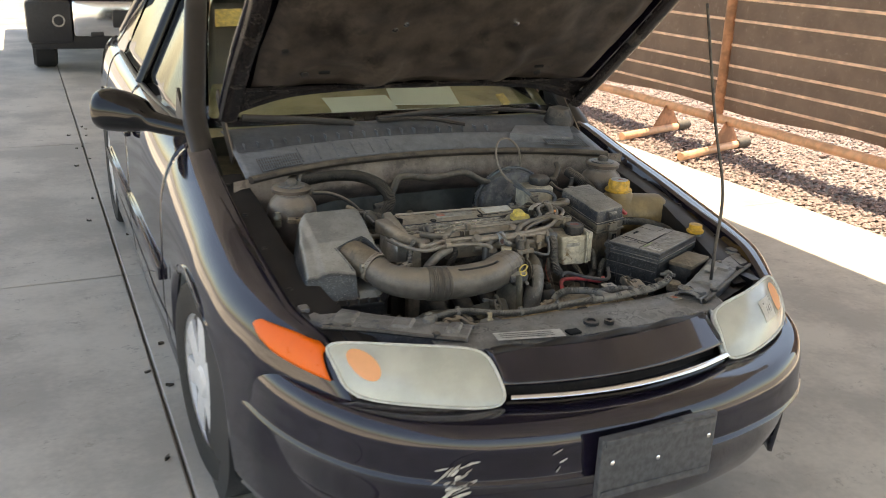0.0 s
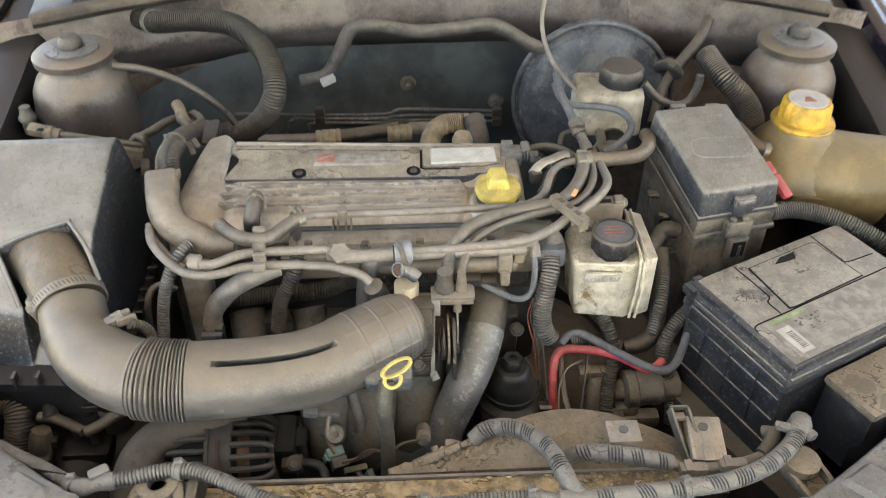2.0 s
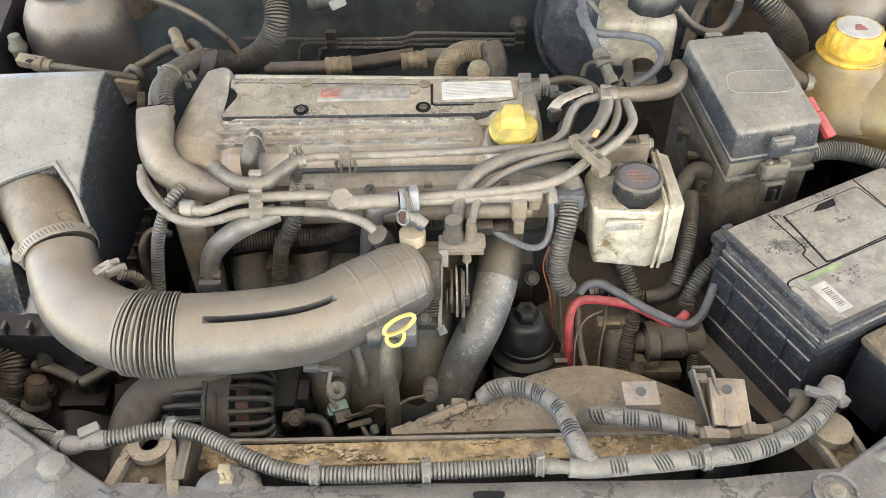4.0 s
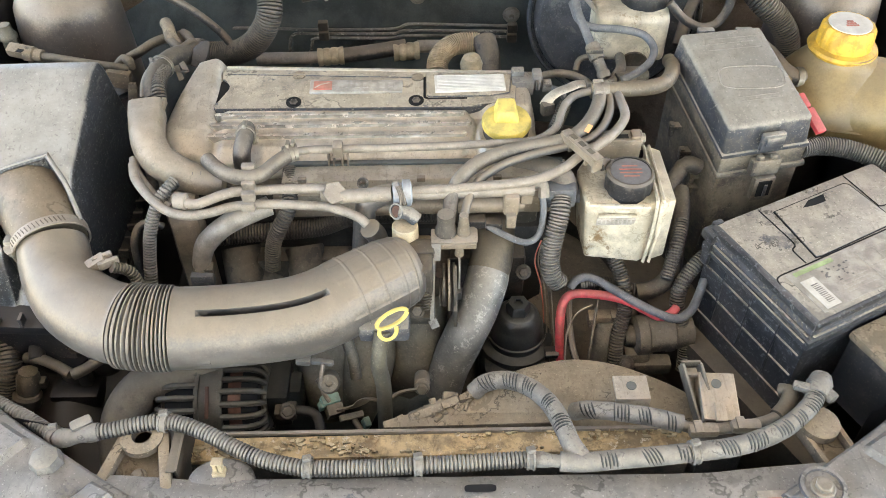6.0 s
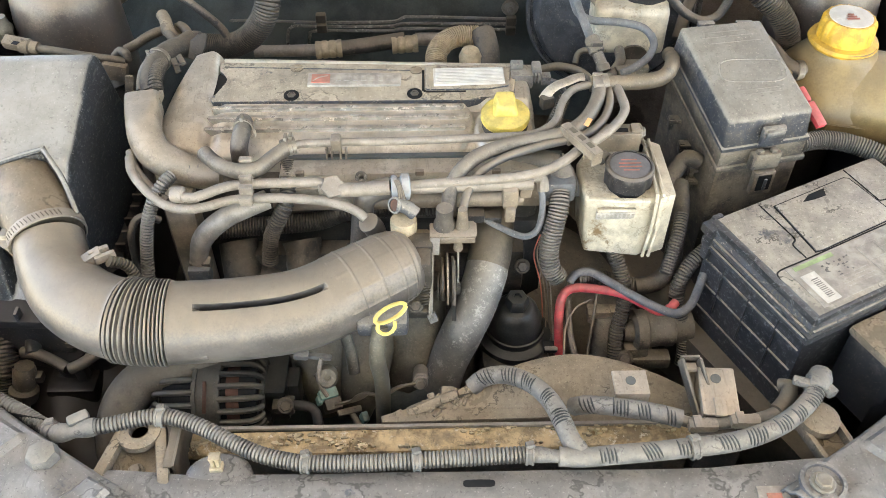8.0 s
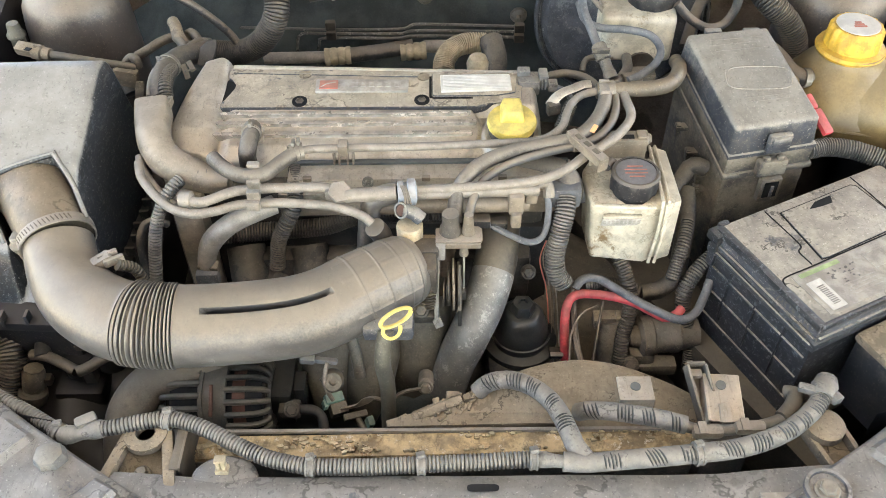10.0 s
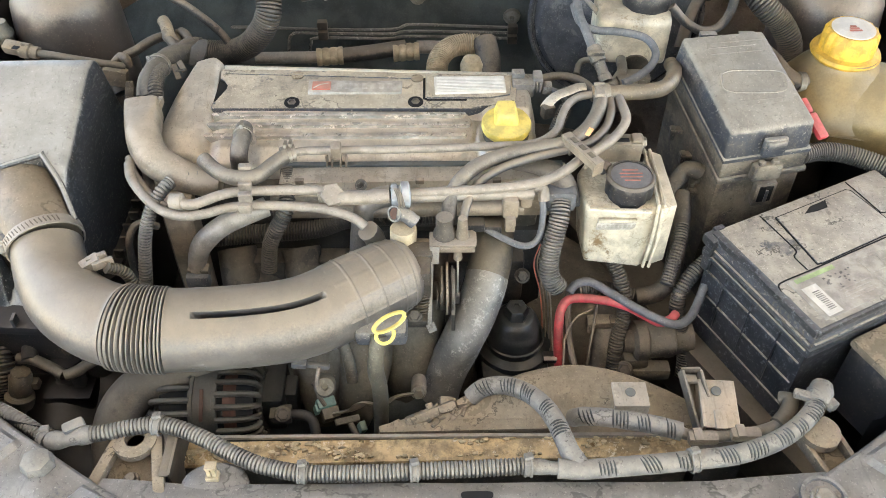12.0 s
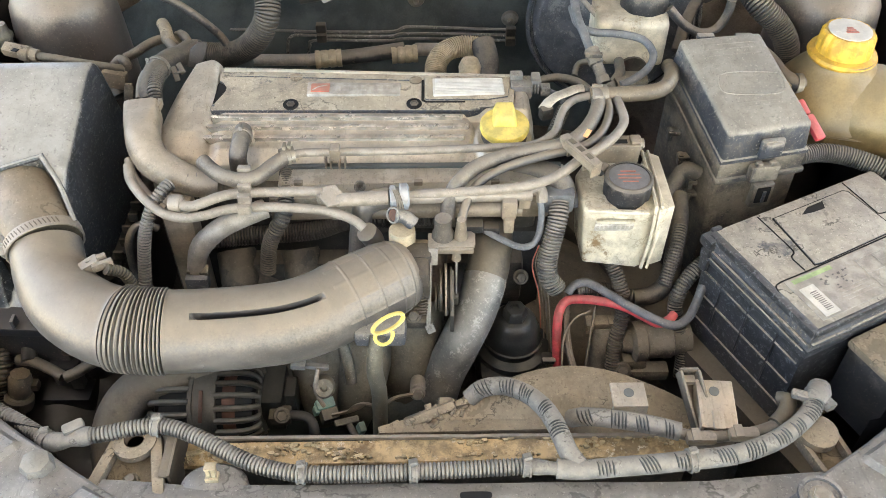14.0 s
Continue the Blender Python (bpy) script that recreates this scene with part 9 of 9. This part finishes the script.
run("lower_conduit", "corrugated conduit above the gearbox", "conduit", [(0.1956, 0.6045, 0.68), (0.2058, 0.5849, 0.66), (0.2104, 0.5648, 0.63), (0.2023, 0.5444, 0.6), (0.1989, 0.5233, 0.57)], 0.0095, LOOM_BROWN, "conduit")
gear_neck = thing("gearbox_housing", "brown dusty housings and fittings above the gearbox", "gearbox", (0.23, 0.55, 0.5))
part("neck_tube", sweep([(0.1895, 0.568, 0.605), (0.1916, 0.5557, 0.575), (0.1929, 0.5447, 0.53)], lambda u: 0.015 + 0.003 * u, 18, 0.008), BOX_BROWN, gear_neck)
part("neck_cap", join(box(None, (0.036, 0.016, 0.012), 0.003, m=Matrix.Translation((0.1841, 0.5659, 0.612))), box(None, (0.010, 0.018, 0.016), 0.002, m=Matrix.Translation((0.1708, 0.5625, 0.612))), box(None, (0.010, 0.014, 0.012), 0.002, m=Matrix.Translation((0.1991, 0.564, 0.614)))), SHROUD, gear_neck)
sm0, sm1 = Vector((0.2249, 0.5562, 0.585)), Vector((0.2964, 0.5642, 0.585))
part("motor_case", lathe([(0.020, 0.0), (0.026, 0.003), (0.026, 0.016), (0.0235, 0.018), (0.0235, 0.040), (0.025, 0.042), (0.025, 0.050), (0.022, 0.052), (0.022, 0.075)], 28, along(sm0, sm1)), BOX_BROWN, gear_neck)
part("motor_nose", lathe([(0.012, -0.012), (0.015, 0.0)], 18, along(sm0, sm1)), BOX_BROWN, gear_neck)
part("bell_lug", join(box(None, (0.034, 0.03, 0.05), 0.008, m=Matrix.Translation((0.2301, 0.5471, 0.55))), box(None, (0.05, 0.02, 0.02), 0.005, m=Matrix.Translation((0.2504, 0.5376, 0.55)))), BOX_BROWN, gear_neck)
part("lug_bolt", bolt(None, 0.008, 0.008, along((0.211, 0.5193, 0.575), (0.2, 0.2, 0.9))), ALLOY_DARK, gear_neck)
run("thin_lead", "thin dusty wires above the gearbox", "wire", [(0.131, 0.5017, 0.6), (0.1355, 0.5338, 0.62), (0.1487, 0.5525, 0.635), (0.1688, 0.5615, 0.64)], 0.0013, TANHOSE, seg=6)
run("thin_lead", "thin dusty wires above the gearbox", "wire", [(0.1606, 0.5088, 0.59), (0.1671, 0.5328, 0.615), (0.1743, 0.5614, 0.64), (0.1799, 0.5803, 0.65)], 0.0016, HOSE_DARK, seg=6)
run("thin_lead", "thin dusty wires above the gearbox", "wire", [(0.1443, 0.5901, 0.64), (0.1398, 0.5615, 0.63), (0.1414, 0.5285, 0.61), (0.1461, 0.5014, 0.6)], 0.0045, RUBBER, seg=8)


# front harness
harness = thing("front_harness", "grey corrugated wiring harness across the radiator support", "wiring harness", (0, 0.33, 0.69))
part("conduit", conduit([(-0.5097, 0.4073, 0.69), (-0.4804, 0.391, 0.69), (-0.4484, 0.3737, 0.69), (-0.4165, 0.3541, 0.69), (-0.4063, 0.3486, 0.69)], 0.0080, 0.0040, 14), LOOM_LIGHT, harness)
part("conduit", conduit([(-0.38, 0.3516, 0.695), (-0.3576, 0.3539, 0.696), (-0.3301, 0.3595, 0.697), (-0.3047, 0.3624, 0.698), (-0.2808, 0.3573, 0.698), (-0.2532, 0.3454, 0.697), (-0.2257, 0.3305, 0.696), (-0.1988, 0.3179, 0.696), (-0.1758, 0.3112, 0.696), (-0.1504, 0.3064, 0.697), (-0.0979, 0.3049, 0.698), (-0.0439, 0.3064, 0.699), (0.0124, 0.3086, 0.699), (0.0656, 0.3108, 0.7)], 0.0085, 0.0040, 14), LOOM_LIGHT, harness)
part("taped_end", sweep([(0.0678, 0.3108, 0.7), (0.0842, 0.3092, 0.7), (0.1033, 0.3064, 0.7)], lambda u: 0.0072 + 0.001 * math.sin(u * 7), 12, 0.005), TAPE, harness)
MAIN_RUN = [(0.0951, 0.3078, 0.7), (0.117, 0.3062, 0.7), (0.156, 0.3086, 0.701), (0.1894, 0.3106, 0.702), (0.2262, 0.3144, 0.702), (0.2631, 0.3182, 0.703), (0.2927, 0.3254, 0.704), (0.3212, 0.3374, 0.705), (0.3464, 0.355, 0.705), (0.3635, 0.372, 0.704), (0.3741, 0.3888, 0.7)]
FAN_RUN = [(0.1175, 0.3099, 0.7), (0.109, 0.3235, 0.702), (0.1041, 0.3399, 0.702), (0.098, 0.3642, 0.698), (0.089, 0.386, 0.693), (0.0732, 0.4057, 0.688), (0.0507, 0.4179, 0.684), (0.0286, 0.4204, 0.676), (0.0152, 0.4165, 0.664)]
LAMP_RUN = [(0.1217, 0.3842, 0.672), (0.1309, 0.378, 0.684), (0.1472, 0.3729, 0.69), (0.1725, 0.3676, 0.692), (0.2006, 0.3616, 0.692), (0.2267, 0.3556, 0.689)]
part("main_branch", conduit(MAIN_RUN, 0.0098, 0.0055, 16, 0.015), TAPE, harness)
part("fan_branch", conduit(FAN_RUN, 0.0100, 0.0055, 16, 0.015), TAPE, harness)
part("lamp_branch", conduit(LAMP_RUN, 0.0098, 0.0055, 16, 0.015), TAPE, harness)
part("lamp_lead", sweep([(0.2271, 0.3556, 0.687), (0.2466, 0.3517, 0.684), (0.2825, 0.3545, 0.683), (0.3097, 0.3588, 0.684), (0.3295, 0.3668, 0.684), (0.3436, 0.3806, 0.684)], 0.006, 10, 0.006), RUBBER_TAN, harness)
part("lead_sleeve", sweep([(0.3286, 0.3654, 0.686), (0.3417, 0.3779, 0.688), (0.3508, 0.3949, 0.686), (0.3433, 0.4008, 0.68)], 0.0085, 10, 0.005), HOSE_DARK, harness)
for lx_, ly_, lz_ in ((0.2475, 0.3485, 0.69), (0.2919, 0.3524, 0.69)):
    part("connector", box((lx_, ly_, lz_ - 0.002), (0.032, 0.014, 0.012), 0.0055), TANHOSE, harness)
    part("connector_clip", box((lx_ - 0.006, ly_, lz_ + 0.004), (0.009, 0.015, 0.004), 0.0015), TANHOSE, harness)
for p, q, r in (((-0.415, 0.3528, 0.69), (-0.4375, 0.3667, 0.69), 0.0095), ((-0.3029, 0.3617, 0.698), (-0.2898, 0.3594, 0.698), 0.010), ((-0.1521, 0.307, 0.697), (-0.131, 0.3054, 0.697), 0.010), ((-0.0439, 0.3064, 0.699), (-0.0208, 0.3073, 0.699), 0.010), ((0.0667, 0.3108, 0.7), (0.0843, 0.3099, 0.7), 0.010), ((0.2279, 0.3143, 0.702), (0.2462, 0.3166, 0.702), 0.0112)):
    m = along(p, q)
    part("tie", join(lathe([(r - 0.0008, -0.0042), (r + 0.0008, -0.0042), (r + 0.0012, -0.0022), (r + 0.0002, -0.0020), (r + 0.0002, 0.0020), (r + 0.0012, 0.0022), (r + 0.0008, 0.0042), (r - 0.0008, 0.0042)], 22, m, cap=False), box(None, (0.009, 0.008, 0.005), 0.0015, m=Matrix.Translation((p[0], p[1] + 0.004, p[2] + r)) @ pose(0, 0, 0, -20, 0, 12))), TAPE, harness, "pale cable tie")
rib_rng = random.Random(8)


def exposed_ribs(path, r, spots, count=5, pitch=0.0036):
    """Groups of dark ridges where the tape has worn off the conduit."""
    P = smooth_path(path, 0.0012)
    for f in spots:
        i0 = int(f * len(P))
        n_here = count + rib_rng.choice((-1, 0, 0, 1))
        lean = rib_rng.uniform(-0.0016, 0.0048)
        group = None
        for k in range(n_here):
            i = min(len(P) - 3, i0 + int(k * pitch / 0.0012))
            m = along(P[i], P[i + 2])
            x_ax, y_ax, z_ax = (m.to_3x3() @ Vector(v) for v in ((1, 0, 0), (0, 1, 0), (0, 0, 1)))
            base_a = math.atan2(y_ax.dot(Vector((0, -0.6, 0.8))), x_ax.dot(Vector((0, -0.6, 0.8))))
            a0, a1 = base_a - rib_rng.uniform(0.5, 1.25), base_a + rib_rng.uniform(0.5, 1.25)
            arc = [P[i] + (x_ax * math.cos(a) + y_ax * math.sin(a)) * (r + 0.0001) + z_ax * (lean * (a - base_a)) for a in (a0 + (a1 - a0) * j / 6 for j in range(7))]
            piece = sweep(arc, lambda u: 0.00105 * (0.35 + 0.65 * math.sin(math.pi * u)), 5, 0.003)
            group = piece if group is None else join(group, piece)
        part("exposed_ribs", group, BLACK_CLEAN, harness)


exposed_ribs(MAIN_RUN, 0.0097, (0.13, 0.27, 0.38, 0.52, 0.61, 0.72, 0.80, 0.87, 0.93))
exposed_ribs(FAN_RUN, 0.0099, (0.2, 0.38, 0.55, 0.68, 0.84), 4)
exposed_ribs(LAMP_RUN, 0.0097, (0.15, 0.4, 0.62, 0.86), 4)
part("end_sleeve", join(sweep([(0.3681, 0.3782, 0.703), (0.373, 0.3874, 0.704), (0.3814, 0.4003, 0.698)], 0.0125, 14, 0.003, shape=lambda u, a, d: 1 + 0.16 * noise.noise(Vector((math.cos(a) * 1.6, math.sin(a) * 1.6, d * 160)))), box(None, (0.026, 0.010, 0.008), 0.003, m=Matrix.Translation((0.3581, 0.3847, 0.708)) @ pose(0, 0, 0, 0, 0, -20)), box(None, (0.014, 0.016, 0.010), 0.003, m=Matrix.Translation((0.3803, 0.378, 0.705)) @ pose(0, 0, 0, 0, 20, 30))), TAPE, harness)
fan_rng = random.Random(4)
plug_c = [(-0.0553, 0.393, 0.652), (-0.0411, 0.3951, 0.656), (-0.027, 0.4009, 0.66), (-0.0135, 0.4037, 0.664), (-0.0011, 0.408, 0.666), (-0.0228, 0.3911, 0.654), (-0.0075, 0.3945, 0.656)]
plug_body = part("fan_plug", strip(plug_c[0], plug_c[4], 0.010, 0.016, 0.003), SHROUD, harness, "mud-caked fan plug")
for k in range(30):
    part("mud_clump", box(None, (fan_rng.uniform(0.005, 0.015), fan_rng.uniform(0.004, 0.009), fan_rng.uniform(0.004, 0.010)), 0.0015, m=Matrix.Translation(Vector(plug_c[k % 7]) + Vector((fan_rng.uniform(-0.011, 0.011), fan_rng.uniform(-0.006, 0.006), fan_rng.uniform(-0.003, 0.003)))) @ pose(0, 0, 0, fan_rng.uniform(-35, 35), fan_rng.uniform(-35, 35), fan_rng.uniform(0, 60))), SHROUD, plug_body)
for k in range(3):
    part("plug_wire", sweep([Vector((0.0164, 0.4165, 0.664)) + Vector((0, 0.005 - 0.005 * k, 0)), Vector((0.0088, 0.4106, 0.662)) + Vector((0, 0.007 - 0.007 * k, 0)), Vector((-0.0024, 0.4033, 0.66)) + Vector((0.004 * k, 0.008 - 0.008 * k, 0))], 0.0022, 6, 0.004), SHROUD, harness)
part("left_sleeve", join(sweep([(-0.4114, 0.3494, 0.691), (-0.3983, 0.3485, 0.692), (-0.3798, 0.3509, 0.695), (-0.3675, 0.3527, 0.696)], lambda u: 0.0088 + 0.0012 * math.sin(u * 9), 14, 0.004), box(None, (0.022, 0.012, 0.010), 0.004, m=Matrix.Translation((-0.3855, 0.3585, 0.702)) @ pose(0, 0, 0, 10, 0, 30))), TAPE, harness)

run("radiator_hose", "thick dusty lower radiator hose", "hose", [(-0.378, 0.36, 0.54), (-0.382, 0.39, 0.58), (-0.382, 0.425, 0.61), (-0.362, 0.457, 0.625), (-0.32, 0.474, 0.63), (-0.26, 0.49, 0.62)], 0.0255, HOSE_DARK, seg=20)
green_plug = tagged(part("green_plug", join(box(None, (0.022, 0.012, 0.012), 0.002, m=Matrix.Translation((-0.150, 0.452, 0.604)) @ pose(0, 0, 0, 20, 10, 25)), box(None, (0.006, 0.010, 0.014), 0.002, m=Matrix.Translation((-0.160, 0.446, 0.600)) @ pose(0, 0, 0, 20, 10, 25))), GREEN_CON, None), "green wiring plug beside the dipstick tube", "connector")
part("end_clip", box(None, (0.008, 0.012, 0.016), 0.002, m=Matrix.Translation((-0.108, 0.432, 0.584)) @ pose(0, 0, 0, 20, 10, 25)), GREEN_CON, green_plug)
tagged(part("wiring_plug", join(box(None, (0.020, 0.014, 0.016), 0.002, m=Matrix.Translation((-0.145, 0.444, 0.593)) @ pose(0, 0, 0, 20, 10, 25)), box(None, (0.030, 0.008, 0.006), 0.002, m=Matrix.Translation((-0.125, 0.438, 0.590)) @ pose(0, 0, 0, 20, 14, 25))), BOX_BROWN, None), "grey plug body below the green clip", "connector")
run("plug_lead", "thin dusty leads to the green plug", "wire", [(-0.165, 0.47, 0.62), (-0.155, 0.46, 0.61), (-0.145, 0.45, 0.60)], 0.003, RUBBER_TAN)
run("plug_lead", "thin dusty leads to the green plug", "wire", [(-0.125, 0.44, 0.588), (-0.11, 0.42, 0.575), (-0.10, 0.41, 0.56)], 0.004, RUBBER_TAN)
purge = thing("purge_valve", "brown rust-stained valve in the front corner of the bay", "valve", (-0.5269, 0.4821, 0.55))
part("body", lathe([(0.0125, -0.012), (0.0125, 0.004), (0.0140, 0.006), (0.0140, 0.026), (0.0115, 0.029), (0.0115, 0.033), (0.006, 0.034)], 8, along((-0.515, 0.4787, 0.59), (-0.5051, 0.4902, 0.63))), NECK, purge)
part("collar", join(lathe([(0.016, -0.004), (0.017, 0.0), (0.017, 0.010), (0.014, 0.013)], 20, along((-0.5175, 0.4735, 0.58), (-0.5126, 0.4797, 0.6))), box(None, (0.016, 0.012, 0.012), 0.003, m=Matrix.Translation((-0.4992, 0.486, 0.6)))), HOSE_DARK, purge)
part("lower_body", lathe([(0.011, -0.05), (0.012, 0.0), (0.010, 0.012)], 16, Matrix.Translation((-0.5215, 0.4701, 0.565))), HOSE_DARK, purge)
part("spout", sweep([(-0.4954, 0.4951, 0.632), (-0.4983, 0.5089, 0.636), (-0.4989, 0.5193, 0.64)], 0.0095, 12, 0.006), GRIME_SHADE, purge)
run("corner_lead", "dusty leads in the front corner of the bay", "hose", [(-0.5109, 0.5003, 0.63), (-0.4932, 0.4968, 0.632), (-0.4721, 0.488, 0.63), (-0.4517, 0.4768, 0.628)], 0.0065, HOSE_DARK)
run("corner_lead", "dusty leads in the front corner of the bay", "hose", [(-0.4489, 0.476, 0.628), (-0.4346, 0.4809, 0.632), (-0.4193, 0.4892, 0.638), (-0.4019, 0.4974, 0.642)], 0.0070, HOSE_DARK)
run("corner_hose", "black corrugated hose in the front corner", "conduit", [(-0.5706, 0.5339, 0.63), (-0.5456, 0.5205, 0.63), (-0.5398, 0.4976, 0.61), (-0.5513, 0.4811, 0.57)], 0.018, RUBBER, "conduit")
corner_box = thing("corner_box", "black grimy housing in the front corner of the bay", "housing", (-0.4784, 0.5327, 0.55))
part("case", box(None, (0.060, 0.05, 0.05), 0.008, m=Matrix.Translation((-0.4579, 0.492, 0.57))), BAY_DARK, corner_box)
part("neck", lathe([(0.022, 0.0), (0.022, 0.014), (0.018, 0.016), (0.018, 0.026)], 24, Matrix.Translation((-0.4574, 0.5054, 0.6))), BAY_DARK, corner_box)
part("clip", join(strip((-0.4572, 0.5052, 0.645), (-0.4265, 0.5064, 0.645), 0.006, 0.010, 0.002), strip((-0.4564, 0.5016, 0.64), (-0.438, 0.5021, 0.64), 0.003, 0.008, 0.001), strip((-0.4579, 0.5077, 0.643), (-0.4552, 0.5008, 0.641), 0.003, 0.008, 0.001)), HOSE_DARK, corner_box)
tagged(part("corner_bracket", join(box((-0.44, 0.52, 0.60), (0.05, 0.03, 0.03), 0.004), box((-0.45, 0.51, 0.57), (0.03, 0.02, 0.05), 0.004)), BLACK_PLASTIC, None), "black bracket below the intake hose", "bracket")
